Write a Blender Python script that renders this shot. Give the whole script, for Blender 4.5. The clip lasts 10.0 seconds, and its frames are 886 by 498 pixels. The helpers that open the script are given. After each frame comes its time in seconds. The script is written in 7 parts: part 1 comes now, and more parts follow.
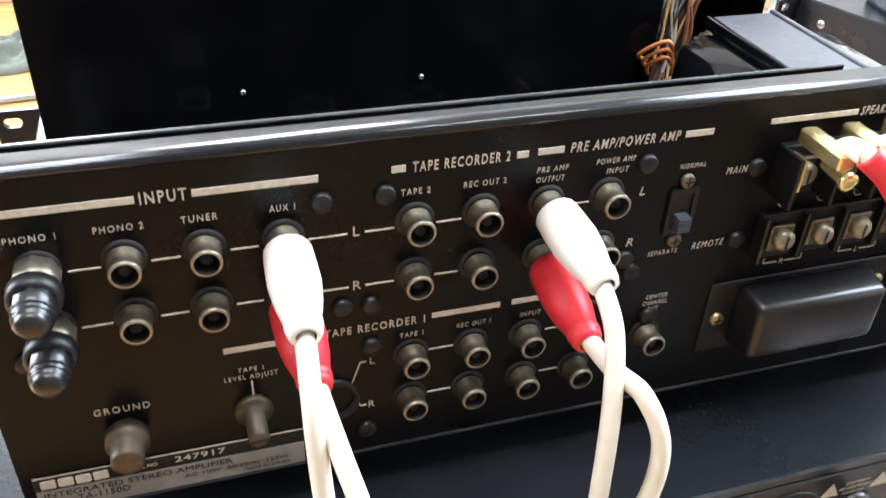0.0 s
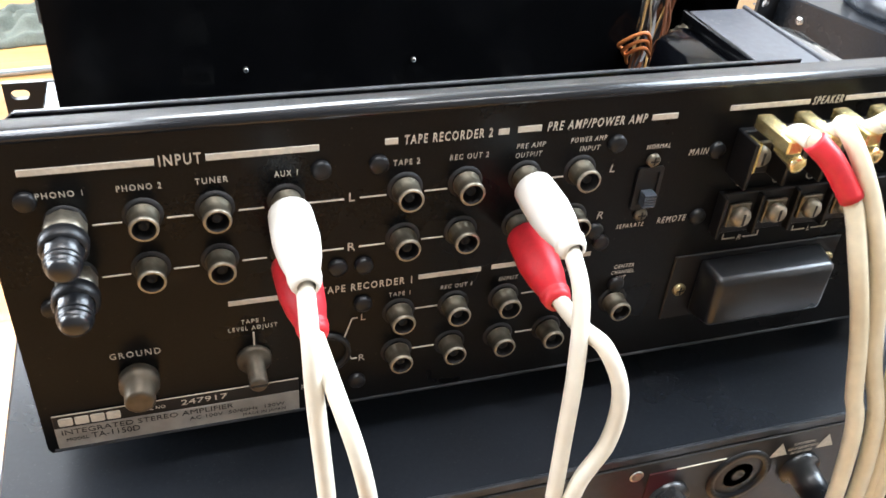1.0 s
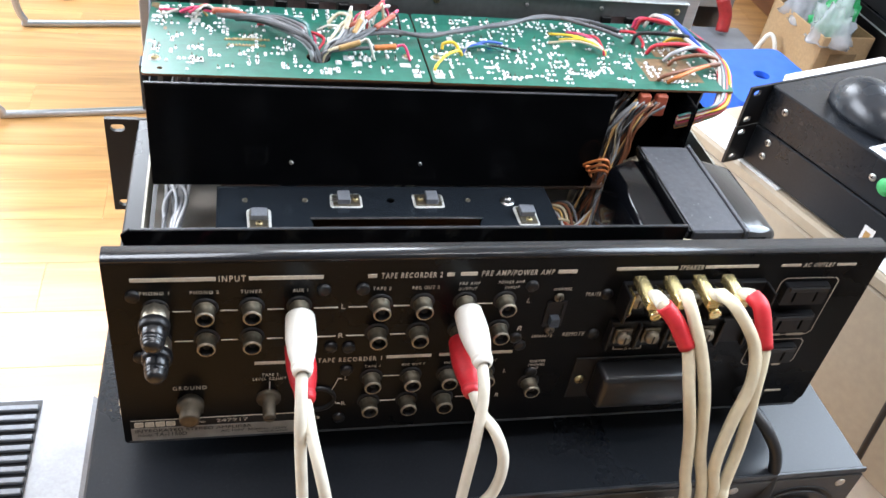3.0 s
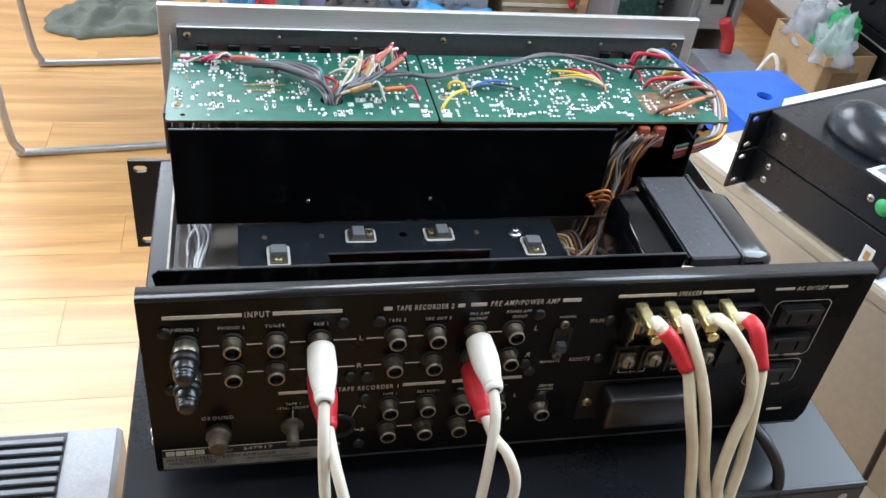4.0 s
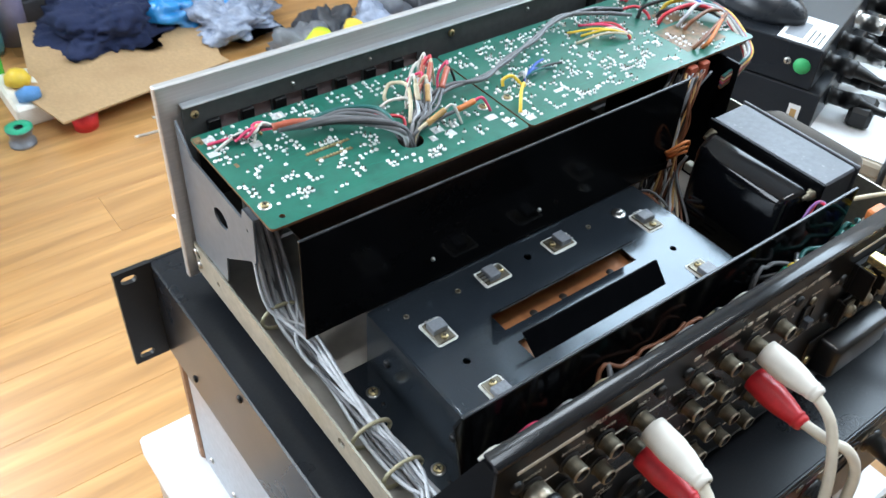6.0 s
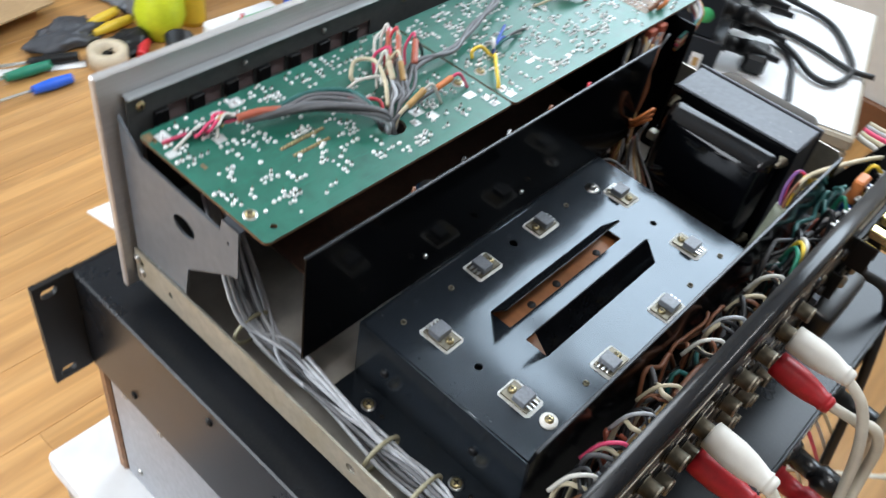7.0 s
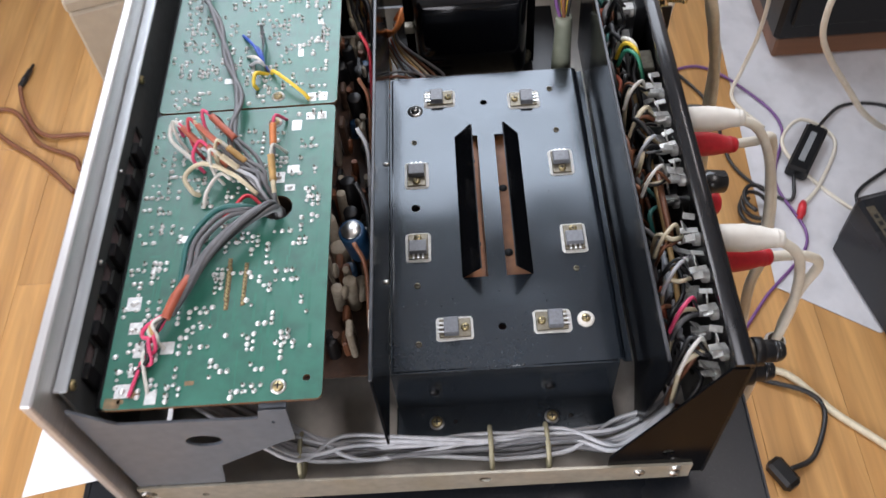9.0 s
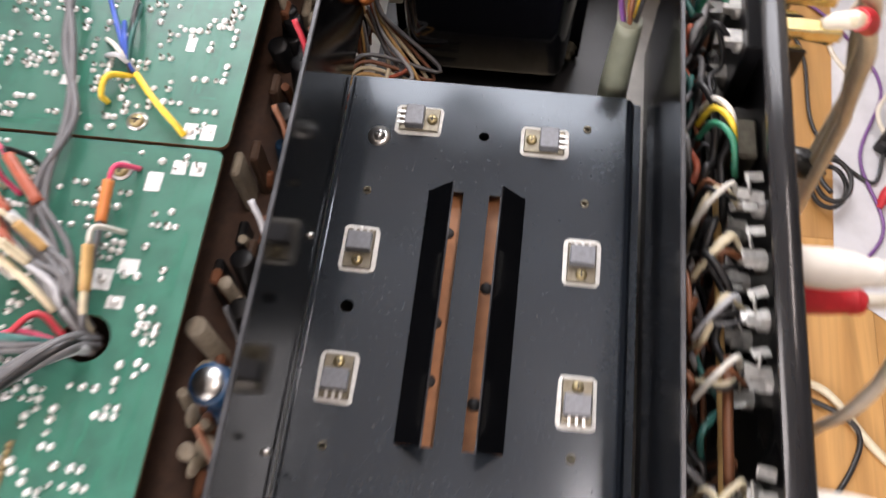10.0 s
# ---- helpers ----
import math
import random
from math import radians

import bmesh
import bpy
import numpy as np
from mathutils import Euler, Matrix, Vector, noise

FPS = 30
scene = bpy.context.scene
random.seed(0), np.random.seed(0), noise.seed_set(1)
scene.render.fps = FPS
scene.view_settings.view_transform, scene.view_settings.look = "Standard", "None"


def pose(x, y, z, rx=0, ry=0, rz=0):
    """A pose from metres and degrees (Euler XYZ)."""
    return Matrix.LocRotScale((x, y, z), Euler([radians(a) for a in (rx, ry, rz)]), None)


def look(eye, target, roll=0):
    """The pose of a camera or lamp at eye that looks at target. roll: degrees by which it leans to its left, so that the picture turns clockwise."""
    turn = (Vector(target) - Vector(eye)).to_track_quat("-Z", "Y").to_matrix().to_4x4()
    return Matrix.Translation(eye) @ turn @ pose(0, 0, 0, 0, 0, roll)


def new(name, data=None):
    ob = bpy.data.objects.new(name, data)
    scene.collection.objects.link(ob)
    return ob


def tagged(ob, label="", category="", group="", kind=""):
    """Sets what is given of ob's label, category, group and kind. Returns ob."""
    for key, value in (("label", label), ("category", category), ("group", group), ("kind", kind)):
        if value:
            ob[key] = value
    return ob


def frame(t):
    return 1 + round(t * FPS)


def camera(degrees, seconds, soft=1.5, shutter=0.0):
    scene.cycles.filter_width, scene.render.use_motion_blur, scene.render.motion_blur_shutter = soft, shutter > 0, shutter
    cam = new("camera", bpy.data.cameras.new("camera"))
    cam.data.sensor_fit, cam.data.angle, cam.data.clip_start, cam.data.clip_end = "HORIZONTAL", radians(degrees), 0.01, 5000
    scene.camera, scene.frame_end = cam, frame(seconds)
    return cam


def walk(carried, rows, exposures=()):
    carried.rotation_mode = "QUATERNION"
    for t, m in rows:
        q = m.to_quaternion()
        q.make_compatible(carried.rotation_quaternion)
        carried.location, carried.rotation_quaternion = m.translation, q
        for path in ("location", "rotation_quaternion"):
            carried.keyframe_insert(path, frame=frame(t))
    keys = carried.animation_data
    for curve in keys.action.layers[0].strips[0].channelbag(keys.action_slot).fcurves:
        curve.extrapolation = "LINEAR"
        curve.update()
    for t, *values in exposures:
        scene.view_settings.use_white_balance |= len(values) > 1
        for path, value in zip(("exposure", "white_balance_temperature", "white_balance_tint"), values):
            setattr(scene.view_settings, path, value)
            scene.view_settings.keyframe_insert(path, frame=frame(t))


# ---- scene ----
cam = camera(53.57, 10.0, shutter=0.4)
PATH = [
    (0, (0.0601, -0.2000, 0.2286), (0.3266, 0.5737, -0.3463), 3.02),
    (0.5, (0.0549, -0.2154, 0.2270), (0.3283, 0.5530, -0.3516), 4.31),
    (1, (0.0524, -0.2245, 0.2388), (0.3306, 0.5364, -0.3474), 5.02),
    (1.5, (0.0467, -0.2393, 0.2744), (0.3129, 0.5099, -0.3321), 6.58),
    (2, (0.0508, -0.2588, 0.3142), (0.2956, 0.4806, -0.3130), 9.55),
    (2.2, (0.0531, -0.2697, 0.3286), (0.2864, 0.4677, -0.3053), 9.81),
    (2.5, (0.0536, -0.2829, 0.3475), (0.2835, 0.4564, -0.2854), 10.47),
    (3, (0.0570, -0.2922, 0.3713), (0.2821, 0.4518, -0.2578), 10.04),
    (4.5, (0.0396, -0.3123, 0.3921), (0.2626, 0.4594, -0.2035), 6.53),
    (5, (-0.0347, -0.2480, 0.3752), (0.2970, 0.4987, -0.2014), 6.29),
    (5.5, (-0.1256, -0.1814, 0.4053), (0.3150, 0.4655, -0.2171), 3.78),
    (5.7, (-0.1342, -0.1618, 0.4033), (0.3195, 0.4567, -0.2383), 2.62),
    (6.8, (-0.1579, -0.0484, 0.3751), (0.3998, 0.4004, -0.3231), 11.98),
    (7, (-0.1688, -0.0330, 0.3850), (0.4147, 0.3747, -0.3174), 11.12),
    (7.5, (-0.2023, 0.0336, 0.4362), (0.4577, 0.2903, -0.2699), 4.69),
    (8, (-0.2219, 0.0842, 0.4496), (0.4518, 0.2143, -0.2779), -0.04),
    (8.5, (-0.2114, 0.0993, 0.4602), (0.4285, 0.1653, -0.3054), -4.33),
    (9, (-0.1593, 0.1134, 0.4450), (0.4115, 0.1419, -0.3756), -5.96),
    (9.5, (-0.0639, 0.1000, 0.4096), (0.4190, 0.1399, -0.4652), -6.84),
    (10, (0.0315, 0.0863, 0.3507), (0.4583, 0.1527, -0.5512), -2.38),
]
EXPOSURES = [(0.0, 1.10, 6450, 12), (1.0, 1.10, 6450, 12), (2.0, 0.82, 6400, 13), (3.2, 0.29, 6450, 14), (4.5, -0.20, 6150, 9), (5.5, -0.06, 6100, 7), (7.0, -0.46, 6550, 11), (7.5, -0.68, 6350, 10), (8.0, -0.88, 6500, 16), (8.5, -0.76, 6800, 20), (9.0, -0.62, 6900, 20), (9.5, -0.38, 7100, 21), (10.0, -0.12, 7700, 25)]
walk(cam, [(t, look(eye, target, roll)) for t, eye, target, roll in PATH], EXPOSURES)

FLOOR = -0.72

# ---- light ----
world = bpy.data.worlds.new("sky")
scene.world = world
world.use_nodes = True
sky = world.node_tree.nodes.new("ShaderNodeTexSky")
sky.sky_type, sky.sun_disc = "NISHITA", False
sky.sun_elevation, sky.sun_rotation = radians(40), radians(120)
world.node_tree.links.new(sky.outputs[0], world.node_tree.nodes["Background"].inputs[0])
world.node_tree.nodes["Background"].inputs[1].default_value = 0.1


def area_lamp(name, eye, target, w, h, watts, colour):
    d = bpy.data.lights.new(name, "AREA")
    d.shape, d.size, d.size_y, d.energy, d.color = "RECTANGLE", w, h, watts, colour
    ob = new(name, d)
    ob.matrix_world = look(eye, target)
    return ob


area_lamp("window_daylight_east", (1.70, 0.40, 1.25), (0.0, 0.30, 0.37), 1.6, 1.12, 72, (0.74, 0.88, 1.0))
area_lamp("window_daylight_north", (-0.9, 2.55, 1.2), (-0.5, 0.6, 0.0), 1.4, 1.2, 80, (0.86, 0.94, 1.0))
area_lamp("window_daylight_west", (-2.12, 1.1, 0.75), (0.0, 0.9, -0.3), 1.6, 1.3, 74, (0.86, 0.93, 1.0))
area_lamp("tube_light_glow", (0.1, -0.35, 1.92), (0.1, -0.35, 0.0), 1.2, 0.16, 18, (0.96, 0.98, 1.0))


# ---- materials ----
def material(name, colour, rough=0.5, metal=0.0, vary=0.12, grain=300.0, bump=0.0, stain=None, stain_scale=25.0,
             stretch=(1, 1, 1), coat=0.0, stain_amount=0.5, emit=0.0, per_object=0.0, spec=0.5, coat_rough=0.18):
    m = bpy.data.materials.new(name)
    m.use_nodes = True
    nt = m.node_tree
    n, l = nt.nodes, nt.links
    b = n["Principled BSDF"]
    tc = n.new("ShaderNodeTexCoord")
    mp = n.new("ShaderNodeMapping")
    mp.inputs["Scale"].default_value = stretch
    l.new(tc.outputs["Object"], mp.inputs[0])
    n1 = n.new("ShaderNodeTexNoise")
    n1.inputs["Scale"].default_value, n1.inputs["Detail"].default_value = grain, 4
    n2 = n.new("ShaderNodeTexNoise")
    n2.inputs["Scale"].default_value, n2.inputs["Detail"].default_value = stain_scale, 5
    l.new(mp.outputs[0], n1.inputs[0])
    l.new(mp.outputs[0], n2.inputs[0])
    c = Vector(colour)
    r1 = n.new("ShaderNodeValToRGB")
    r1.color_ramp.elements[0].position, r1.color_ramp.elements[1].position = 0.3, 0.7
    r1.color_ramp.elements[0].color = (*(c * (1 - vary)), 1)
    r1.color_ramp.elements[1].color = (*[min(1, v * (1 + vary)) for v in c], 1)
    l.new(n1.outputs[0], r1.inputs[0])
    mix = n.new("ShaderNodeMix")
    mix.data_type = "RGBA"
    r2 = n.new("ShaderNodeValToRGB")
    r2.color_ramp.elements[0].position, r2.color_ramp.elements[1].position = 0.48, 0.72
    r2.color_ramp.elements[1].color = (stain_amount, stain_amount, stain_amount, 1)
    l.new(n2.outputs[0], r2.inputs[0])
    l.new(r2.outputs[0], mix.inputs["Factor"])
    l.new(r1.outputs[0], mix.inputs["A"])
    s = stain if stain else tuple(v * 0.75 for v in colour)
    mix.inputs["B"].default_value = (*s, 1)
    last = mix.outputs["Result"]
    if per_object:
        oi = n.new("ShaderNodeObjectInfo")
        hs = n.new("ShaderNodeHueSaturation")
        mr = n.new("ShaderNodeMapRange")
        mr.inputs["To Min"].default_value, mr.inputs["To Max"].default_value = 1 - per_object, 1 + per_object
        l.new(oi.outputs["Random"], mr.inputs[0])
        l.new(mr.outputs[0], hs.inputs["Value"])
        l.new(last, hs.inputs["Color"])
        last = hs.outputs[0]
    l.new(last, b.inputs["Base Color"])
    rr = n.new("ShaderNodeMapRange")
    rr.inputs["To Min"].default_value, rr.inputs["To Max"].default_value = max(0.03, rough - 0.08), min(1, rough + 0.12)
    l.new(n2.outputs[0], rr.inputs[0])
    l.new(rr.outputs[0], b.inputs["Roughness"])
    b.inputs["Metallic"].default_value = metal
    b.inputs["Coat Weight"].default_value, b.inputs["Coat Roughness"].default_value = coat, coat_rough
    b.inputs["Specular IOR Level"].default_value = spec
    if bump:
        bp = n.new("ShaderNodeBump")
        bp.inputs["Strength"].default_value, bp.inputs["Distance"].default_value = 0.5, bump
        l.new(n1.outputs[0], bp.inputs["Height"])
        l.new(bp.outputs[0], b.inputs["Normal"])
    if emit:
        l.new(last, b.inputs["Emission Color"])
        b.inputs["Emission Strength"].default_value = emit
    return m


def clear(name, colour, rough=0.15, alpha=0.35):
    m = material(name, colour, rough, vary=0.1, grain=40)
    m.node_tree.nodes["Principled BSDF"].inputs["Alpha"].default_value = alpha
    return m


PANEL = material("black_panel_paint", (0.0042, 0.0043, 0.0046), 0.27, vary=0.25, grain=900, bump=0.00004, stain=(0.0056, 0.0058, 0.0062), stain_scale=18, stain_amount=0.6, spec=0.15)
GLOSS = material("black_gloss_enamel", (0.003, 0.0032, 0.0038), 0.11, vary=0.15, grain=500, stain=(0.006, 0.006, 0.007), stain_scale=30, stain_amount=0.5)
GLOSS.node_tree.nodes["Principled BSDF"].inputs["IOR"].default_value = 1.13
SINK = material("black_anodised_sheet", (0.0135, 0.0172, 0.0220), 0.155, vary=0.15, grain=700, stain=(0.020, 0.0255, 0.0325), stain_scale=14, stain_amount=0.6, coat=0.5, coat_rough=0.12, spec=0.66)


def wavy(m, scale=16.0, depth=0.0012):
    """Slight waves of a rolled and folded sheet."""
    n, l = m.node_tree.nodes, m.node_tree.links
    tc, nz, bp = n.new("ShaderNodeTexCoord"), n.new("ShaderNodeTexNoise"), n.new("ShaderNodeBump")
    nz.inputs["Scale"].default_value, nz.inputs["Detail"].default_value = scale, 1.0
    bp.inputs["Strength"].default_value, bp.inputs["Distance"].default_value = 0.6, depth
    l.new(tc.outputs["Object"], nz.inputs[0])
    l.new(nz.outputs[0], bp.inputs["Height"])
    b = n["Principled BSDF"]
    l.new(bp.outputs[0], b.inputs["Normal"])
    l.new(bp.outputs[0], b.inputs["Coat Normal"])


wavy(SINK, 15.0, 0.0036)
SINK.node_tree.nodes["Principled BSDF"].inputs["Specular Tint"].default_value = (0.78, 0.90, 1.0, 1)
SINK.node_tree.nodes["Principled BSDF"].inputs["Coat Weight"].default_value = 0.25
wavy(GLOSS, 9.0, 0.0005)
EDGE = material("worn_edge_paint", (0.03, 0.032, 0.036), 0.3, 0.2, vary=0.3, grain=300, stain=(0.10, 0.10, 0.11), stain_scale=60)
PRINT = material("cream_screen_print", (0.58, 0.52, 0.43), 0.6, vary=0.14, grain=600, stain=(0.38, 0.33, 0.26), stain_scale=90)
NICKEL = material("tarnished_nickel", (0.18, 0.16, 0.122), 0.42, 0.9, vary=0.25, grain=400, stain=(0.11, 0.09, 0.06), stain_scale=120)
JACKM = material("brown_tarnished_sleeve", (0.105, 0.092, 0.068), 0.5, 0.85, vary=0.25, grain=400, stain=(0.06, 0.05, 0.034), stain_scale=150)
RIM = material("worn_bright_nickel", (0.34, 0.305, 0.24), 0.4, 0.85, vary=0.2, grain=500, stain=(0.14, 0.12, 0.08), stain_scale=200)
STEEL = material("bright_zinc_steel", (0.62, 0.62, 0.60), 0.3, 1.0, vary=0.15, grain=500)
BRASSY = material("yellow_passivated_screw", (0.42, 0.34, 0.18), 0.36, 0.9, vary=0.25, grain=700, stain=(0.26, 0.21, 0.12), stain_scale=300)
GOLD = material("gold_plate", (1.0, 0.80, 0.40), 0.24, 0.9, vary=0.06, grain=300)
BLACKPL = material("black_plastic", (0.006, 0.006, 0.0068), 0.38, vary=0.2, grain=300, spec=0.4)
SATINPL = material("smoky_black_plastic", (0.008, 0.0083, 0.0095), 0.28, vary=0.25, grain=200, spec=0.6)
# near-black: shade painted into slots, bores and hole discs; also the jack washers
HOLE = material("black_washer_hole_shade", (0.006, 0.005, 0.005), 0.6)
WHITER = material("white_rubber", (0.80, 0.77, 0.70), 0.42, vary=0.04, grain=200, stain=(0.66, 0.61, 0.52), stain_scale=60, stain_amount=0.4)
CORD = material("cream_cable_sheath", (0.74, 0.69, 0.58), 0.45, vary=0.06, grain=150, stain=(0.56, 0.49, 0.37), stain_scale=40, stain_amount=0.5)
FLEX = material("translucent_yellowed_flex", (0.70, 0.62, 0.45), 0.3, vary=0.08, grain=160, stain=(0.54, 0.45, 0.29), stain_scale=45, coat=0.3)
REDR = material("red_rubber", (0.62, 0.025, 0.035), 0.4, vary=0.1, grain=300, stain=(0.42, 0.012, 0.018), stain_scale=60)
PCB = material("green_solder_mask", (0.010, 0.118, 0.080), 0.38, vary=0.2, grain=120, stain=(0.018, 0.16, 0.11), stain_scale=45, stain_amount=0.8, coat=0.18, spec=0.6)
TRACK = material("green_copper_track", (0.014, 0.142, 0.096), 0.3, vary=0.15, grain=200)
PCBEDGE = material("brown_phenolic_board", (0.15, 0.065, 0.028), 0.5, vary=0.2, grain=200)
SOLDER = material("solder_tin", (0.78, 0.78, 0.77), 0.3, 0.65, vary=0.15, grain=900)
TINPAD = material("tinned_pad", (0.70, 0.71, 0.70), 0.4, 0.35, vary=0.15, grain=500)
FLUX = material("dull_flux", (0.20, 0.12, 0.06), 0.45, vary=0.35, grain=260, stain=(0.05, 0.10, 0.06), stain_scale=120, stain_amount=0.8)
GREYW = material("grey_wire", (0.125, 0.126, 0.132), 0.42, vary=0.15, grain=200)
LGREYW = material("light_grey_wire", (0.43, 0.44, 0.46), 0.42, vary=0.15, grain=200)
WIRES = {
    "grey": GREYW, "light": LGREYW,
    "black": material("black_wire", (0.015, 0.015, 0.016), 0.4),
    "white": material("white_wire", (0.68, 0.66, 0.60), 0.45, vary=0.08),
    "cream": material("cream_wire", (0.60, 0.52, 0.36), 0.45),
    "red": material("red_wire", (0.55, 0.03, 0.05), 0.4),
    "pink": material("magenta_wire", (0.75, 0.07, 0.17), 0.4),
    "yellow": material("yellow_wire", (0.80, 0.55, 0.05), 0.4),
    "green": material("green_wire", (0.02, 0.22, 0.13), 0.4),
    "blue": material("blue_wire", (0.03, 0.09, 0.42), 0.4),
    "brown": material("brown_wire", (0.20, 0.075, 0.035), 0.45),
    "orange": material("orange_wire", (0.62, 0.19, 0.05), 0.45),
    "sleeve": material("red_brown_sleeve", (0.42, 0.10, 0.055), 0.4, vary=0.15),
    "teal": material("teal_wire", (0.02, 0.12, 0.11), 0.4),
    "violet": material("violet_wire", (0.18, 0.07, 0.24), 0.4),
    "buff": material("buff_sleeve", (0.50, 0.30, 0.11), 0.45),
}
LIPM = material("worn_bright_lip", (0.010, 0.0105, 0.012), 0.18, 0.0, vary=0.25, grain=120, stretch=(0.15, 1, 1), stain=(0.022, 0.023, 0.026), stain_scale=20, spec=0.4)
# darkened wall colour for the unseen sides, cuts reflections and bounce light
DIMWALL = material("dimmed_unseen_wall_paint", (0.19, 0.188, 0.185), 0.7, vary=0.05, grain=40)
ALU = material("brushed_aluminium", (0.60, 0.585, 0.575), 0.36, 0.6, vary=0.10, grain=260, stretch=(0.04, 1, 6), stain=(0.50, 0.485, 0.475), stain_scale=12)
SUBGREY = material("grey_chromate_steel", (0.11, 0.12, 0.12), 0.45, 0.4, vary=0.12, grain=200, stain=(0.15, 0.155, 0.155), stain_scale=20)
LIPGREY = material("light_zinc_lip", (0.52, 0.55, 0.57), 0.3, 0.6, vary=0.12, grain=240, stretch=(0.1, 1, 1))
BRACKET = material("blue_grey_bracket", (0.150, 0.172, 0.200), 0.4, 0.35, vary=0.1, grain=160, stain=(0.20, 0.225, 0.25), stain_scale=20)
RAIL = material("cream_chromate_rail", (0.40, 0.375, 0.31), 0.42, 0.45, vary=0.12, grain=200, stain=(0.33, 0.29, 0.20), stain_scale=35)
TRAY = material("beige_chassis_pan", (0.40, 0.375, 0.335), 0.45, 0.2, vary=0.1, grain=120, stain=(0.3, 0.27, 0.23), stain_scale=15)
BELL = material("wet_black_enamel", (0.003, 0.0033, 0.0045), 0.10, vary=0.15, grain=300, coat=0.3, coat_rough=0.05, spec=0.3)
LAMIN = material("grey_black_lamination", (0.060, 0.062, 0.071), 0.40, 0.2, vary=0.2, grain=300, stain=(0.078, 0.080, 0.090), stain_scale=20)
COPPER = material("orange_hardboard", (0.33, 0.125, 0.042), 0.5, vary=0.2, grain=140)
GREASE = material("white_thermal_grease", (0.60, 0.60, 0.57), 0.5, vary=0.15, grain=500, bump=0.0002)
TO220 = material("grey_epoxy_package", (0.17, 0.18, 0.20), 0.36, vary=0.15, grain=600)
CASE = material("satin_black_rack_case", (0.010, 0.0118, 0.0150), 0.27, vary=0.2, grain=500, stain=(0.018, 0.020, 0.025), stain_scale=9, stain_amount=0.6, bump=0.00002, spec=0.34)
CEILP = material("grey_ceiling_board", (0.48, 0.48, 0.48), 0.8, vary=0.05, grain=30)
WHITEPAINT = material("white_wall_paint", (0.80, 0.79, 0.76), 0.7, vary=0.03, grain=40, stain=(0.72, 0.70, 0.66), stain_scale=3)
PAPER = material("white_paper", (0.80, 0.80, 0.80), 0.7, vary=0.03, grain=60)
BEIGE = material("beige_painted_steel", (0.40, 0.335, 0.25), 0.45, vary=0.05, grain=120, stain=(0.34, 0.28, 0.20), stain_scale=9)
CARDB = material("brown_cardboard", (0.44, 0.29, 0.15), 0.75, vary=0.1, grain=150, stain=(0.36, 0.22, 0.11), stain_scale=8)
BLUEPL = material("blue_plastic", (0.02, 0.12, 0.66), 0.38, vary=0.06, grain=100)
TUBE = material("grey_tube_steel", (0.42, 0.43, 0.45), 0.3, 0.7, vary=0.1, grain=200)


def wood_material():
    m = material("laminate_oak", (0.535, 0.288, 0.103), 0.34, vary=0.18, grain=30, stretch=(0.10, 1.3, 1.3), stain=(0.37, 0.175, 0.058),
                 stain_scale=8, stain_amount=0.75, per_object=0.05, coat=0.2, coat_rough=0.26)
    for nd in m.node_tree.nodes:
        if nd.type == "TEX_NOISE":
            nd.inputs["Distortion"].default_value = 1.6
    n, l = m.node_tree.nodes, m.node_tree.links
    b = n["Principled BSDF"]
    tc, info, mp = n.new("ShaderNodeTexCoord"), n.new("ShaderNodeObjectInfo"), n.new("ShaderNodeMapping")
    mp.inputs["Scale"].default_value = (0.16, 1.0, 1.0)
    off = n.new("ShaderNodeVectorMath")
    off.operation = "SCALE"
    off.inputs[0].default_value = (3.1, 7.7, 1.3)
    l.new(info.outputs["Random"], off.inputs["Scale"])
    l.new(tc.outputs["Object"], mp.inputs[0])
    l.new(off.outputs[0], mp.inputs["Location"])
    wave = n.new("ShaderNodeTexWave")
    wave.bands_direction = "Y"
    for key, v in (("Scale", 5.0), ("Distortion", 7.0), ("Detail", 3.0), ("Detail Scale", 1.4), ("Detail Roughness", 0.6)):
        wave.inputs[key].default_value = v
    l.new(mp.outputs[0], wave.inputs[0])
    ramp = n.new("ShaderNodeValToRGB")
    ramp.color_ramp.elements[0].position, ramp.color_ramp.elements[1].position = 0.15, 0.8
    ramp.color_ramp.elements[0].color, ramp.color_ramp.elements[1].color = (0.84, 0.80, 0.75, 1), (1, 1, 1, 1)
    l.new(wave.outputs["Fac"], ramp.inputs[0])
    mul = n.new("ShaderNodeMix")
    mul.data_type, mul.blend_type = "RGBA", "MULTIPLY"
    mul.inputs["Factor"].default_value = 0.85
    l.new(b.inputs["Base Color"].links[0].from_socket, mul.inputs["A"])
    l.new(ramp.outputs[0], mul.inputs["B"])
    l.new(mul.outputs["Result"], b.inputs["Base Color"])
    return m


WOOD = wood_material()


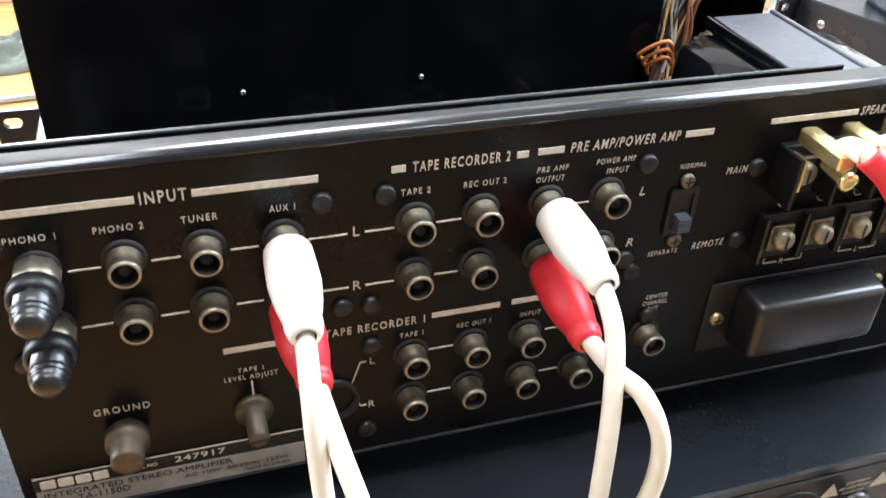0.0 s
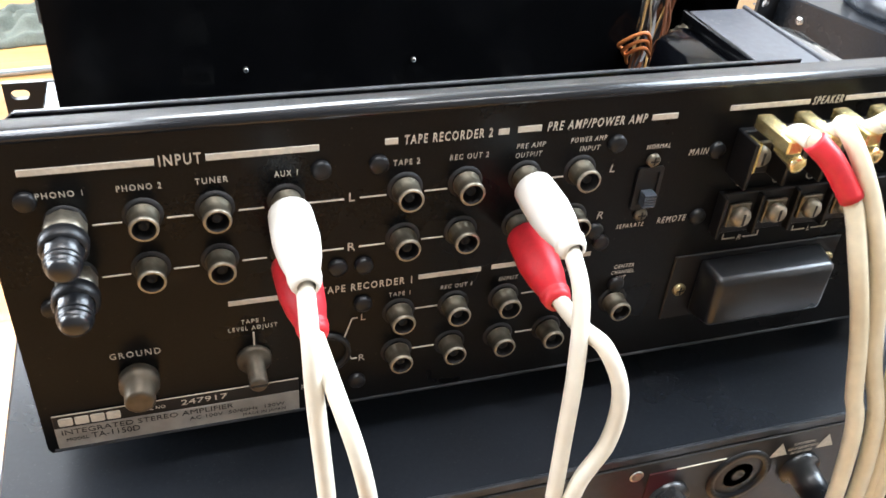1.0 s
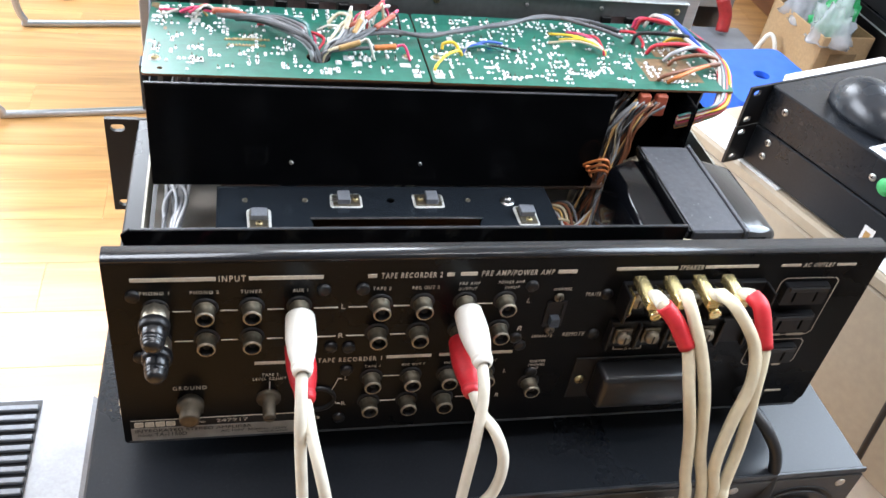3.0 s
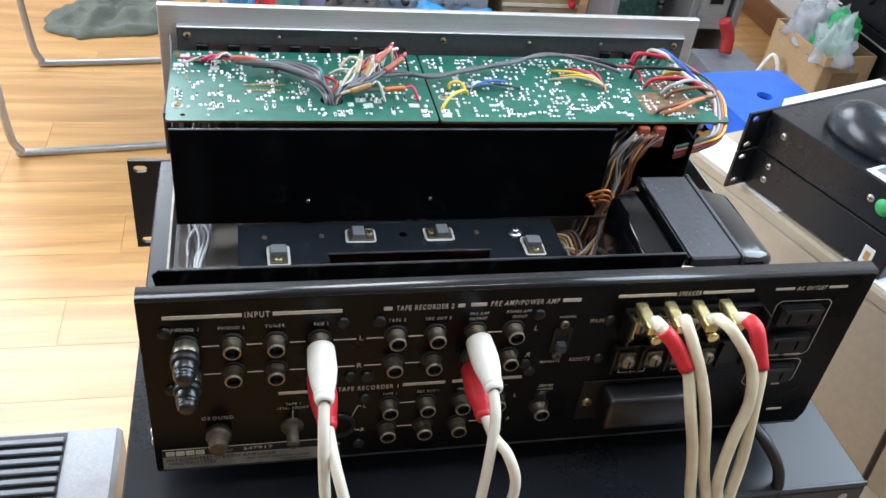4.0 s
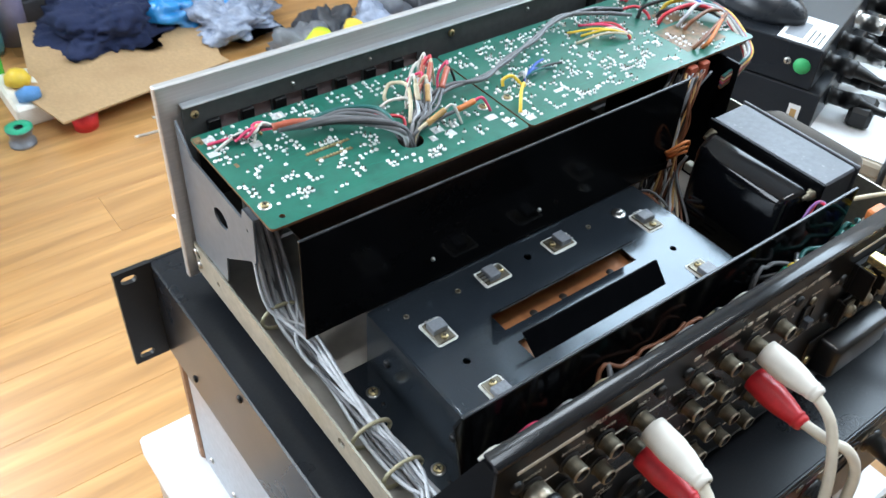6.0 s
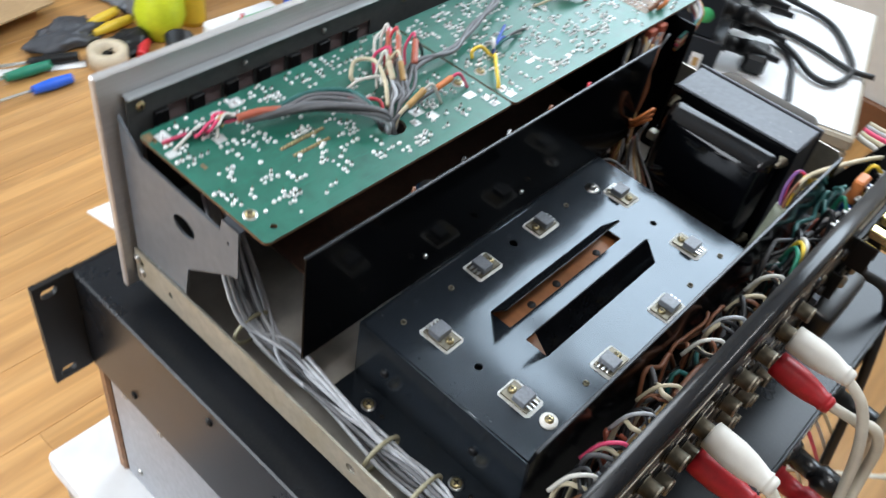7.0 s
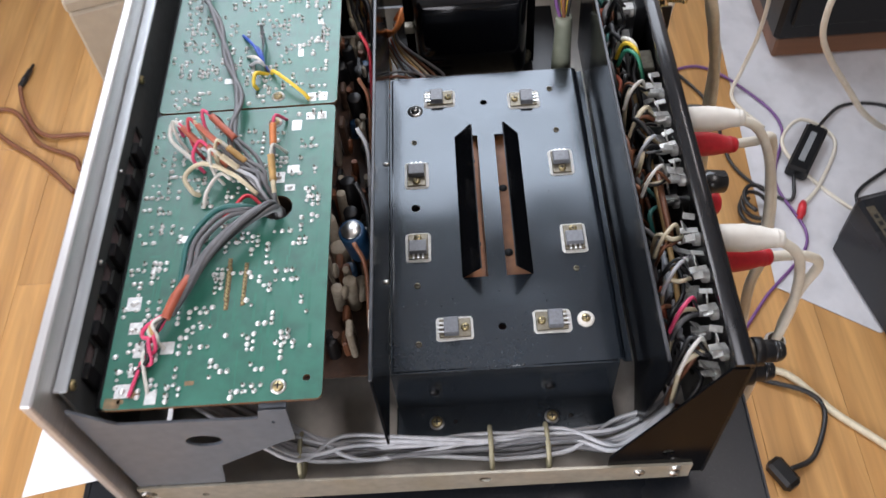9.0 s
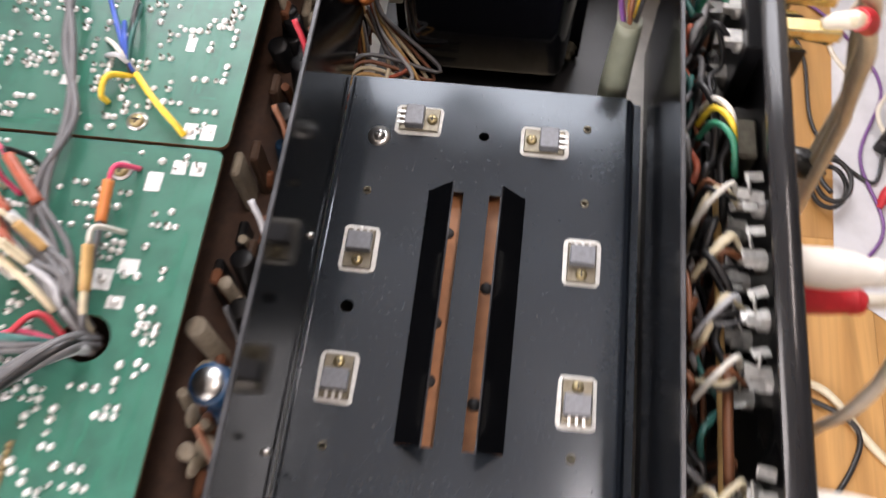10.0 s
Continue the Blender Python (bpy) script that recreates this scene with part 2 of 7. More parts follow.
def dust(m, colour=(0.30, 0.29, 0.27), scale=420.0, low=0.66, high=0.74, amount=0.6):
    """Fine settled specks and short scratches over a dark sheet."""
    n, l = m.node_tree.nodes, m.node_tree.links
    b = n["Principled BSDF"]
    tc = n.new("ShaderNodeTexCoord")
    nz, patch = n.new("ShaderNodeTexNoise"), n.new("ShaderNodeTexNoise")
    nz.inputs["Scale"].default_value, nz.inputs["Detail"].default_value = scale, 2
    patch.inputs["Scale"].default_value, patch.inputs["Detail"].default_value = 22, 3
    l.new(tc.outputs["Object"], nz.inputs[0])
    l.new(tc.outputs["Object"], patch.inputs[0])
    mr, mp = n.new("ShaderNodeMapRange"), n.new("ShaderNodeMapRange")
    mr.inputs["From Min"].default_value, mr.inputs["From Max"].default_value, mr.inputs["To Max"].default_value = low, high, amount
    mp.inputs["From Min"].default_value, mp.inputs["From Max"].default_value = 0.4, 0.62
    l.new(nz.outputs[0], mr.inputs[0])
    l.new(patch.outputs[0], mp.inputs[0])
    mul = n.new("ShaderNodeMath")
    mul.operation = "MULTIPLY"
    l.new(mr.outputs[0], mul.inputs[0])
    l.new(mp.outputs[0], mul.inputs[1])
    mix = n.new("ShaderNodeMix")
    mix.data_type = "RGBA"
    l.new(mul.outputs[0], mix.inputs["Factor"])
    l.new(b.inputs["Base Color"].links[0].from_socket, mix.inputs["A"])
    mix.inputs["B"].default_value = (*colour, 1)
    l.new(mix.outputs["Result"], b.inputs["Base Color"])


dust(CASE, (0.12, 0.12, 0.115), 1300.0, 0.64, 0.76, 0.30)
dust(LAMIN, (0.30, 0.30, 0.29), 480.0, 0.66, 0.74, 0.45)
dust(SINK, (0.16, 0.16, 0.15), 700.0, 0.68, 0.76, 0.4)
dust(PANEL, (0.10, 0.085, 0.065), 600.0, 0.68, 0.76, 0.35)


# ---- builders ----
def thing(name, at, label, category, group="", kind=""):
    ob = new(name)
    ob.empty_display_size = 0.02
    ob.location = at
    return tagged(ob, label, category, group, kind)


def put(name, bm, mats, parent=None, label="", smooth=False):
    me = bpy.data.meshes.new(name)
    bmesh.ops.recalc_face_normals(bm, faces=bm.faces[:])
    if smooth:
        for f in bm.faces:
            f.smooth = True
    bm.to_mesh(me)
    bm.free()
    for mt in mats if isinstance(mats, (list, tuple)) else [mats]:
        me.materials.append(mt)
    ob = new(name, me)
    if parent:
        ob.parent = parent
        if parent.type == "EMPTY":
            ob.matrix_parent_inverse = Matrix.Translation(parent.location).inverted()
    return tagged(ob, label) if label else ob


part = put


def solid(name, bm, mats, label, category, group="", kind="", smooth=False):
    return tagged(put(name, bm, mats, None, "", smooth), label, category, group, kind)


def add_box(bm, x0, x1, y0, y1, z0, z1, bevel=0.0, m=None, mi=0, seg=1):
    vs = [bm.verts.new(Vector(p)) for p in ((x0, y0, z0), (x1, y0, z0), (x1, y1, z0), (x0, y1, z0), (x0, y0, z1), (x1, y0, z1), (x1, y1, z1), (x0, y1, z1))]
    fs = [bm.faces.new([vs[i] for i in q]) for q in ((0, 3, 2, 1), (4, 5, 6, 7), (0, 1, 5, 4), (1, 2, 6, 5), (2, 3, 7, 6), (3, 0, 4, 7))]
    for f in fs:
        f.material_index = mi
    if bevel:
        es = list({e for f in fs for e in f.edges})
        r = bmesh.ops.bevel(bm, geom=es, offset=bevel, segments=seg, affect="EDGES", profile=0.5)
        vs = list({v for f in r["faces"] for v in f.verts} | {v for v in vs if v.is_valid})
        for f in r["faces"]:
            f.material_index = mi
    if m is not None:
        bmesh.ops.transform(bm, matrix=m, verts=[v for v in vs if v.is_valid])
    return bm


def box(*a, **k):
    return add_box(bmesh.new(), *a, **k)


def frame_of(d):
    d = d.normalized()
    u = d.cross(Vector((0, 0, 1)) if abs(d.z) < 0.9 else Vector((1, 0, 0))).normalized()
    return u, d.cross(u)


def add_lathe(bm, p, d, prof, seg=20, mi=0, mats=None):
    """Turned profile of (distance along d, radius) from p; caps where the radius is 0."""
    p, d = Vector(p), Vector(d).normalized()
    u, w = frame_of(d)
    rings = []
    for h, r in prof:
        c = p + d * h
        if r <= 1e-7:
            rings.append([bm.verts.new(c)])
        else:
            rings.append([bm.verts.new(c + (u * math.cos(a) + w * math.sin(a)) * r) for a in (2 * math.pi * k / seg for k in range(seg))])
    for k in range(len(rings) - 1):
        a, b = rings[k], rings[k + 1]
        for i in range(seg):
            j = (i + 1) % seg
            q = [a[i % len(a)], a[j % len(a)], b[j % len(b)], b[i % len(b)]]
            q = list(dict.fromkeys(q))
            if len(q) > 2:
                f = bm.faces.new(q)
                f.smooth = True
                f.material_index = mats[k] if mats else mi
    return bm


def lathe(*a, **k):
    return add_lathe(bmesh.new(), *a, **k)


def spline(pts, n=8):
    pts = [Vector(p) for p in pts]
    ext = [2 * pts[0] - pts[1], *pts, 2 * pts[-1] - pts[-2]]
    out = []
    for k in range(1, len(ext) - 2):
        a, b, c, d = ext[k - 1:k + 3]
        for i in range(n):
            t = i / n
            out.append(0.5 * (2 * b + (c - a) * t + (2 * a - 5 * b + 4 * c - d) * t * t + (3 * b - a - 3 * c + d) * t ** 3))
    return out + [pts[-1]]


def add_tube(bm, pts, r, n=8, seg=8, mi=0, flat=1.0, caps=True):
    """A round cord through the points; r may be a list with one radius a point."""
    path = spline(pts, n)
    rs = r if isinstance(r, (list, tuple)) else [r] * len(pts)
    rad = [float(np.interp(k / n, range(len(pts)), rs)) for k in range(len(path))]
    d = (path[1] - path[0]).normalized()
    u, w = frame_of(d)
    rings = []
    for k, p in enumerate(path):
        nd = (path[min(k + 1, len(path) - 1)] - path[max(k - 1, 0)])
        if nd.length > 1e-9:
            q = d.rotation_difference(nd.normalized())
            u, w, d = q @ u, q @ w, nd.normalized()
        rings.append([bm.verts.new(p + (u * math.cos(a) + w * math.sin(a) * flat) * rad[k]) for a in (2 * math.pi * i / seg for i in range(seg))])
    for a, b in zip(rings, rings[1:]):
        for i in range(seg):
            f = bm.faces.new((a[i], a[(i + 1) % seg], b[(i + 1) % seg], b[i]))
            f.smooth, f.material_index = True, mi
    if caps:
        bm.faces.new(rings[0]).material_index = mi
        bm.faces.new(rings[-1][::-1]).material_index = mi
    return bm


def tube(*a, **k):
    return add_tube(bmesh.new(), *a, **k)


def slab(outline, holes, origin, u, v, thick, bevel=0.0):
    """A sheet with the outline and holes given in (u, v), extruded by the vector thick."""
    bm = bmesh.new()
    origin, u, v, thick = Vector(origin), Vector(u), Vector(v), Vector(thick)
    es = []
    for loop in (outline, *holes):
        vs = [bm.verts.new(origin + u * a + v * b) for a, b in loop]
        es += [bm.edges.new((vs[i], vs[(i + 1) % len(vs)])) for i in range(len(vs))]
    bmesh.ops.triangle_fill(bm, use_beauty=True, use_dissolve=False, edges=es)
    fs = bm.faces[:]
    r = bmesh.ops.extrude_face_region(bm, geom=fs)
    bmesh.ops.translate(bm, vec=thick, verts=[g for g in r["geom"] if isinstance(g, bmesh.types.BMVert)])
    return bm


def circle(x, y, r, seg=16, r2=None):
    return [(x + r * math.cos(2 * math.pi * k / seg), y + (r2 or r) * math.sin(2 * math.pi * k / seg)) for k in range(seg)]


def rect(x0, x1, y0, y1):
    return [(x0, y0), (x1, y0), (x1, y1), (x0, y1)]


def round_rect(x0, x1, y0, y1, r, seg=4):
    out = []
    for cx, cy, a0 in ((x1 - r, y1 - r, 0), (x0 + r, y1 - r, 90), (x0 + r, y0 + r, 180), (x1 - r, y0 + r, 270)):
        out += [(cx + r * math.cos(radians(a0 + 90 * k / seg)), cy + r * math.sin(radians(a0 + 90 * k / seg))) for k in range(seg + 1)]
    return out


def lettering(name, text, m, size, mats, parent, width=0.0, shear=0.0, bold=0.0, label="", space=1.0):
    """Raised print; m places the text's middle, its x along the line and its z out of the surface. width: the line is set to it."""
    cu = bpy.data.curves.new(name, "FONT")
    cu.body, cu.size, cu.align_x, cu.align_y, cu.shear = text, size, "CENTER", "CENTER", shear
    cu.offset, cu.extrude, cu.resolution_u, cu.space_character = bold, 0.00004, 2, space
    ob = bpy.data.objects.new(name, cu)
    scene.collection.objects.link(ob)
    dg = bpy.context.evaluated_depsgraph_get()
    me = bpy.data.meshes.new_from_object(ob.evaluated_get(dg))
    bpy.data.objects.remove(ob)
    bm = bmesh.new()
    bm.from_mesh(me)
    bpy.data.meshes.remove(me)
    xs = [v.co.x for v in bm.verts]
    k = width / (max(xs) - min(xs)) if width and xs else 1.0
    mid = (max(xs) + min(xs)) / 2
    for v in bm.verts:
        v.co.x = (v.co.x - mid) * k
    bmesh.ops.transform(bm, matrix=m, verts=bm.verts[:])
    return put(name, bm, mats, parent, label)


# ---- room ----
X0, X1, Y0, Y1, TOP = -2.2, 1.78, -2.4, 2.6, 1.98
solid("floor", box(X0 - 0.1, X1 + 0.1, Y0 - 0.1, Y1 + 0.1, FLOOR - 0.2, FLOOR - 0.009), PCBEDGE, "brown underlay below the wooden floor", "floor", kind="structure")
solid("ceiling", box(X0 - 0.1, X1 + 0.1, Y0 - 0.1, Y1 + 0.1, TOP, TOP + 0.1), CEILP, "plain grey ceiling board", "ceiling", kind="structure")


def wall(name, origin, u, thick, length, opening=None):
    holes = [rect(*opening)] if opening else []
    bm = slab(rect(0, length, FLOOR - 0.01, TOP), holes, origin, u, (0, 0, 1), thick)
    # south and west walls stay out of view; their grey only dims the room
    return solid(name, bm, DIMWALL if name in ("wall_south", "wall_west") else WHITEPAINT, "unseen wall, greyed to dim its reflection and bounce light" if name in ("wall_south", "wall_west") else "white painted plaster wall", "wall", kind="structure")


wall("wall_east", (X1, Y0, 0), (0, 1, 0), (0.1, 0, 0), Y1 - Y0, (2.0, 3.6, 0.69, 1.84))
wall("wall_west", (X0, Y0, 0), (0, 1, 0), (-0.1, 0, 0), Y1 - Y0, (2.7, 4.3, 0.1, 1.4))
wall("wall_north", (X0, Y1, 0), (1, 0, 0), (0, 0.1, 0), X1 - X0, (0.6, 2.0, 0.6, 1.8))
wall("wall_south", (X0, Y0, 0), (1, 0, 0), (0, -0.1, 0), X1 - X0)
BASEW = material("brown_skirting_wood", (0.20, 0.085, 0.04), 0.4, vary=0.2, grain=30, stretch=(1, 0.1, 1))
solid("baseboard", box(X1 - 0.018, X1 - 0.002, Y0, Y1, FLOOR, FLOOR + 0.09, 0.004), BASEW, "dark brown wooden skirting along the white wall", "baseboard", kind="structure")
solid("baseboard", box(X0, X1 - 0.02, Y1 - 0.018, Y1 - 0.002, FLOOR, FLOOR + 0.09, 0.004), material("pink_skirting", (0.55, 0.27, 0.20), 0.45), "pinkish skirting along the white wall", "baseboard", kind="structure")
tl = thing("ceiling_light", (0.1, -0.35, 1.98), "long white fluorescent batten on the ceiling", "ceiling light")
part("housing", box(-0.52, 0.72, -0.39, -0.31, 1.94, 1.98, 0.006), WHITEPAINT, tl)
part("diffuser", box(-0.5, 0.7, -0.37, -0.33, 1.925, 1.941, 0.006), WHITEPAINT, tl)

# ---- amplifier ----
amp = thing("stereo_amplifier", (0.19, 0.14, 0.0), "opened vintage integrated stereo amplifier, black rear panel, cover removed", "amplifier")
# rear panel: sheet with a folded top lip and a cut lower corner
W, H = 0.380, 0.121
bm = slab([(0.001, 0), (0.3765, 0), (W, 0.008), (W, H - 0.003), (0, H - 0.003), (0, 0.002)], [], (0, 0, 0), (1, 0, 0), (0, 0, 1), (0, 0.0015, 0))
panel = part("rear_panel", bm, PANEL, amp, "black rear panel with cream lettering")
lip = [(0.0004, H - 0.004), (-0.0002, H - 0.0015), (0.0010, H - 0.0002), (0.003, H), (0.0085, H), (0.0085, H - 0.0015), (0.003, H - 0.0016), (0.0015, H - 0.004)]
bm = bmesh.new()
a = [bm.verts.new((0.0, y, z)) for y, z in lip]
b = [bm.verts.new((W, y, z)) for y, z in lip]
for i in range(len(lip)):
    f = bm.faces.new((a[i], a[(i + 1) % len(lip)], b[(i + 1) % len(lip)], b[i]))
    f.smooth = i < 4
bm.faces.new(a[::-1]), bm.faces.new(b)
part("panel_lip", bm, LIPM, panel, "rounded worn top edge")
part("panel_hem", box(0.002, 0.3765, -0.0006, 0.0002, 0.0002, 0.0016, 0.0003), EDGE, panel, "worn bottom hem")
bm = slab([(0.0015, 0.003), (0.0015, H - 0.004), (0.009, H - 0.004), (0.05, 0.026), (0.05, 0.003)], [circle(0.022, 0.03, 0.003)], (0.0, 0, 0), (0, 1, 0), (0, 0, 1), (0.0012, 0, 0))
part("side_flange", bm, GLOSS, amp, "black folded side flange of the rear panel")
bm = slab([(0.0015, 0.010), (0.0015, H - 0.004), (0.009, H - 0.004), (0.05, 0.026), (0.05, 0.006)], [], (W - 0.0012, 0, 0), (0, 1, 0), (0, 0, 1), (0.0012, 0, 0))
part("side_flange", bm, PANEL, amp)
# chassis pan and rails
part("chassis_pan", box(0.003, W - 0.004, 0.002, 0.283, 0.0, 0.0015), TRAY, amp, "beige sheet-metal chassis floor")
bm = slab([(0.008, 0.0), (0.287, 0.0), (0.287, 0.024), (0.2, 0.0225), (0.008, 0.016)], [circle(0.281, 0.016, 0.0022), circle(0.255, 0.012, 0.002), circle(0.112, 0.011, 0.0032)], (-0.0016, 0, 0), (0, 1, 0), (0, 0, 1), (0.0014, 0, 0))
rail = part("side_rail", bm, RAIL, amp, "cream zinc side rail with screws")
bm = slab([(0.012, 0.0), (0.287, 0.0), (0.287, 0.058), (0.05, 0.055), (0.012, 0.016)], [], (W, 0, 0), (0, 1, 0), (0, 0, 1), (0.0014, 0, 0))
part("side_rail", bm, RAIL, amp)


def add_screw(bm, p, d, r, h=0.0016, cross=True, mi=0, slot_mi=1):
    add_lathe(bm, p, d, [(0, r), (h * 0.6, r * 0.98), (h, r * 0.7), (h, 0)], 12, mi)
    d = Vector(d).normalized()
    u, w = frame_of(d)
    for k in range(2 if cross else 1):
        s, t = (u, w) if k else (w, u)
        c = Vector(p) + d * (h + 0.00003)
        q = [c + s * (r * 0.62 * i) + t * (r * 0.13 * j) for i, j in ((-1, -1), (1, -1), (1, 1), (-1, 1))]
        bm.faces.new([bm.verts.new(v) for v in q]).material_index = slot_mi
    return bm


def screw(p, d, r, mat, parent, h=0.0016, cross=True, name="screw", label="", washer=None):
    bm = add_screw(bmesh.new(), p, d, r, h, cross)
    if washer:
        add_lathe(bm, Vector(p) - Vector(d).normalized() * 0.0004, d, [(0, washer), (0.0007, washer), (0.0007, r * 0.8)], 16, 2)
        return part(name, bm, [mat, HOLE, STEEL], parent, label)
    return part(name, bm, [mat, HOLE], parent, label)


for y, z in ((0.281, 0.009), (0.284, 0.018), (0.034, 0.010), (0.016, 0.006), (0.016, 0.013)):
    screw((-0.0016, y, z), (-1, 0, 0), 0.0028, STEEL, rail)
# front panel and sub panel
part("front_panel", box(-0.0075, 0.400, 0.2895, 0.2945, -0.0066, 0.1352, 0.0008), ALU, amp, "silver brushed aluminium front panel seen from behind")
SWX = [0.022 + 0.0215 * i for i in range(7)] + [0.325 + 0.0195 * i for i in range(3)]
cuts = [rect(x + 0.0045, x + 0.0165, 0.0985, 0.1085) for x in SWX]
bm = slab(rect(0.005, 0.389, 0.002, 0.1206), cuts, (0, 0.2855, 0), (1, 0, 0), (0, 0, 1), (0, 0.0012, 0))
part("sub_panel", bm, SUBGREY, amp, "grey zinc sub panel with square cut-outs behind the front")
part("sub_panel_lip", box(0.005, 0.389, 0.2832, 0.2892, 0.1208, 0.1222, 0.0005), LIPGREY, amp, "bright folded lip")
for x in (0.012, 0.075, 0.130, 0.195, 0.262, 0.32, 0.381):
    big = x in (0.012, 0.381, 0.195)
    screw((x, 0.2854, 0.1148), (0, -1, 0), 0.0026 if big else 0.0014, BRASSY if big else STEEL, amp)
# darker pinkish copy of the aluminium: front panel's back with its shade painted in
SHADEBACK = material("shaded_panel_back", (0.30, 0.235, 0.24), 0.5)
for x in SWX:
    part("switch_bracket", box(x - 0.004, x + 0.004, 0.2822, 0.2853, 0.096, 0.1090, 0.0005), BLACKPL, amp)
    part("shaded_back_plate", box(x + 0.0040, x + 0.0170, 0.2876, 0.2888, 0.0975, 0.1095), SHADEBACK, amp)
part("switch_bank", box(0.008, 0.386, 0.2762, 0.2820, 0.060, 0.0975, 0.001), BLACKPL, amp, "black push-switch bank")
# grey side bracket that carries the board
bm = slab([(0.286, 0.024), (0.2865, 0.114), (0.270, 0.098), (0.209, 0.096), (0.207, 0.104), (0.195, 0.104), (0.197, 0.073), (0.205, 0.069), (0.238, 0.046), (0.242, 0.024)],
          [circle(0.238, 0.076, 0.0085, 16, 0.006), circle(0.197 + 0.006, 0.092, 0.001, 8)], (0.0, 0, 0), (0, 1, 0), (0, 0, 1), (0.0013, 0, 0))
part("side_bracket", bm, BRACKET, amp, "blue-grey stamped side bracket with a round hole")
part("bracket_tab", box(0.0005, 0.013, 0.195, 0.207, 0.1028, 0.104), BRACKET, amp)
bm = slab([(0.286, 0.0), (0.2865, 0.114), (0.270, 0.098), (0.2, 0.096), (0.205, 0.06), (0.238, 0.02)], [], (0.372, 0, 0), (0, 1, 0), (0, 0, 1), (0.0013, 0, 0))
part("side_bracket", bm, BRACKET, amp)
# screen plate between preamp and heat sink
mid = part("screen_plate", box(0.006, 0.2875, 0.157, 0.1584, 0.045, 0.1145, 0.0004), GLOSS, amp, "glossy black screen plate")
part("plate_edge", box(0.0058, 0.2877, 0.1569, 0.1586, 0.1138, 0.1148, 0.0003), EDGE, mid)
for x in (0.088, 0.168):
    screw((x, 0.157, 0.0625), (0, -1, 0), 0.0013, STEEL, mid)
# heat sink: top sheet with two slots, groove, upstand plate
Z = 0.0445
slots = [rect(0.0995, 0.2020, 0.1035, 0.1172), rect(0.0995, 0.2020, 0.0790, 0.0932)]
holes = [circle(0.068, 0.098, 0.0022, 12), circle(0.229, 0.098, 0.0022, 12), circle(0.149, 0.142, 0.0026, 12), circle(0.096, 0.142, 0.0016, 10), circle(0.199, 0.142, 0.0016, 10),
         circle(0.060, 0.142, 0.0016, 10), circle(0.202, 0.0555, 0.0016, 10), circle(0.101, 0.0555, 0.0016, 10), circle(0.237, 0.056, 0.0016, 10)]
hs = part("heat_sink", slab(rect(0.045, 0.253, 0.0405, 0.1567), slots + holes, (0, 0, Z), (1, 0, 0), (0, 1, 0), (0, 0, -0.0015)), SINK, amp, "folded black heat-sink sheet")
for x, y, r in ((0.096, 0.142, 0.0016), (0.199, 0.142, 0.0016), (0.060, 0.142, 0.0016), (0.202, 0.0555, 0.0016), (0.101, 0.0555, 0.0016), (0.237, 0.056, 0.0016)):
    part("bushing", lathe((x, y, Z - 0.001), (0, 0, 1), [(0, r * 1.05), (0.0016, r * 1.05), (0.0016, r * 0.7), (0, r * 0.7)], 12), NICKEL, hs)


def bent(profile, x0, x1, t, name, mat, parent, label=""):
    """A folded sheet along x, from a profile of (y, z) points, thickness t below it."""
    bm = bmesh.new()
    rows = []
    for k, (y, z) in enumerate(profile):
        p, q = profile[max(k - 1, 0)], profile[min(k + 1, len(profile) - 1)]
        d = Vector((q[0] - p[0], q[1] - p[1])).normalized()
        nrm = Vector((d.y, -d.x))
        rows.append([bm.verts.new(v) for v in ((x0, y, z), (x1, y, z), (x1, y + nrm.x * t, z + nrm.y * t), (x0, y + nrm.x * t, z + nrm.y * t))])
    for a, b in zip(rows, rows[1:]):
        for i in range(4):
            bm.faces.new((a[i], a[(i + 1) % 4], b[(i + 1) % 4], b[i]))
    bm.faces.new(rows[0]), bm.faces.new(rows[-1])
    return part(name, bm, mat, parent, label)


bent([(0.0405, Z), (0.0392, Z - 0.0006), (0.0385, Z - 0.002), (0.0380, Z - 0.003), (0.0370, Z - 0.0036), (0.034, Z - 0.0036)], 0.045, 0.253, 0.0012, "groove", SINK, hs)
part("end_wall", box(0.0435, 0.045, 0.0405, 0.1567, 0.0035, Z - 0.0003), SINK, hs)
part("end_wall", box(0.253, 0.2545, 0.0405, 0.1567, 0.0035, Z - 0.0003), SINK, hs)
part("end_roll", lathe((0.0452, 0.0405, Z - 0.0015), (0, 1, 0), [(0, 0), (0, 0.0015), (0.115, 0.0015), (0.115, 0)], 12), SINK, hs)
part("front_roll", lathe((0.045, 0.1552, Z - 0.0014), (1, 0, 0), [(0, 0), (0, 0.0015), (0.208, 0.0015), (0.208, 0)], 10), SINK, hs)
part("front_wall", box(0.045, 0.253, 0.1553, 0.1567, 0.0035, Z - 0.0016), SINK, hs)
part("foot_flange", box(0.0255, 0.0445, 0.0405, 0.1575, 0.002, 0.0035, 0.0004), SINK, hs)
for y, r in ((0.136, 0.0032), (0.074, 0.0032)):
    screw((0.034, y, 0.0036), (0, 0, 1), r, BRASSY, hs, washer=0.0042)
# flat near-black discs, the shade of small holes put into colour
for y in (0.126, 0.064):
    part("hole", lathe((0.034, y, 0.0034), (0, 0, 1), [(0, 0), (0.0003, 0.0013), (0.0004, 0.0013), (0.0004, 0)], 10), HOLE, hs)
for y in (0.136, 0.075):
    screw((0.0435, y, 0.022), (-1, 0, 0), 0.0026, BLACKPL, hs)
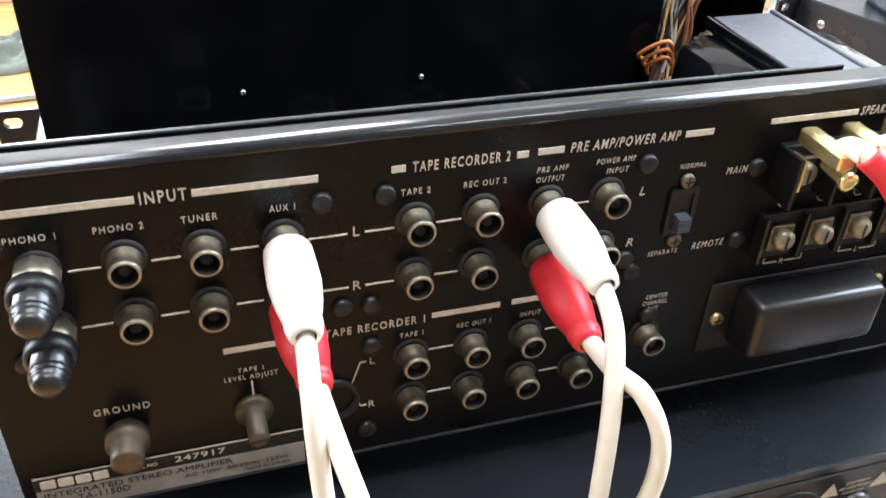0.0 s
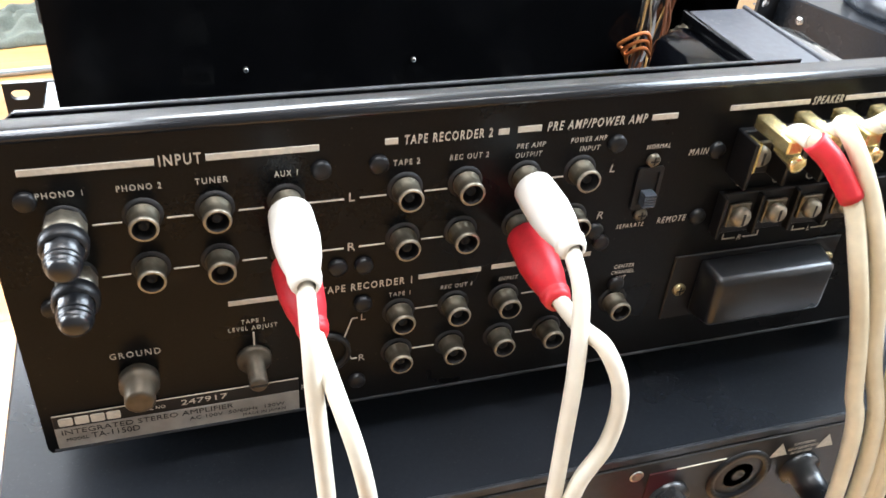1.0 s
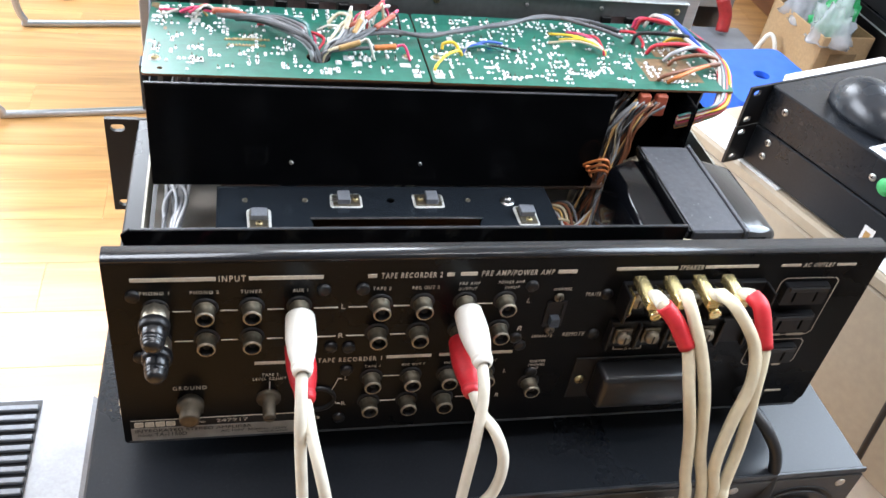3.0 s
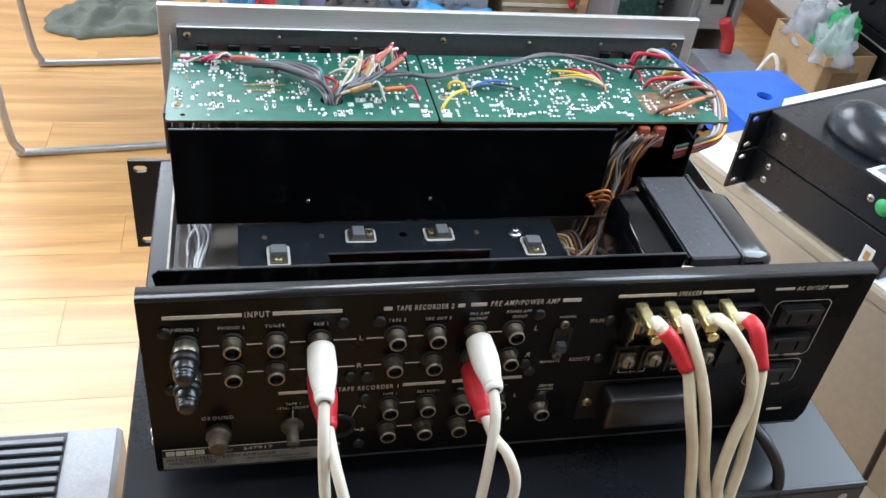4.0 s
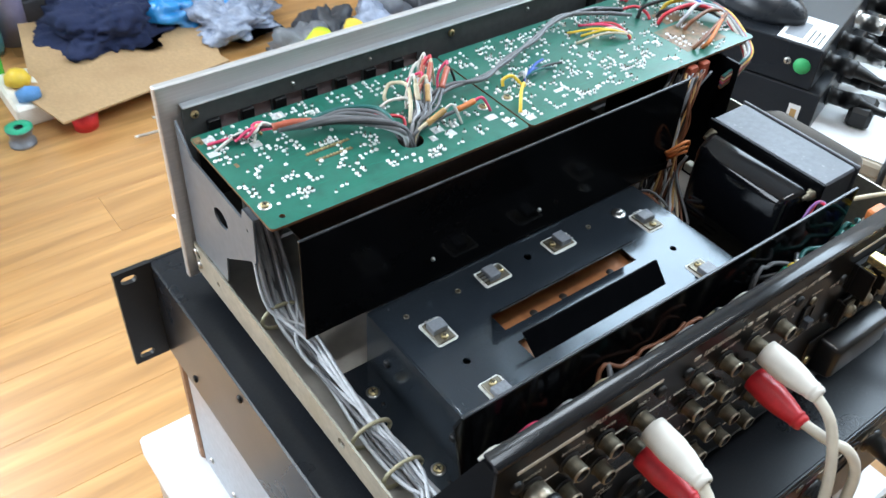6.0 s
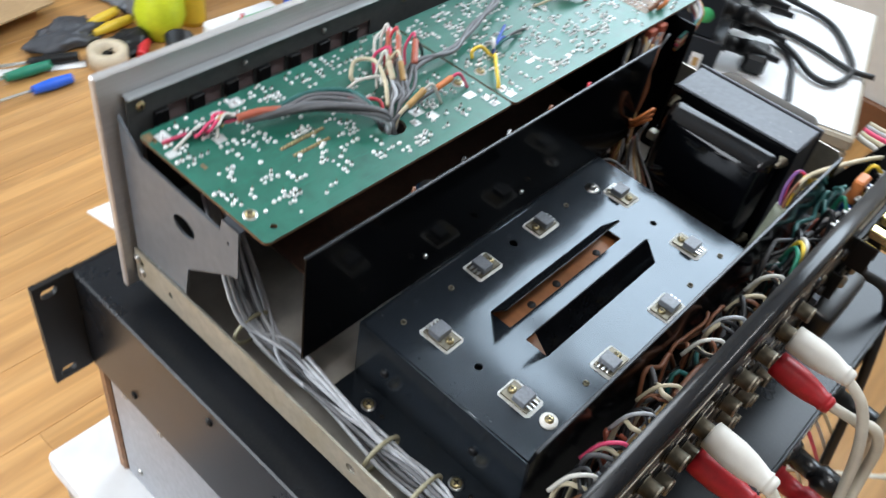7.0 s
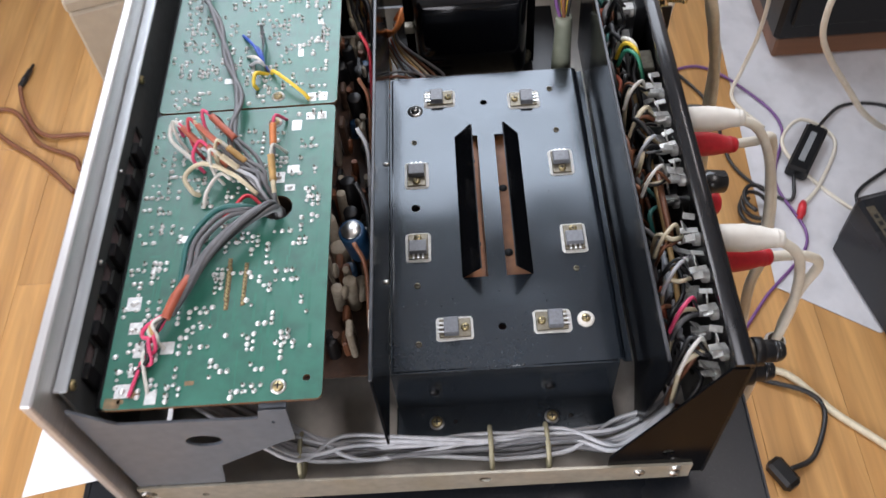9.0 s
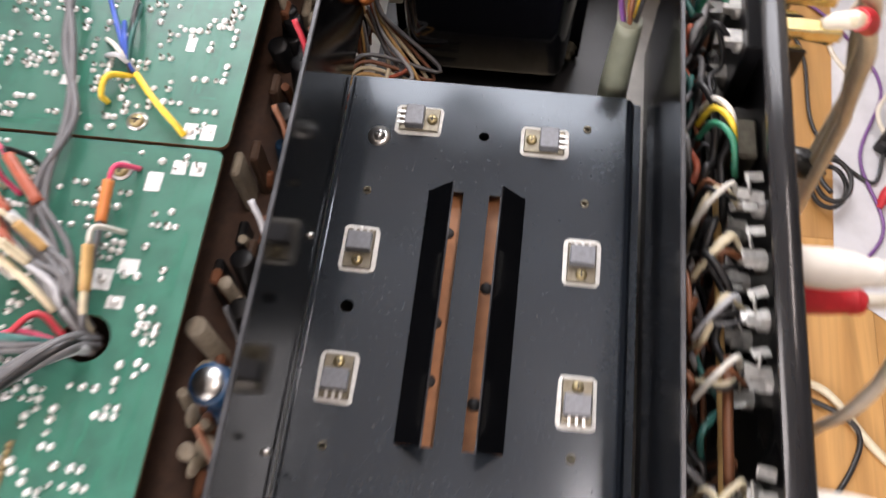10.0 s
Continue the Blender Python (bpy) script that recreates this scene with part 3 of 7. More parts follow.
# lanced fins beside the slots
for hinge, free, side in ((0.1168, 0.1070, 1), (0.0794, 0.0884, -1)):
    bm = slab([(0.1000, 0), (0.2015, 0), (0.1990, 1), (0.0965, 1)], [], (0, hinge, Z - 0.001), (1, 0, 0), (0, free - hinge, 0.0140), (0, side * 0.0009, 0.0006))
    fin = part("fin", bm, GLOSS, hs, "lanced fin leaning over its slot")
    part("fin_edge", tube([(0.0965, free, Z + 0.0131), (0.1478, free, Z + 0.0131), (0.1990, free, Z + 0.0131)], 0.00035, 2, 6), EDGE, fin)
part("copper_board", box(0.088, 0.212, 0.076, 0.121, 0.0375, 0.0390), COPPER, amp, "orange-brown circuit board under the heat sink")
# raised near-black discs on the board, hole shade painted as colour
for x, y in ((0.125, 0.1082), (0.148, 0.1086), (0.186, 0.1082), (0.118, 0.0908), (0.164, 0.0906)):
    part("dark_hole_disc", lathe((x, y, 0.0389), (0, 0, 1), [(0, 0.0026), (0.0006, 0.0024), (0.0006, 0)], 12), HOLE, amp)
screw((0.225, 0.141, Z), (0, 0, 1), 0.0026, STEEL, hs, h=0.003, washer=0.0048, label="shouldered steel bolt")
bm = lathe((0.069, 0.0545, Z), (0, 0, 1), [(0, 0.0045), (0.0012, 0.0045), (0.0016, 0.003), (0.0016, 0)], 18)
part("fibre_washer", bm, WHITER, hs, "white fibre washer")
screw((0.069, 0.0545, Z + 0.0015), (0, 0, 1), 0.0024, BRASSY, hs)


def transistor(x, y, turn):
    """Power package on a grease-rimmed mica pad; turn 0 has the screw towards +x."""
    m = pose(x, y, Z, 0, 0, turn)
    bm = slab(round_rect(-0.0098, 0.0098, -0.0070, 0.0070, 0.0022), [], (0, 0, 0.0001), (1, 0, 0), (0, 1, 0), (0, 0, 0.00025))
    rng = random.Random(int(x * 1e5 + y * 1e4))
    for v in bm.verts:
        v.co.x += rng.uniform(-0.0003, 0.0003)
        v.co.y += rng.uniform(-0.0003, 0.0003)
    bmesh.ops.transform(bm, matrix=m, verts=bm.verts[:])
    t = part("transistor", bm, GREASE, hs, "grey power transistor on a white greased pad")
    bm = box(-0.008, 0.0085, -0.0055, 0.0055, 0.0004, 0.0016, 0.0003, m=m)
    part("tab", bm, NICKEL, t)
    part("package", box(-0.0055, 0.0022, -0.0048, 0.0048, 0.0012, 0.0052, 0.0004, m=m), TO220, t)
    bm = bmesh.new()
    for k in (-1, 0, 1):
        add_box(bm, -0.0088, -0.0054, k * 0.0026 - 0.0005, k * 0.0026 + 0.0005, 0.0018, 0.0026, m=m)
    part("leads", bm, STEEL, t)
    bm = add_screw(bmesh.new(), (0.0055, 0, 0.0016), (0, 0, 1), 0.0022, 0.0013)
    bmesh.ops.transform(bm, matrix=m, verts=bm.verts[:])
    part("screw", bm, [BRASSY, HOLE], t)


for x, y, turn in ((0.068, 0.123, -90), (0.069, 0.072, 90), (0.121, 0.141, 0), (0.173, 0.141, 180), (0.121, 0.0545, 180 + 180), (0.176, 0.0555, 180), (0.234, 0.1255, -90), (0.2285, 0.073, 90)):
    transistor(x, y, turn)
# rear screen plate with a pointed near end
bm = slab([(0.0045, 0.108), (0.008, 0.111), (0.284, 0.111), (0.281, 0.040), (0.045, 0.040), (0.040, 0.034), (0.024, 0.010), (0.020, 0.014)], [], (0, 0.0312, 0), (1, 0, 0), (0, 0, 1), (0, 0.0014, 0))
rp = part("rear_screen_plate", bm, GLOSS, amp, "glossy black inner rear plate")
part("plate_edge", box(0.0085, 0.284, 0.0311, 0.0328, 0.1104, 0.1114, 0.0003), EDGE, rp)

# transformer
# black sheet added over the beige pan to darken it around the transformer
part("added_dark_sheet", box(0.2562, 0.366, 0.040, 0.156, 0.0016, 0.0020), BLACKPL, amp)
tf = part("transformer_core", box(0.3075, 0.3405, 0.0588, 0.1462, 0.004, 0.085, 0.0012), LAMIN, amp, "grey-black laminated mains transformer")


def bell(x0, x1):
    bm = box(x0, x1, 0.062, 0.143, 0.007, 0.0815)
    face = [f for f in bm.faces if all(abs(v.co.x - (x0 if x0 < 0.3 else x1)) < 1e-6 for v in f.verts)]
    for v in face[0].verts:
        v.co.y = 0.1025 + (v.co.y - 0.1025) * 0.86
        v.co.z = 0.044 + (v.co.z - 0.044) * 0.86
    bmesh.ops.bevel(bm, geom=[e for e in bm.edges], offset=0.006, segments=4, affect="EDGES", profile=0.5)
    return bm


part("bell_cover", bell(0.284, 0.3060), BELL, tf, "glossy black end bell", True)
part("bell_cover", bell(0.3418, 0.3715), BELL, tf, "glossy black end bell", True)
part("flange_plate", box(0.3052, 0.3074, 0.0585, 0.1465, 0.004, 0.0855, 0.0005), GLOSS, tf)
part("flange_plate", box(0.3406, 0.3428, 0.0575, 0.1475, 0.004, 0.0860, 0.0005), LAMIN, tf)
for y in (0.0640, 0.1410):
    for z in (0.012, 0.076):
        bm = lathe((0.3052, y, z), (-1, 0, 0), [(0, 0.004), (0.001, 0.004), (0.001, 0.0032), (0.0042, 0.0032), (0.0042, 0.0018), (0.008, 0.0016), (0.008, 0)], 6)
        part("bolt", bm, NICKEL, tf)

# circuit boards
def board(x0, x1, y0, y1, name, hole=None):
    holes = [circle(hole[0], hole[1], 0.0075, 20)] if hole else []
    holes += [circle(x, y, 0.0017, 10) for x, y in ((0.0125, 0.186), (0.158, 0.256)) if x0 < x < x1]
    bm = slab(round_rect(x0, x1, y0, y1, 0.003), holes, (0, 0, 0.1065), (1, 0, 0), (0, 1, 0), (0, 0, 0.0016))
    for f in bm.faces:
        f.material_index = 0 if f.calc_center_median().z > 0.108 else 1
    return part(name, bm, [PCB, PCBEDGE], amp, "green printed circuit board, solder side up")


PB = 0.1081
b1 = board(0.0025, 0.1735, 0.179, 0.2745, "circuit_board", (0.106, 0.2055))
b2 = board(0.1748, 0.382, 0.1785, 0.2745, "circuit_board")
rng = random.Random(4)
sj, bp, bf, ln = bmesh.new(), bmesh.new(), bmesh.new(), bmesh.new()
laid = []
avoid = [(0.106, 0.2055, 0.013), (0.009, 0.198, 0.006), (0.0125, 0.186, 0.004), (0.163, 0.2105, 0.006), (0.182, 0.2105, 0.006)]


def joint(x, y, r=None):
    if any(math.hypot(x - a, y - b) < c for a, b, c in avoid) or not (0.005 < x < 0.38 and 0.1815 < y < 0.2730) or 0.171 < x < 0.177:
        return
    r = r or rng.uniform(0.0008, 0.0014)
    add_lathe(sj, (x, y, PB), (rng.uniform(-.25, .25), rng.uniform(-.25, .25), 1), [(0, r * 1.05), (r * 0.45, r * 0.9), (r * 0.8, r * 0.5), (r * 0.9, 0)], 7)
    if rng.random() < 0.4:
        q = rng.uniform(-.3, .3), rng.uniform(-.3, .3), 1
        add_lathe(ln, (x, y, PB + r * 0.6), q, [(0, 0.0004), (r * rng.uniform(0.9, 1.8), 0.00038), (r * 1.9, 0)], 5)


def tracks():
    """Rows and pairs of solder joints laid out as component legs are."""
    for _ in range(540):
        x, y = rng.uniform(0.004, 0.378), rng.uniform(0.183, 0.275)
        x, y = round(x / 0.00254) * 0.00254, round(y / 0.00254) * 0.00254
        n, along = rng.choice((1, 2, 2, 2, 3)), rng.random() < 0.6
        gap = rng.choice((0.0028, 0.0031, 0.0038))
        for k in range(n):
            joint(x + (gap * k if along else 0), y + (0 if along else gap * k))
    for x in [0.03 + 0.0215 * i for i in range(15)]:
        for k in range(3):
            joint(x, 0.256 + 0.0052 * k, 0.0011)
            joint(x + 0.004, 0.256 + 0.0052 * k, 0.0011)


tracks()
tk = bmesh.new()
for _ in range(330):
    x, y = rng.uniform(0.006, 0.376), rng.uniform(0.184, 0.274)
    w = rng.choice((0.0007, 0.0009, 0.0014))
    for step in range(rng.choice((2, 3, 4))):
        L = rng.uniform(0.004, 0.022)
        dx, dy = (L, 0) if step % 2 == 0 else (0, rng.choice((-1, 1)) * L * 0.7)
        xa, xb, ya, yb = min(x, x + dx) - w / 2, max(x, x + dx) + w / 2, min(y, y + dy) - w / 2, max(y, y + dy) + w / 2
        if xa > 0.003 and xb < 0.379 and ya > 0.182 and yb < 0.272 and not (xa < 0.177 and xb > 0.171) and not any(xa - c < a < xb + c and ya - c < b < yb + c for a, b, c in avoid) and not any(xa < d and c < xb and ya < f and e < yb for c, d, e, f in laid):
            laid.append((xa, xb, ya, yb))
            tk.faces.new([tk.verts.new((p, q, PB + 0.00006)) for p, q in ((xa, ya), (xb, ya), (xb, yb), (xa, yb))])
        x, y = x + dx, y + dy
tagged(part("copper_track", tk, TRACK, amp, "lighter green copper tracks under the mask"), kind="stuff")
for x, y, w, h in ((0.160, 0.199, .007, .005), (0.130, 0.199, .005, .006), (0.118, 0.2, .004, .005), (0.166, 0.186, .005, .0045), (0.166, 0.192, .005, .0045), (0.180, 0.186, .006, .0045), (0.180, 0.192, .006, .0045),
                   (0.055, 0.268, .0075, .0065), (0.011, 0.266, .0065, .0065), (0.042, 0.265, .006, .006), (0.030, 0.261, .006, .006), (0.031, 0.249, .006, .006), (0.007, 0.253, .006, .005), (0.020, 0.262, .005, .005),
                   (0.125, 0.206, .007, .006), (0.240, 0.190, .004, .003), (0.31, 0.188, .005, .004), (0.345, 0.19, .006, .003), (0.215, 0.2, .006, .003), (0.09, 0.249, .004, .004), (0.196, 0.238, .004, .006)):
    add_box(bp, x - w / 2, x + w / 2, y - h / 2, y + h / 2, PB - 0.0002, PB + 0.0002)
    if rng.random() < 0.5:
        joint(x, y, 0.0016)
tagged(part("solder", sj, SOLDER, amp, "bright solder joints"), kind="stuff")
tagged(part("clipped_lead", ln, JACKM, amp, "dull clipped component leads"), kind="stuff")
tagged(part("tinned_pad", bp, TINPAD, amp, "flat tinned pads"), kind="stuff")
for x, y, w, h in ((0.0055, 0.2695, .005, .007), (0.009, 0.2600, .003, .004), (0.006, 0.266, .002, .003), (0.013, 0.237, .002, .004), (0.344, 0.205, .040, .032), (0.352, 0.232, .022, .016)):
    add_box(bf, x - w / 2, x + w / 2, y - h / 2, y + h / 2, PB - 0.0002, PB + 0.0001)
tagged(part("flux", bf, FLUX, amp, "brown flux marks"), kind="stuff")
for b, x, y in ((b1, 0.009, 0.198), (b1, 0.163, 0.2105), (b2, 0.182, 0.2105), (b2, 0.372, 0.266)):
    screw((x, y, PB), (0, 0, 1), 0.0026, BRASSY, b, washer=0.0036)
for x0, y in ((0.052, 0.2175), (0.050, 0.225), (0.055, 0.2255)):
    strip = part("connector_strip", box(x0 - 0.0012, x0 + 0.0222, y - 0.0010, y + 0.0010, PB - 0.0002, PB + 0.0003), FLUX, amp)
    for k in range(11):
        part("pin", lathe((x0 + 0.0021 * k, y, PB + 0.0002), (0, 0, 1), [(0, 0.0009), (0.0006, 0.0007), (0.0012, 0)], 6), BRASSY, strip)


# ---- rear panel fittings ----
def on_panel(x, z, out=0.0004):
    return pose(x, -out, z, 90, 0, 0)


def bars(items, name="printed_bar"):
    for x0, x1, z, h in items:
        part(name, box(x0, x1, -0.00035, 0.0002, z - h / 2, z + h / 2), PRINT, panel)


def write(text, x, z, h, width=0.0, shear=0.0, bold=0.0, mats=None):
    lettering("lettering", text, on_panel(x, z + (0.0010 if h < 0.0029 and z > 0.09 else 0.0)), 0.88 * h / 0.70, mats or PRINT, panel, 0.95 * width, 0.7 * shear, 0.5 * bold, space=1.28)


bars([(0.011, 0.0465, 0.109, 0.0020), (0.0605, 0.093, 0.109, 0.0020), (0.113, 0.117, 0.109, 0.0020), (0.1495, 0.153, 0.109, 0.0020),
      (0.156, 0.164, 0.1092, 0.0020), (0.2035, 0.213, 0.1094, 0.0020), (0.233, 0.265, 0.1104, 0.0018), (0.280, 0.309, 0.1106, 0.0018),
      (0.322, 0.333, 0.1107, 0.0015), (0.354, 0.365, 0.1107, 0.0015), (0.063, 0.088, 0.0545, 0.0018), (0.1265, 0.149, 0.0553, 0.0018),
      (0.153, 0.163, 0.0555, 0.0018), (0.176, 0.191, 0.0557, 0.0018)])
S = 0.22
for a in (("INPUT", 0.0535, 0.109, 0.0040, 0.0122, 0, 0.00012), ("TAPE RECORDER 2", 0.1332, 0.109, 0.0036, 0.030, 0.05, 0.00012), ("PRE AMP/POWER AMP", 0.1838, 0.1093, 0.0036, 0.0375, S, 0.00012),
          ("SPEAKER", 0.2725, 0.1105, 0.0034, 0.0135, S, 0.00012), ("AC OUTLET", 0.3435, 0.1107, 0.0030, 0.019, S, 0.0001),
          ("PHONO 1", 0.0205, 0.1003, 0.0023, 0.0128), ("PHONO 2", 0.0415, 0.1003, 0.0023, 0.0128), ("TUNER", 0.0615, 0.1003, 0.0023, 0.0098), ("AUX 1", 0.083, 0.1003, 0.0023, 0.0072),
          ("TAPE 2", 0.120, 0.1003, 0.0023, 0.0090), ("REC OUT 2", 0.1405, 0.1003, 0.0022, 0.0135, 0.1), ("PRE AMP", 0.1612, 0.1022, 0.0021, 0.0105, S), ("OUTPUT", 0.1608, 0.0988, 0.0021, 0.0096, S),
          ("POWER AMP", 0.1815, 0.1025, 0.0021, 0.0136, S), ("INPUT", 0.1825, 0.0990, 0.0021, 0.0078, S), ("L", 0.103, 0.0905, 0.0036), ("R", 0.103, 0.0715, 0.0036), ("L", 0.1925, 0.0912, 0.0036, 0, S), ("R", 0.1915, 0.0722, 0.0036, 0, S),
          ("NORMAL", 0.2085, 0.0972, 0.0020, 0.0095, S), ("SEPARATE", 0.2045, 0.0662, 0.0020, 0.0115, S), ("MAIN", 0.2250, 0.0944, 0.0030, 0.0080, S), ("REMOTE", 0.2212, 0.0668, 0.0030, 0.0124, S),
          ("TAPE RECORDER 1", 0.1085, 0.0547, 0.0033, 0.0330, 0, 0.0001), ("4", 0.166, 0.0556, 0.0033, 0, S), ("TAPE 1", 0.120, 0.0492, 0.0020, 0.0080), ("REC OUT 1", 0.1405, 0.0494, 0.0020, 0.0120, 0.1), ("INPUT", 0.160, 0.0496, 0.0020, 0.0076, S), ("OUTPUT", 0.1795, 0.0498, 0.0020, 0.0092, S),
          ("L", 0.1075, 0.0410, 0.0032), ("R", 0.1072, 0.0222, 0.0032), ("L", 0.1895, 0.0415, 0.0030, 0, S), ("R", 0.1885, 0.0228, 0.0030, 0, S), ("CENTER", 0.2062, 0.0478, 0.0019, 0.0086, S), ("CHANNEL", 0.2060, 0.0451, 0.0019, 0.0098, S), ("OUT", 0.2056, 0.0424, 0.0019, 0.0045, S),
          ("GROUND", 0.0326, 0.0392, 0.0029, 0.0165), ("TAPE 1", 0.0702, 0.0462, 0.0020, 0.0080), ("LEVEL ADJUST", 0.0702, 0.0433, 0.0020, 0.0168), ("REC/PB", 0.0905, 0.0122, 0.0024, 0.0105),
          ("R", 0.2535, 0.0542, 0.0026, 0, S), ("L", 0.2850, 0.0542, 0.0026, 0, S)):
    write(*a)
# thin link lines
lines = []
for z in (0.0900, 0.0712):
    lines += [(0.0275, 0.0355, z), (0.048, 0.0555, z), (0.0685, 0.076, z), (0.0895, 0.1005, z), (0.1055, 0.114, z), (0.1265, 0.134, z), (0.167, 0.1745, z)]
for z in (0.0415, 0.0228):
    lines += [(0.126, 0.134, z), (0.166, 0.174, z)]
lines += [(0.0985, 0.1005, 0.0318), (0.1035, 0.1055, 0.0410), (0.1035, 0.1055, 0.0222), (0.2462, 0.2518, 0.0542), (0.2552, 0.2615, 0.0542), (0.2775, 0.2834, 0.0542), (0.2866, 0.2930, 0.0542)]
bars([(a, b, z, 0.0004) for a, b, z in lines], "printed_line")


def stroke(pts, w=0.0005):
    bm = bmesh.new()
    for a, b in zip(pts, pts[1:]):
        d = Vector((b[0] - a[0], b[1] - a[1]))
        n = Vector((-d.y, d.x)).normalized() * w / 2
        q = [(a[0] + n.x, a[1] + n.y), (b[0] + n.x, b[1] + n.y), (b[0] - n.x, b[1] - n.y), (a[0] - n.x, a[1] - n.y)]
        bm.faces.new([bm.verts.new((x, -0.00035, z)) for x, z in q])
    part("printed_line", bm, PRINT, panel)


stroke([(0.1005, 0.0318), (0.1035, 0.0410)])
stroke([(0.1005, 0.0318), (0.1035, 0.0222)])
stroke([(0.0702, 0.0415), (0.0702, 0.0345)], 0.0006)
for x in (0.2462, 0.2615, 0.2775, 0.2930):
    stroke([(x, 0.0542), (x, 0.0565)])
for x, sign in ((0.2468, "+"), (0.2622, "-"), (0.2770, "-"), (0.2925, "+")):
    stroke(circle(x, 0.0800, 0.0021, 16) + [(x + 0.0021, 0.0800)], 0.0004)
    stroke([(x - 0.0012, 0.0800), (x + 0.0012, 0.0800)], 0.0004)
    if sign == "+":
        stroke([(x, 0.0788), (x, 0.0812)], 0.0004)
for lp in ([(0.3290, 0.0605), (0.3575, 0.0605), (0.3600, 0.063), (0.3600, 0.0995), (0.3575, 0.1020), (0.3290, 0.1020), (0.3265, 0.0995), (0.3265, 0.063), (0.3290, 0.0605)],
           [(0.3290, 0.0375), (0.3565, 0.0375), (0.3590, 0.040), (0.3590, 0.0545), (0.3565, 0.0570), (0.3290, 0.0570), (0.3265, 0.0545), (0.3265, 0.040), (0.3290, 0.0375)]):
    stroke(lp, 0.0005)
for x0, x1, z in ((0.334, 0.342, 0.0605), (0.346, 0.356, 0.0605), (0.333, 0.342, 0.0365), (0.347, 0.352, 0.0365), (0.352, 0.362, 0.014)):
    bars([(x0, x1, z, 0.0013)], "tiny_print")

# maker's plate
part("rating_plate", box(0.0035, 0.0845, -0.0006, 0.0, 0.0018, 0.0112, 0.0002), material("dulled_silver_foil", (0.34, 0.32, 0.29), 0.45, 0.4, vary=0.15, grain=200), panel, "silver rating plate with black print")
part("rating_plate_band", box(0.0035, 0.0845, -0.0006, 0.0, 0.0113, 0.0172, 0.0002), BLACKPL, panel)
bm = slab(rect(0.0036, 0.0844, 0.0170, 0.0174), [], (0, -0.0007, 0), (1, 0, 0), (0, 0, 1), (0, 0.0002, 0))
part("plate_border", bm, PRINT, panel)
for x in (0.0075, 0.0125, 0.0175, 0.0225):
    part("maker_mark", box(x - 0.0022, x + 0.0022, -0.0009, -0.0005, 0.0124, 0.0158, 0.0004), PRINT, panel)
for t, x, z, h, w, mt in (("INTEGRATED STEREO AMPLIFIER", 0.0335, 0.0092, 0.0022, 0.056, BLACKPL), ("TA-1150D", 0.0222, 0.0060, 0.0026, 0.0155, BLACKPL), ("MODEL", 0.0100, 0.0057, 0.0014, 0.0070, BLACKPL),
                          ("AC 100V  50/60Hz  120W", 0.0628, 0.0062, 0.0016, 0.0330, BLACKPL), ("MADE IN JAPAN", 0.0720, 0.0038, 0.0012, 0.0150, BLACKPL), ("SERIAL NO", 0.0342, 0.0141, 0.0015, 0.0098, PRINT), ("247917", 0.0520, 0.0144, 0.0024, 0.0155, PRINT)):
    lettering("lettering", t, on_panel(x, z, 0.00075), h / 0.70, mt, panel, w)


def jack():
    """Phono socket: black insulating washer, turned sleeve, dark bore with a centre contact."""
    bm = bmesh.new()
    add_lathe(bm, (0, 0.0008, 0), (0, -1, 0), [(0, 0.0060), (0.0012, 0.0058), (0.0014, 0.0046)], 20, 2)
    add_lathe(bm, (0, 0, 0), (0, -1, 0), [(0.0010, 0.0046), (0.0018, 0.0046), (0.0020, 0.0041), (0.0072, 0.0042)], 22, 0)
    add_lathe(bm, (0, 0, 0), (0, -1, 0), [(0.0072, 0.0042), (0.0078, 0.0042), (0.0082, 0.0039), (0.0081, 0.0034)], 22, 1)
    add_lathe(bm, (0, 0, 0), (0, -1, 0), [(0.0081, 0.0034), (0.0020, 0.0033), (0.0020, 0)], 18, 2)
    add_lathe(bm, (0, 0, 0), (0, -1, 0), [(0.0020, 0.0017), (0.0060, 0.0017), (0.0060, 0.0010), (0.004, 0)], 10, 2)
    return bm


first = None
JL, JR = 0.0918, 0.0728
spots = [(x, z) for x in (0.0205, 0.0415, 0.0618, 0.0828, 0.120, 0.140, 0.1605, 0.1803) for z in (JL, JR)] + [(x, z) for x in (0.1200, 0.1400, 0.1590, 0.1785) for z in (0.0412, 0.0228)] + [(0.2045, 0.0318)]
for x, z in spots:
    if first is None:
        first = part("phono_jack", jack(), [JACKM, RIM, HOLE], panel, "nickel phono socket in a black washer")
        ob = first
    else:
        ob = first.copy()
        scene.collection.objects.link(ob)
    ob.matrix_local = Matrix.Translation((x, 0, z))
for x, z in ((0.0115, 0.1000), (0.0935, 0.1015), (0.1112, 0.1015), (0.1922, 0.1010), (0.0118, 0.0620), (0.1072, 0.0635), (0.1072, 0.0472), (0.0985, 0.0640), (0.1055, 0.0115), (0.1938, 0.0605), (0.1905, 0.066), (0.2320, 0.0945), (0.2318, 0.0668), (0.2042, 0.0398)):
    bm = bmesh.new()
    add_lathe(bm, (x, 0, z), (0, -1, 0), [(0, 0.0032), (0.0014, 0.0031), (0.0019, 0.0024), (0.0019, 0)], 14, 0)
    part("black_rivet", bm, BLACKPL, panel)
for x, z in ((0.2325, 0.0330), (0.2990, 0.0385)):
    screw((x, -0.0010, z), (0, -1, 0), 0.0028, BRASSY, panel)
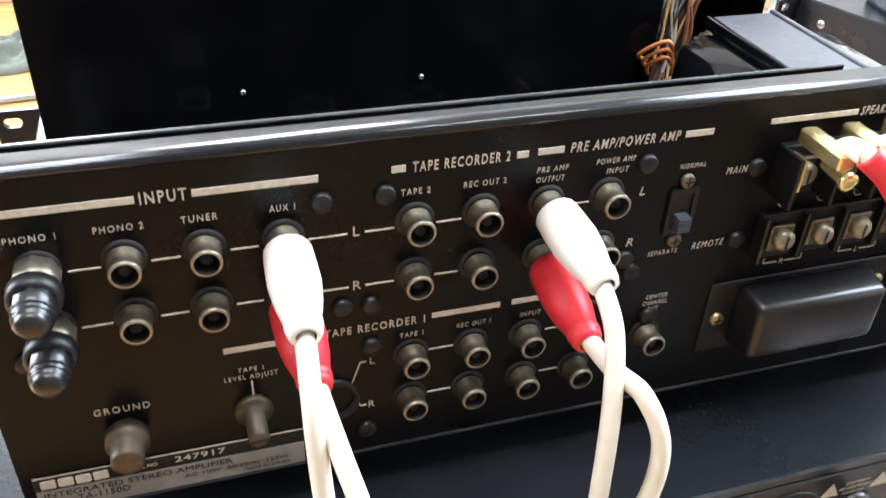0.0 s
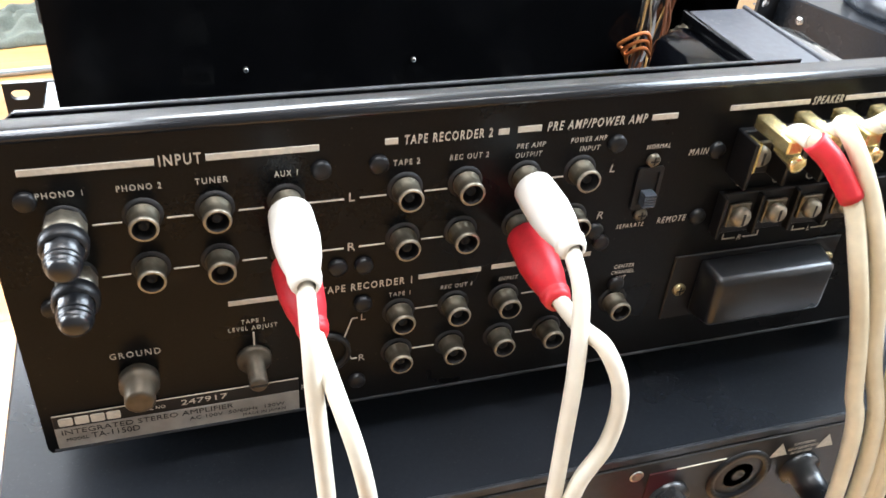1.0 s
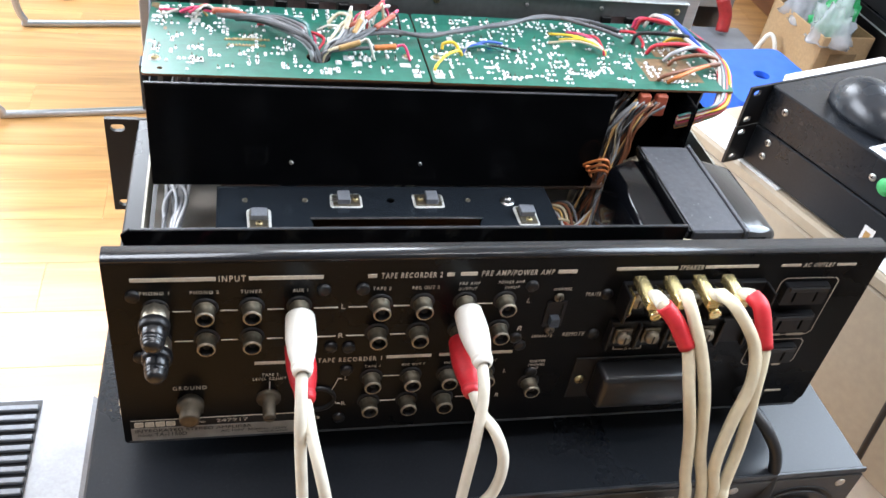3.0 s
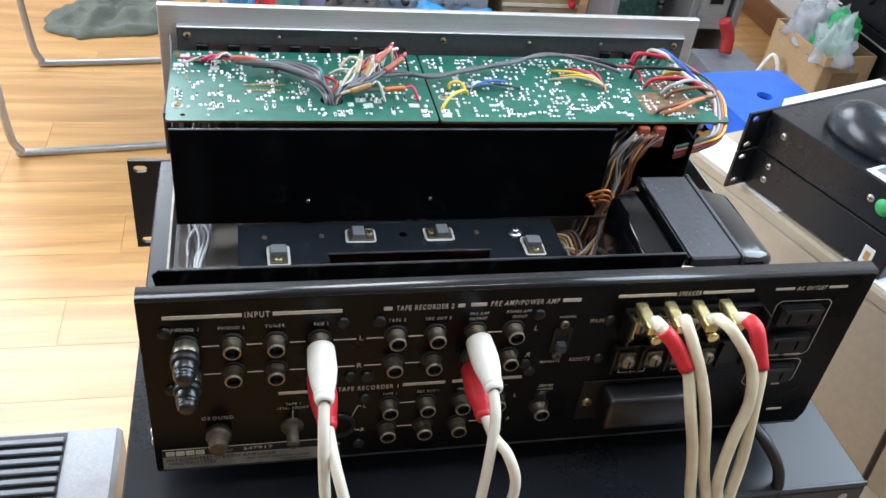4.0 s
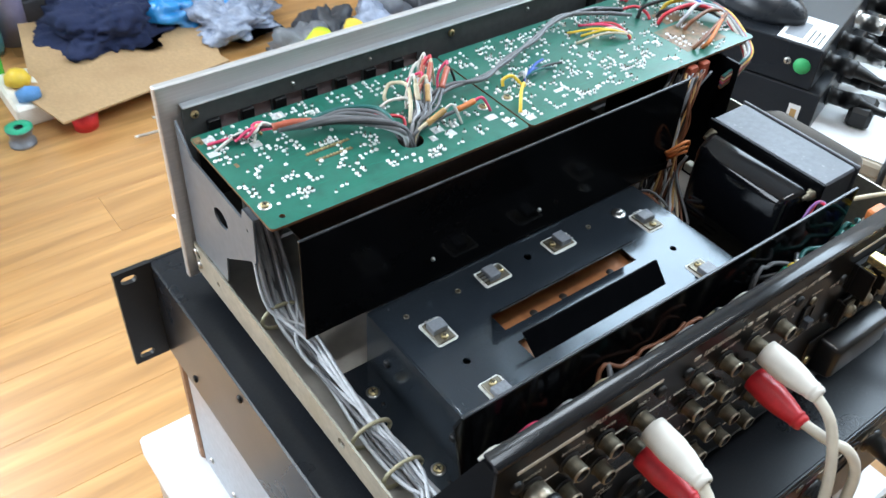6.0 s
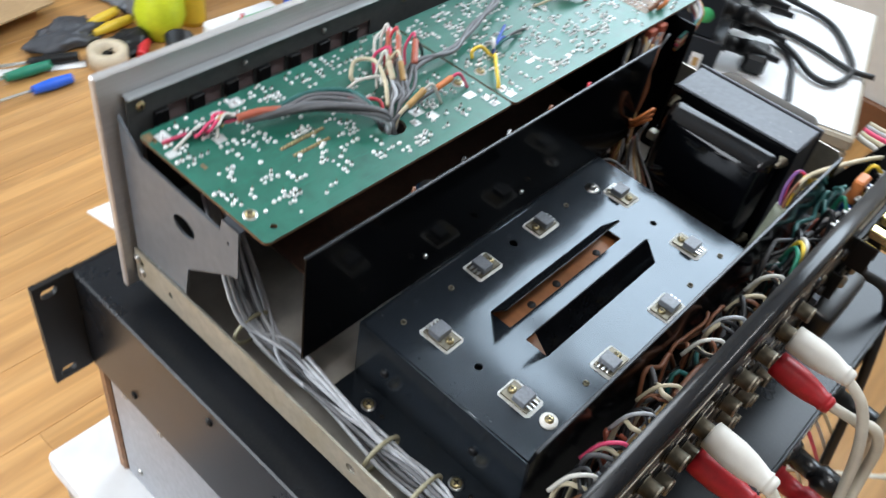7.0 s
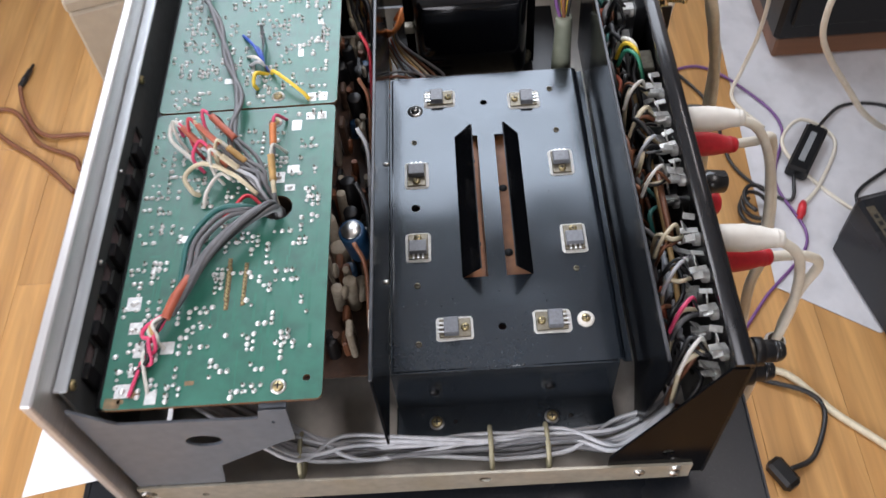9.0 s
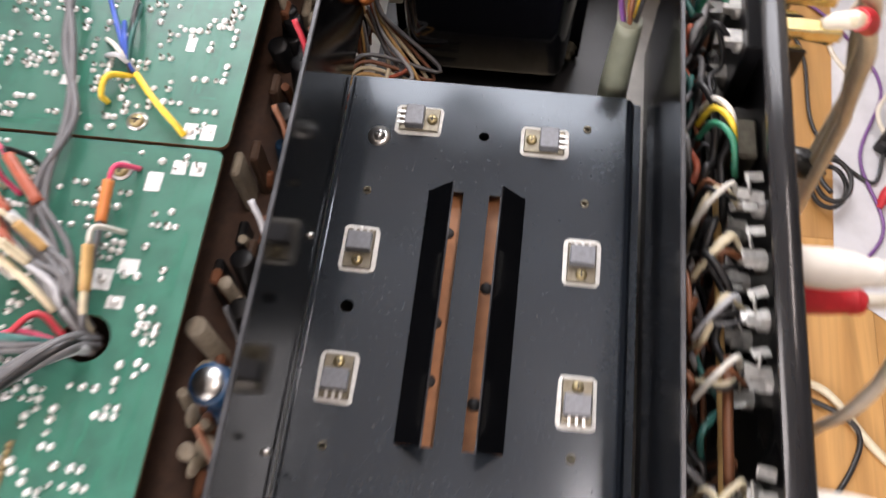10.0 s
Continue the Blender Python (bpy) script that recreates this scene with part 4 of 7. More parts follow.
# ground post and level control
bm = bmesh.new()
add_lathe(bm, (0.0326, 0, 0.0300), (0, -1, 0), [(0, 0.0050), (0.0015, 0.0050), (0.0018, 0.0064), (0.0060, 0.0064), (0.0063, 0.0050), (0.0128, 0.0048), (0.0134, 0.0042), (0.0134, 0.0026), (0.0129, 0)], 18)
part("ground_post", bm, material("brown_tarnished_post", (0.12, 0.10, 0.075), 0.48, 0.85, vary=0.25, grain=300), panel, "knurled nickel ground terminal")
bm = bmesh.new()
add_lathe(bm, (0.0698, 0, 0.0295), (0, -1, 0), [(0, 0.0060), (0.0015, 0.0060), (0.0022, 0.0052), (0.0024, 0.0032), (0.0130, 0.0031), (0.0138, 0.0026), (0.0138, 0)], 18)
add_box(bm, 0.0670, 0.0726, -0.0140, -0.0136, 0.0291, 0.0299, mi=1)
part("level_control", bm, [bpy.data.materials["brown_tarnished_post"], HOLE], panel, "slotted nickel level adjuster shaft")
bm = lathe((0.0945, 0.0005, 0.0270), (0, -1, 0), [(0, 0.0088), (0.0022, 0.0086), (0.0022, 0.0070), (-0.004, 0.0068), (-0.004, 0)], 24)
part("din_socket", bm, BLACKPL, panel, "round black DIN socket")
# slide switch
sw = part("slide_switch", slab(round_rect(0.2025, 0.2125, 0.0735, 0.0905, 0.001), [rect(0.2045, 0.2110, 0.0755, 0.0885)], (0, -0.0012, 0), (1, 0, 0), (0, 0, 1), (0, 0.001, 0)), BLACKPL, panel, "black slide switch with a ribbed knob")
part("recess", box(0.2045, 0.2110, -0.0003, 0.0, 0.0755, 0.0885), HOLE, sw)
bm = bmesh.new()
for k in range(5):
    add_box(bm, 0.2054, 0.2100, -0.0042, -0.0003, 0.0758 + 0.0011 * k, 0.0765 + 0.0011 * k, 0.0001)
add_box(bm, 0.2056, 0.2098, -0.0036, -0.0003, 0.0757, 0.0811)
part("knob", bm, material("grey_switch_knob", (0.055, 0.065, 0.08), 0.35), sw)
for z in (0.0930, 0.0708):
    screw((0.2075, -0.0002, z), (0, -1, 0), 0.0026, NICKEL, panel)
# speaker terminal strips
for z0, z1, n in ((0.0845, 0.1025, "main"), (0.0592, 0.0768, "remote")):
    strip = part("terminal_strip", box(0.2385, 0.3160, -0.0030, 0.0, z0, z1, 0.0004), BLACKPL, panel, "black screw-terminal strip with barriers")
    for k in range(6):
        x = 0.2385 + 0.0155 * k
        part("barrier", box(x - 0.0005, x + 0.0009, -0.0125 if n == "main" else -0.0062, -0.0028, z0, z1, 0.0003), BLACKPL, strip)
    for k in range(5 if n == "remote" else 4):
        if k < 4:
            c = (0.2465 + 0.0155 * k, -0.0045, (z0 + z1) / 2)
            part("clamp", box(c[0] - 0.0045, c[0] + 0.0045, -0.0048, -0.0030, c[2] - 0.0050, c[2] + 0.0050, 0.0004), NICKEL, strip)
            bm = add_screw(bmesh.new(), (c[0], -0.0048, c[2]), (0, -1, 0), 0.0040, 0.0032, False)
            part("terminal_screw", bm, [RIM, HOLE], strip)
# plastic cover
bm = box(0.2385, 0.2945, -0.0140, 0.0, 0.0200, 0.0470)
for v in bm.verts:
    if v.co.y < -0.01:
        v.co.x = 0.2665 + (v.co.x - 0.2665) * 0.94
        v.co.z = 0.0336 + (v.co.z - 0.0336) * 0.84
bmesh.ops.bevel(bm, geom=bm.edges[:], offset=0.0028, segments=3, affect="EDGES", profile=0.5)
part("plug_cover", bm, SATINPL, panel, "rounded glossy black plastic cover", True)
part("cover_base", box(0.2275, 0.3030, -0.0010, 0.0, 0.0180, 0.0490, 0.0005), BLACKPL, panel)
# mains outlets
for z in (0.0930, 0.0725, 0.0480):
    o = part("mains_outlet", slab(round_rect(0.3285, 0.3540, z - 0.0066, z + 0.0062, 0.0012), [rect(0.3342, 0.3356, z - 0.0048, z + 0.0022), rect(0.3468, 0.3482, z - 0.0048, z + 0.0022)], (0, -0.0040, 0), (1, 0, 0), (0, 0, 1), (0, 0.0040, 0)), BLACKPL, panel, "black two-slot mains outlet")
    part("outlet_rib", box(0.3300, 0.3525, -0.0052, -0.0040, z + 0.0030, z + 0.0060, 0.0004), SATINPL, o)
bm = lathe((0.3370, 0.0, 0.0135), (0, -1, 0), [(0, 0.0062), (0.004, 0.0060), (0.0085, 0.0046), (0.0085, 0)], 18)
part("cord_grommet", bm, BLACKPL, panel)

# shorting plugs in PHONO 1
for z in (JL, JR):
    pl = thing("shorting_plug", (0.0205, -0.011, z), "black shorting plug with a nickel collar in a phono socket", "audio plug", "shorting plugs")
    part("collar", lathe((0.0205, -0.0015, z), (0, -1, 0), [(0, 0.0050), (0.0005, 0.0060), (0.0075, 0.0060), (0.0080, 0.0052)], 8), RIM, pl)
    body = part("body", lathe((0.0205, -0.0092, z), (0, -1, -0.05), [(0, 0.0050), (0, 0.0064), (0.0004, 0.0067), (0.0042, 0.0066), (0.0047, 0.0058), (0.0049, 0.0054)], 20), BLACKPL, pl)
    part("grip", lathe((0.0205, -0.0138, z - 0.0002), (0, -1, -0.05), [(0, 0.0054), (0.0044, 0.0053), (0.0047, 0.0048)], 8), SATINPL, pl, "faceted black grip")
    part("tip", lathe((0.0205, -0.0184, z - 0.0004), (0, -1, -0.05), [(0, 0.0046), (0.0003, 0.0051), (0.0014, 0.0051), (0.0017, 0.0046), (0.0020, 0.0048), (0.0030, 0.0047), (0.0033, 0.0042), (0.0037, 0.0043), (0.0050, 0.0034), (0.0056, 0.0018), (0.0057, 0)], 18), SATINPL, pl, "ringed domed tip")


def phono_pair(x, ends, group):
    """White and red moulded plugs with their cords; ends: cord paths of the white and the red one."""
    c = thing("audio_cable", (x, -0.03, -0.10), "cream twin audio cable with white and red moulded phono plugs", "audio cable", group)
    for (z, mt, nm), (tip, path) in zip(((JL, WHITER, "white_plug"), (JR, REDR, "red_plug")), ends):
        a = Vector((x, -0.0072, z))
        d = (Vector(tip) - a).normalized()
        L = (Vector(tip) - a).length
        prof = [(0, 0.0050), (0.0006, 0.0066), (0.004, 0.0068), (L * 0.40, 0.0070), (L * 0.62, 0.0062), (L * 0.84, 0.0046), (L * 0.86, 0.0049), (L * 0.89, 0.0049), (L * 0.90, 0.0043), (L * 0.93, 0.0046), (L * 0.96, 0.0044), (L, 0.0037), (L, 0.0026)]
        part(nm, lathe(a, d, prof, 20), mt, c, "moulded %s rubber plug" % nm.split("_")[0])
        part("cord", tube([Vector(tip) - d * 0.004, *path], 0.0027, 10, 10), CORD, c)
    return c


ca = phono_pair(0.0828, [((0.0820, -0.0395, 0.0890), [(0.0812, -0.0480, 0.0780), (0.0812, -0.0550, 0.0600), (0.0832, -0.0620, 0.0200), (0.0850, -0.0640, -0.0300), (0.090, -0.066, -0.10), (0.12, -0.09, -0.30), (0.20, -0.16, -0.60), (0.30, -0.22, -0.714)]),
                         ((0.0842, -0.0385, 0.0700), [(0.0860, -0.0560, 0.0665), (0.0905, -0.0700, 0.0500), (0.0945, -0.0700, 0.0200), (0.0930, -0.0680, -0.0100), (0.0890, -0.0670, -0.0300), (0.095, -0.070, -0.10), (0.125, -0.095, -0.30), (0.21, -0.165, -0.60), (0.31, -0.23, -0.714)])], "audio cables")
part("joint_collar", lathe((0.0870, -0.0655, -0.0250), (0.06, -0.03, -1), [(0, 0.0048), (0.002, 0.0064), (0.014, 0.0064), (0.017, 0.0050)], 16), WHITER, ca)
phono_pair(0.1605, [((0.1620, -0.0385, 0.0885), [(0.1612, -0.0480, 0.0800), (0.1585, -0.0580, 0.0600), (0.1555, -0.0650, 0.0310), (0.1540, -0.0700, 0.0000), (0.156, -0.076, -0.05), (0.165, -0.085, -0.12), (0.20, -0.14, -0.40), (0.33, -0.24, -0.66), (0.42, -0.27, -0.714)]),
                         ((0.1600, -0.0385, 0.0690), [(0.1620, -0.0500, 0.0690), (0.1665, -0.0590, 0.0670), (0.1710, -0.0650, 0.0540), (0.1690, -0.0680, 0.0360), (0.1600, -0.0705, 0.0200), (0.1560, -0.0740, -0.0060), (0.158, -0.080, -0.05), (0.167, -0.088, -0.12), (0.205, -0.145, -0.40), (0.34, -0.235, -0.66), (0.43, -0.26, -0.714)])], "audio cables")

# gold plugs and twin flex of the loudspeakers
SPK = [(0.2445, "r", [(0.2465, -0.024, 0.1125), (0.2520, -0.032, 0.1060), (0.2590, -0.0385, 0.0950), (0.263, -0.047, 0.075), (0.269, -0.053, 0.051), (0.273, -0.059, 0.025), (0.277, -0.065, -0.003)]),
       (0.2600, "", [(0.258, -0.022, 0.116), (0.26, -0.034, 0.108), (0.266, -0.042, 0.092), (0.272, -0.049, 0.07), (0.278, -0.056, 0.038), (0.286, -0.066, -0.003)]),
       (0.2755, "", [(0.276, -0.022, 0.116), (0.28, -0.034, 0.114), (0.291, -0.042, 0.098), (0.293, -0.049, 0.08), (0.288, -0.055, 0.058), (0.286, -0.061, 0.031), (0.292, -0.067, -0.002)]),
       (0.2910, "r", [(0.292, -0.022, 0.115), (0.294, -0.032, 0.112), (0.297, -0.042, 0.096), (0.296, -0.05, 0.077), (0.297, -0.057, 0.046), (0.294, -0.064, 0.021), (0.294, -0.069, 0.0)])]
for x, red, path in SPK:
    c = thing("speaker_cable", (x, -0.04, -0.10), "yellowed clear speaker flex with a gold plug" + (" and a red sleeve" if red else ""), "speaker cable", "speaker cables")
    part("gold_plug", box(x - 0.0030, x + 0.0030, -0.0230, -0.0035, 0.1040, 0.1092, 0.0006), GOLD, c, "gold-plated square plug body")
    if x in (0.2445, 0.2755):
        part("gold_barrel", lathe((x + 0.0030, -0.0120, 0.1010), (0.05, -1, -0.15), [(0, 0), (0, 0.0024), (0.0085, 0.0026), (0.0090, 0.0031), (0.0110, 0.0031), (0.0110, 0.0020), (0.0100, 0)], 8), GOLD, c, "hexagonal gold clamp screw")
    part("gold_pin", box(x - 0.0040, x - 0.0026, -0.0110, -0.0040, 0.0900, 0.1015, 0.0003), GOLD, c)
    path = [(path[0][0], path[0][1] - 0.003, path[0][2] - 0.0012), *path[1:]]
    start = [(x + 0.0008, -0.0165, 0.1082), (x + 0.0012, -0.0205, 0.1108)]
    e = path[-1]
    tail = [(e[0] * 1.02, -0.078, -0.12), (e[0] * 1.1, -0.12, -0.42), (e[0] * 1.3, -0.2, -0.66), (e[0] * 1.5, -0.28, -0.712)]
    part("flex", tube([*start, *path, *tail], [0.0020, 0.0026] + [0.0031] * (len(path) + 4), 8, 10), FLEX, c)
    part("plug_hole", lathe((x + 0.0002, -0.0150, 0.1089), (0, 0, 1), [(0, 0.0024), (0.0002, 0.0024), (0.0002, 0)], 14), HOLE, c)
    part("white_core", tube([*start, path[0]], [0.0024, 0.0031, 0.0035], 6, 10), CORD, c)
    if red:
        part("red_sleeve", tube([Vector(path[0]), path[1], path[2]], 0.0041, 6, 12), REDR, c)
mc = thing("power_cable", (0.345, -0.02, -0.02), "black round mains cable out of the amplifier's back", "power cable")
part("cord", tube([(0.337, -0.006, 0.0135), (0.344, -0.022, 0.0080), (0.3530, -0.030, -0.0080), (0.3535, -0.036, -0.0300), (0.346, -0.048, -0.08), (0.35, -0.09, -0.3), (0.42, -0.2, -0.7), (0.6, -0.25, -0.713)], 0.0036, 8, 10), WIRES["black"], mc)

# ---- rack unit under the amplifier ----
U0, U1 = -0.1065, -0.0180
lower = thing("rack_power_amplifier", (0.2, 0.15, U0), "black rack-mount power amplifier under the opened amplifier", "rack unit")
part("case", box(-0.020, 0.414, -0.036, 0.334, U0, U1, 0.0012), CASE, lower, "satin black steel case")
part("top_seam", box(-0.0203, 0.4143, -0.0368, -0.0352, U1 - 0.0035, U1 + 0.0006, 0.0004), EDGE, lower)
part("rear_plate", box(-0.019, 0.413, -0.0375, -0.0362, U0 + 0.002, U1 - 0.004, 0.0004), material("dark_rear_plate", (0.016, 0.015, 0.015), 0.35, vary=0.3, grain=300, stain=(0.04, 0.036, 0.033), stain_scale=12), lower)
part("front_plate", box(-0.0215, 0.4155, 0.3300, 0.3340, U0 - 0.0, U1 + 0.0005, 0.0008), BLACKPL, lower)
for x0, x1 in ((-0.0455, -0.0205), (0.4145, 0.4395)):
    hx = (x0 + x1) / 2 - 0.003 if x0 < 0 else (x0 + x1) / 2 + 0.003
    bm = slab(rect(x0, x1, U0, U1 + 0.0005), [round_rect(hx - 0.0055, hx + 0.0055, z - 0.0033, z + 0.0033, 0.0032, 5) for z in (U0 + 0.0075, U1 - 0.0075)], (0, 0.3300, 0), (1, 0, 0), (0, 0, 1), (0, 0.004, 0))
    part("rack_ear", bm, BLACKPL, lower, "black rack ear with slotted holes")
for y, z in ((0.20, -0.03), (0.06, -0.03), (0.28, -0.09), (0.12, -0.09)):
    screw((-0.020, y, z), (-1, 0, 0), 0.0028, BLACKPL, lower)
for x in (0.03, 0.09, 0.15, 0.209, 0.33, 0.40):
    bm = lathe((x, -0.0376, U1 - 0.010), (0, -1, 0), [(0, 0), (0, 0.0030), (0.0004, 0.0030), (0.0004, 0.0018), (-0.0005, 0)], 12)
    part("rear_screw", bm, STEEL, lower)
part("dark_field", box(0.2150, 0.2270, -0.0381, -0.0374, -0.050, -0.0285), material("maroon_print", (0.05, 0.008, 0.010), 0.4), lower)
part("printed_line", box(0.2270, 0.2500, -0.0380, -0.0374, -0.0290, -0.0286), PRINT, lower)
bm = bmesh.new()
add_lathe(bm, (0.2595, -0.0370, -0.0420), (0, -1, 0), [(0, 0.0150), (0.0015, 0.0148), (0.0015, 0.0115), (-0.004, 0.0112), (-0.004, 0.0072), (0.0005, 0.0070), (0.0005, 0.0030), (-0.004, 0.0028), (-0.004, 0)], 28)
part("speaker_socket", bm, BLACKPL, lower, "round black locking speaker socket")
for x in (0.2265, 0.2900):
    bp2 = part("binding_post", lathe((x, -0.0370, -0.0450), (0, -1, -0.1), [(0, 0.0092), (0.003, 0.0092), (0.0035, 0.0068), (0.0180, 0.0062), (0.0200, 0.0085), (0.0330, 0.0080), (0.0345, 0.0060), (0.0345, 0)], 18), SATINPL, lower, "black binding post")
    part("wire_slot", box(x - 0.0022, x + 0.0022, -0.0700, -0.0610, -0.0412, -0.0395), HOLE, bp2)
part("binding_post", lathe((0.2265, -0.0370, -0.0700), (0, -1, -0.1), [(0, 0.0092), (0.003, 0.0092), (0.0035, 0.0068), (0.0180, 0.0062), (0.0200, 0.0085), (0.0330, 0.0080), (0.0345, 0.0060), (0.0345, 0)], 18), REDR, lower, "red binding post")
for k, x in enumerate((0.2760, 0.2990)):
    bm = bmesh.new()
    bm.faces.new([bm.verts.new(v) for v in ((x - 0.0045, -0.0379, -0.0345), (x + 0.0045, -0.0379, -0.0345), (x, -0.0379, -0.0265))])
    part("warning_triangle", bm, PRINT, lower)
for t, x, z, w in (("CAUTION", 0.2876, -0.0290, 0.0105), ("RISK OF ELECTRIC SHOCK", 0.2880, -0.0318, 0.0150), ("DO NOT OPEN", 0.2876, -0.0345, 0.0100)):
    lettering("lettering", t, pose(x, -0.0379, z, 90, 0, 0), 0.0022, PRINT, lower, w)
for cx in (0.375,):
    f = part("fan_grille", lathe((cx, -0.0370, -0.062), (0, -1, 0), [(0, 0.033), (0.001, 0.033), (0.001, 0.031), (-0.003, 0.031), (-0.003, 0)], 32), BLACKPL, lower, "round black fan grille")
    for r in (0.008, 0.015, 0.022, 0.029):
        part("grille_ring", tube([(cx + r * math.cos(a), -0.0385, -0.062 + r * math.sin(a)) for a in (2 * math.pi * k / 16 for k in range(17))], 0.0008, 2, 6), BLACKPL, f)

# second unit and table below
low2 = thing("steel_equipment_case", (0.2, 0.13, -0.24), "grey steel equipment case with a worn brown edge", "equipment case")
part("case", box(-0.012, 0.41, -0.02, 0.330, -0.252, -0.108, 0.002), material("grey_steel_case", (0.36, 0.37, 0.40), 0.35, 0.3, vary=0.1, grain=160, stain=(0.28, 0.27, 0.27), stain_scale=8), low2)
part("front_trim", box(-0.014, 0.412, 0.330, 0.340, -0.252, -0.120, 0.002), material("worn_brown_trim", (0.26, 0.13, 0.06), 0.45, vary=0.35, grain=90), low2)
for y in (0.05, 0.16, 0.27, 0.31):
    for z in (-0.13, -0.23):
        screw((-0.012, y, z), (-1, 0, 0), 0.003, STEEL, low2)
tb = thing("work_table", (0.2, 0.14, FLOOR), "low white-topped work table with steel legs", "table")
part("tabletop", box(-0.05, 0.47, -0.035, 0.385, -0.278, -0.2525, 0.003), PAPER, tb, "white laminate table top")
for x in (-0.045, 0.44):
    for y in (-0.03, 0.355):
        part("leg", box(x, x + 0.025, y, y + 0.025, FLOOR, -0.279, 0.002), TUBE, tb)
for x in (0.03, 0.347):
    for y in (0.03, 0.26):
        part("foot", lathe((x, y, 0.0), (0, 0, -1), [(0, 0), (0, 0.011), (0.016, 0.0095), (0.018, 0.0085), (0.018, 0)], 18), BLACKPL, amp, "black rubber foot")


# ---- wiring of the amplifier ----
def wire(pts, colour, r=0.0008, parent=None, name="wire", n=7, seg=6):
    return part(name, tube(pts, r, n, seg), WIRES[colour], parent or amp)


rng = random.Random(77)
# dark leads packed between the rear plate and the sockets
for k in range(54):
    x, y, z = rng.uniform(0.025, 0.26), rng.uniform(0.015, 0.029), rng.uniform(0.045, 0.094)
    pts = [(x, y - 0.006, z - 0.03)]
    for i in range(rng.choice((3, 4, 5))):
        x += rng.uniform(0.006, 0.016)
        pts.append((min(x, 0.30), min(max(y + rng.uniform(-0.006, 0.006), 0.013), 0.0292), z + rng.uniform(-0.007, 0.007)))
    pts.append((min(x + 0.006, 0.30), y - 0.005, z - 0.03))
    wire(pts, rng.choice(("black", "black", "black", "brown", "brown", "grey", "teal", "sleeve", "light")), rng.choice((0.0010, 0.0012, 0.0014)), n=4, seg=6, name="packed_lead")
rng = random.Random(21)
# grey loom along the side
for k in range(16):
    o = rng.uniform(-0.011, 0.008), rng.uniform(-0.001, 0.010)
    pts = [(0.026 + o[0] * 0.7, 0.248, 0.070 + o[1]), (0.022 + o[0], 0.228, 0.046 + o[1]), (0.018 + o[0], 0.205, 0.017 + o[1])]
    for y in (0.180, 0.150, 0.120, 0.095, 0.070):
        pts.append((0.0155 + 0.8 * o[0] * math.cos(9 * y + k) + rng.uniform(-0.002, 0.002), y + rng.uniform(-0.006, 0.006), 0.010 + o[1] * 0.7 + 0.003 * math.sin(40 * y + 2.1 * k) + rng.uniform(-0.0015, 0.0015)))
    pts += [(0.016 + o[0], 0.045, 0.011 + o[1]), (0.021 + o[0] * 0.6, 0.026, 0.022 + o[1]), (0.026 + o[0] * 0.5, 0.018, 0.050), (0.030 + 0.004 * k, 0.016, 0.078)]
    wire(pts, "light" if k % 4 else "grey", 0.00125, n=5, seg=7, name="loom_wire")
TIE = material("yellowed_nylon", (0.34, 0.31, 0.20), 0.45, vary=0.15, grain=200)
for y, z in ((0.205, 0.020), (0.108, 0.013), (0.079, 0.013)):
    ring = [(0.0145 + 0.0120 * math.cos(q), y, z - 0.0018 + 0.0085 * math.sin(q)) for q in (2 * math.pi * i / 14 for i in range(15))]
    part("cable_tie", tube(ring, 0.0013, 2, 6), TIE, amp, "yellowed plastic cable tie")
for k in range(9):
    wire([(0.03 + 0.003 * k, 0.262, 0.082), (0.02 + 0.002 * k, 0.246 - 0.001 * k, 0.066 - 0.002 * k), (0.02 + rng.uniform(-.006, .006), 0.226, 0.046), (0.02, 0.205, 0.022)], "grey", 0.0012, name="loom_wire")

# board harness out of the round hole
hx, hy = 0.106, 0.2055
spine = [(0.1010, 0.2060, 0.1170), (0.0900, 0.2190, 0.1195), (0.0740, 0.2330, 0.1190), (0.0580, 0.2415, 0.1170), (0.0450, 0.2480, 0.1150)]
for k in range(7):
    a = k * 0.9
    pts = [(hx + 0.0026 * math.cos(a), hy + 0.0022 * math.sin(a), 0.103)]
    for i, (x, y, z) in enumerate(spine):
        ph = a + 0.9 * i
        rr = (0.0022, 0.0017, 0.0015, 0.0014, 0.0011)[i]
        pts.append((x + rr * math.cos(ph) * 0.7, y + rr * math.cos(ph) * 0.7, z + rr * 0.8 * math.sin(ph) - 0.001))
    wire(pts, ("grey", "grey", "black", "grey", "light", "grey", "grey")[k], 0.0015, n=6, seg=8, name="harness_wire")
for k, c in enumerate(("teal", "grey", "grey")):
    o = 0.0028 * k
    wire([(hx - 0.002, hy + 0.003, 0.104), (0.1010 - o * 0.4, 0.2180 - o * 0.5, 0.1170 - 0.001 * k), (0.0990 - o * 0.5, 0.2320 - o, 0.1180 - 0.001 * k), (0.0840 - o * 0.4, 0.2430 - o, 0.1170), (0.0690, 0.2450 - o, 0.1155), (0.0560, 0.2460 - o * 0.5, 0.1130)], c, 0.0013, n=7, seg=8, name="harness_wire")
wire([(0.104, 0.210, 0.108), (0.110, 0.219, 0.114), (0.099, 0.226, 0.1160), (0.084, 0.238, 0.1140), (0.070, 0.247, 0.1085)], "red", 0.0010)
wire([(0.104, 0.212, 0.108), (0.104, 0.226, 0.113), (0.092, 0.239, 0.1125), (0.079, 0.248, 0.1085)], "pink", 0.0009)
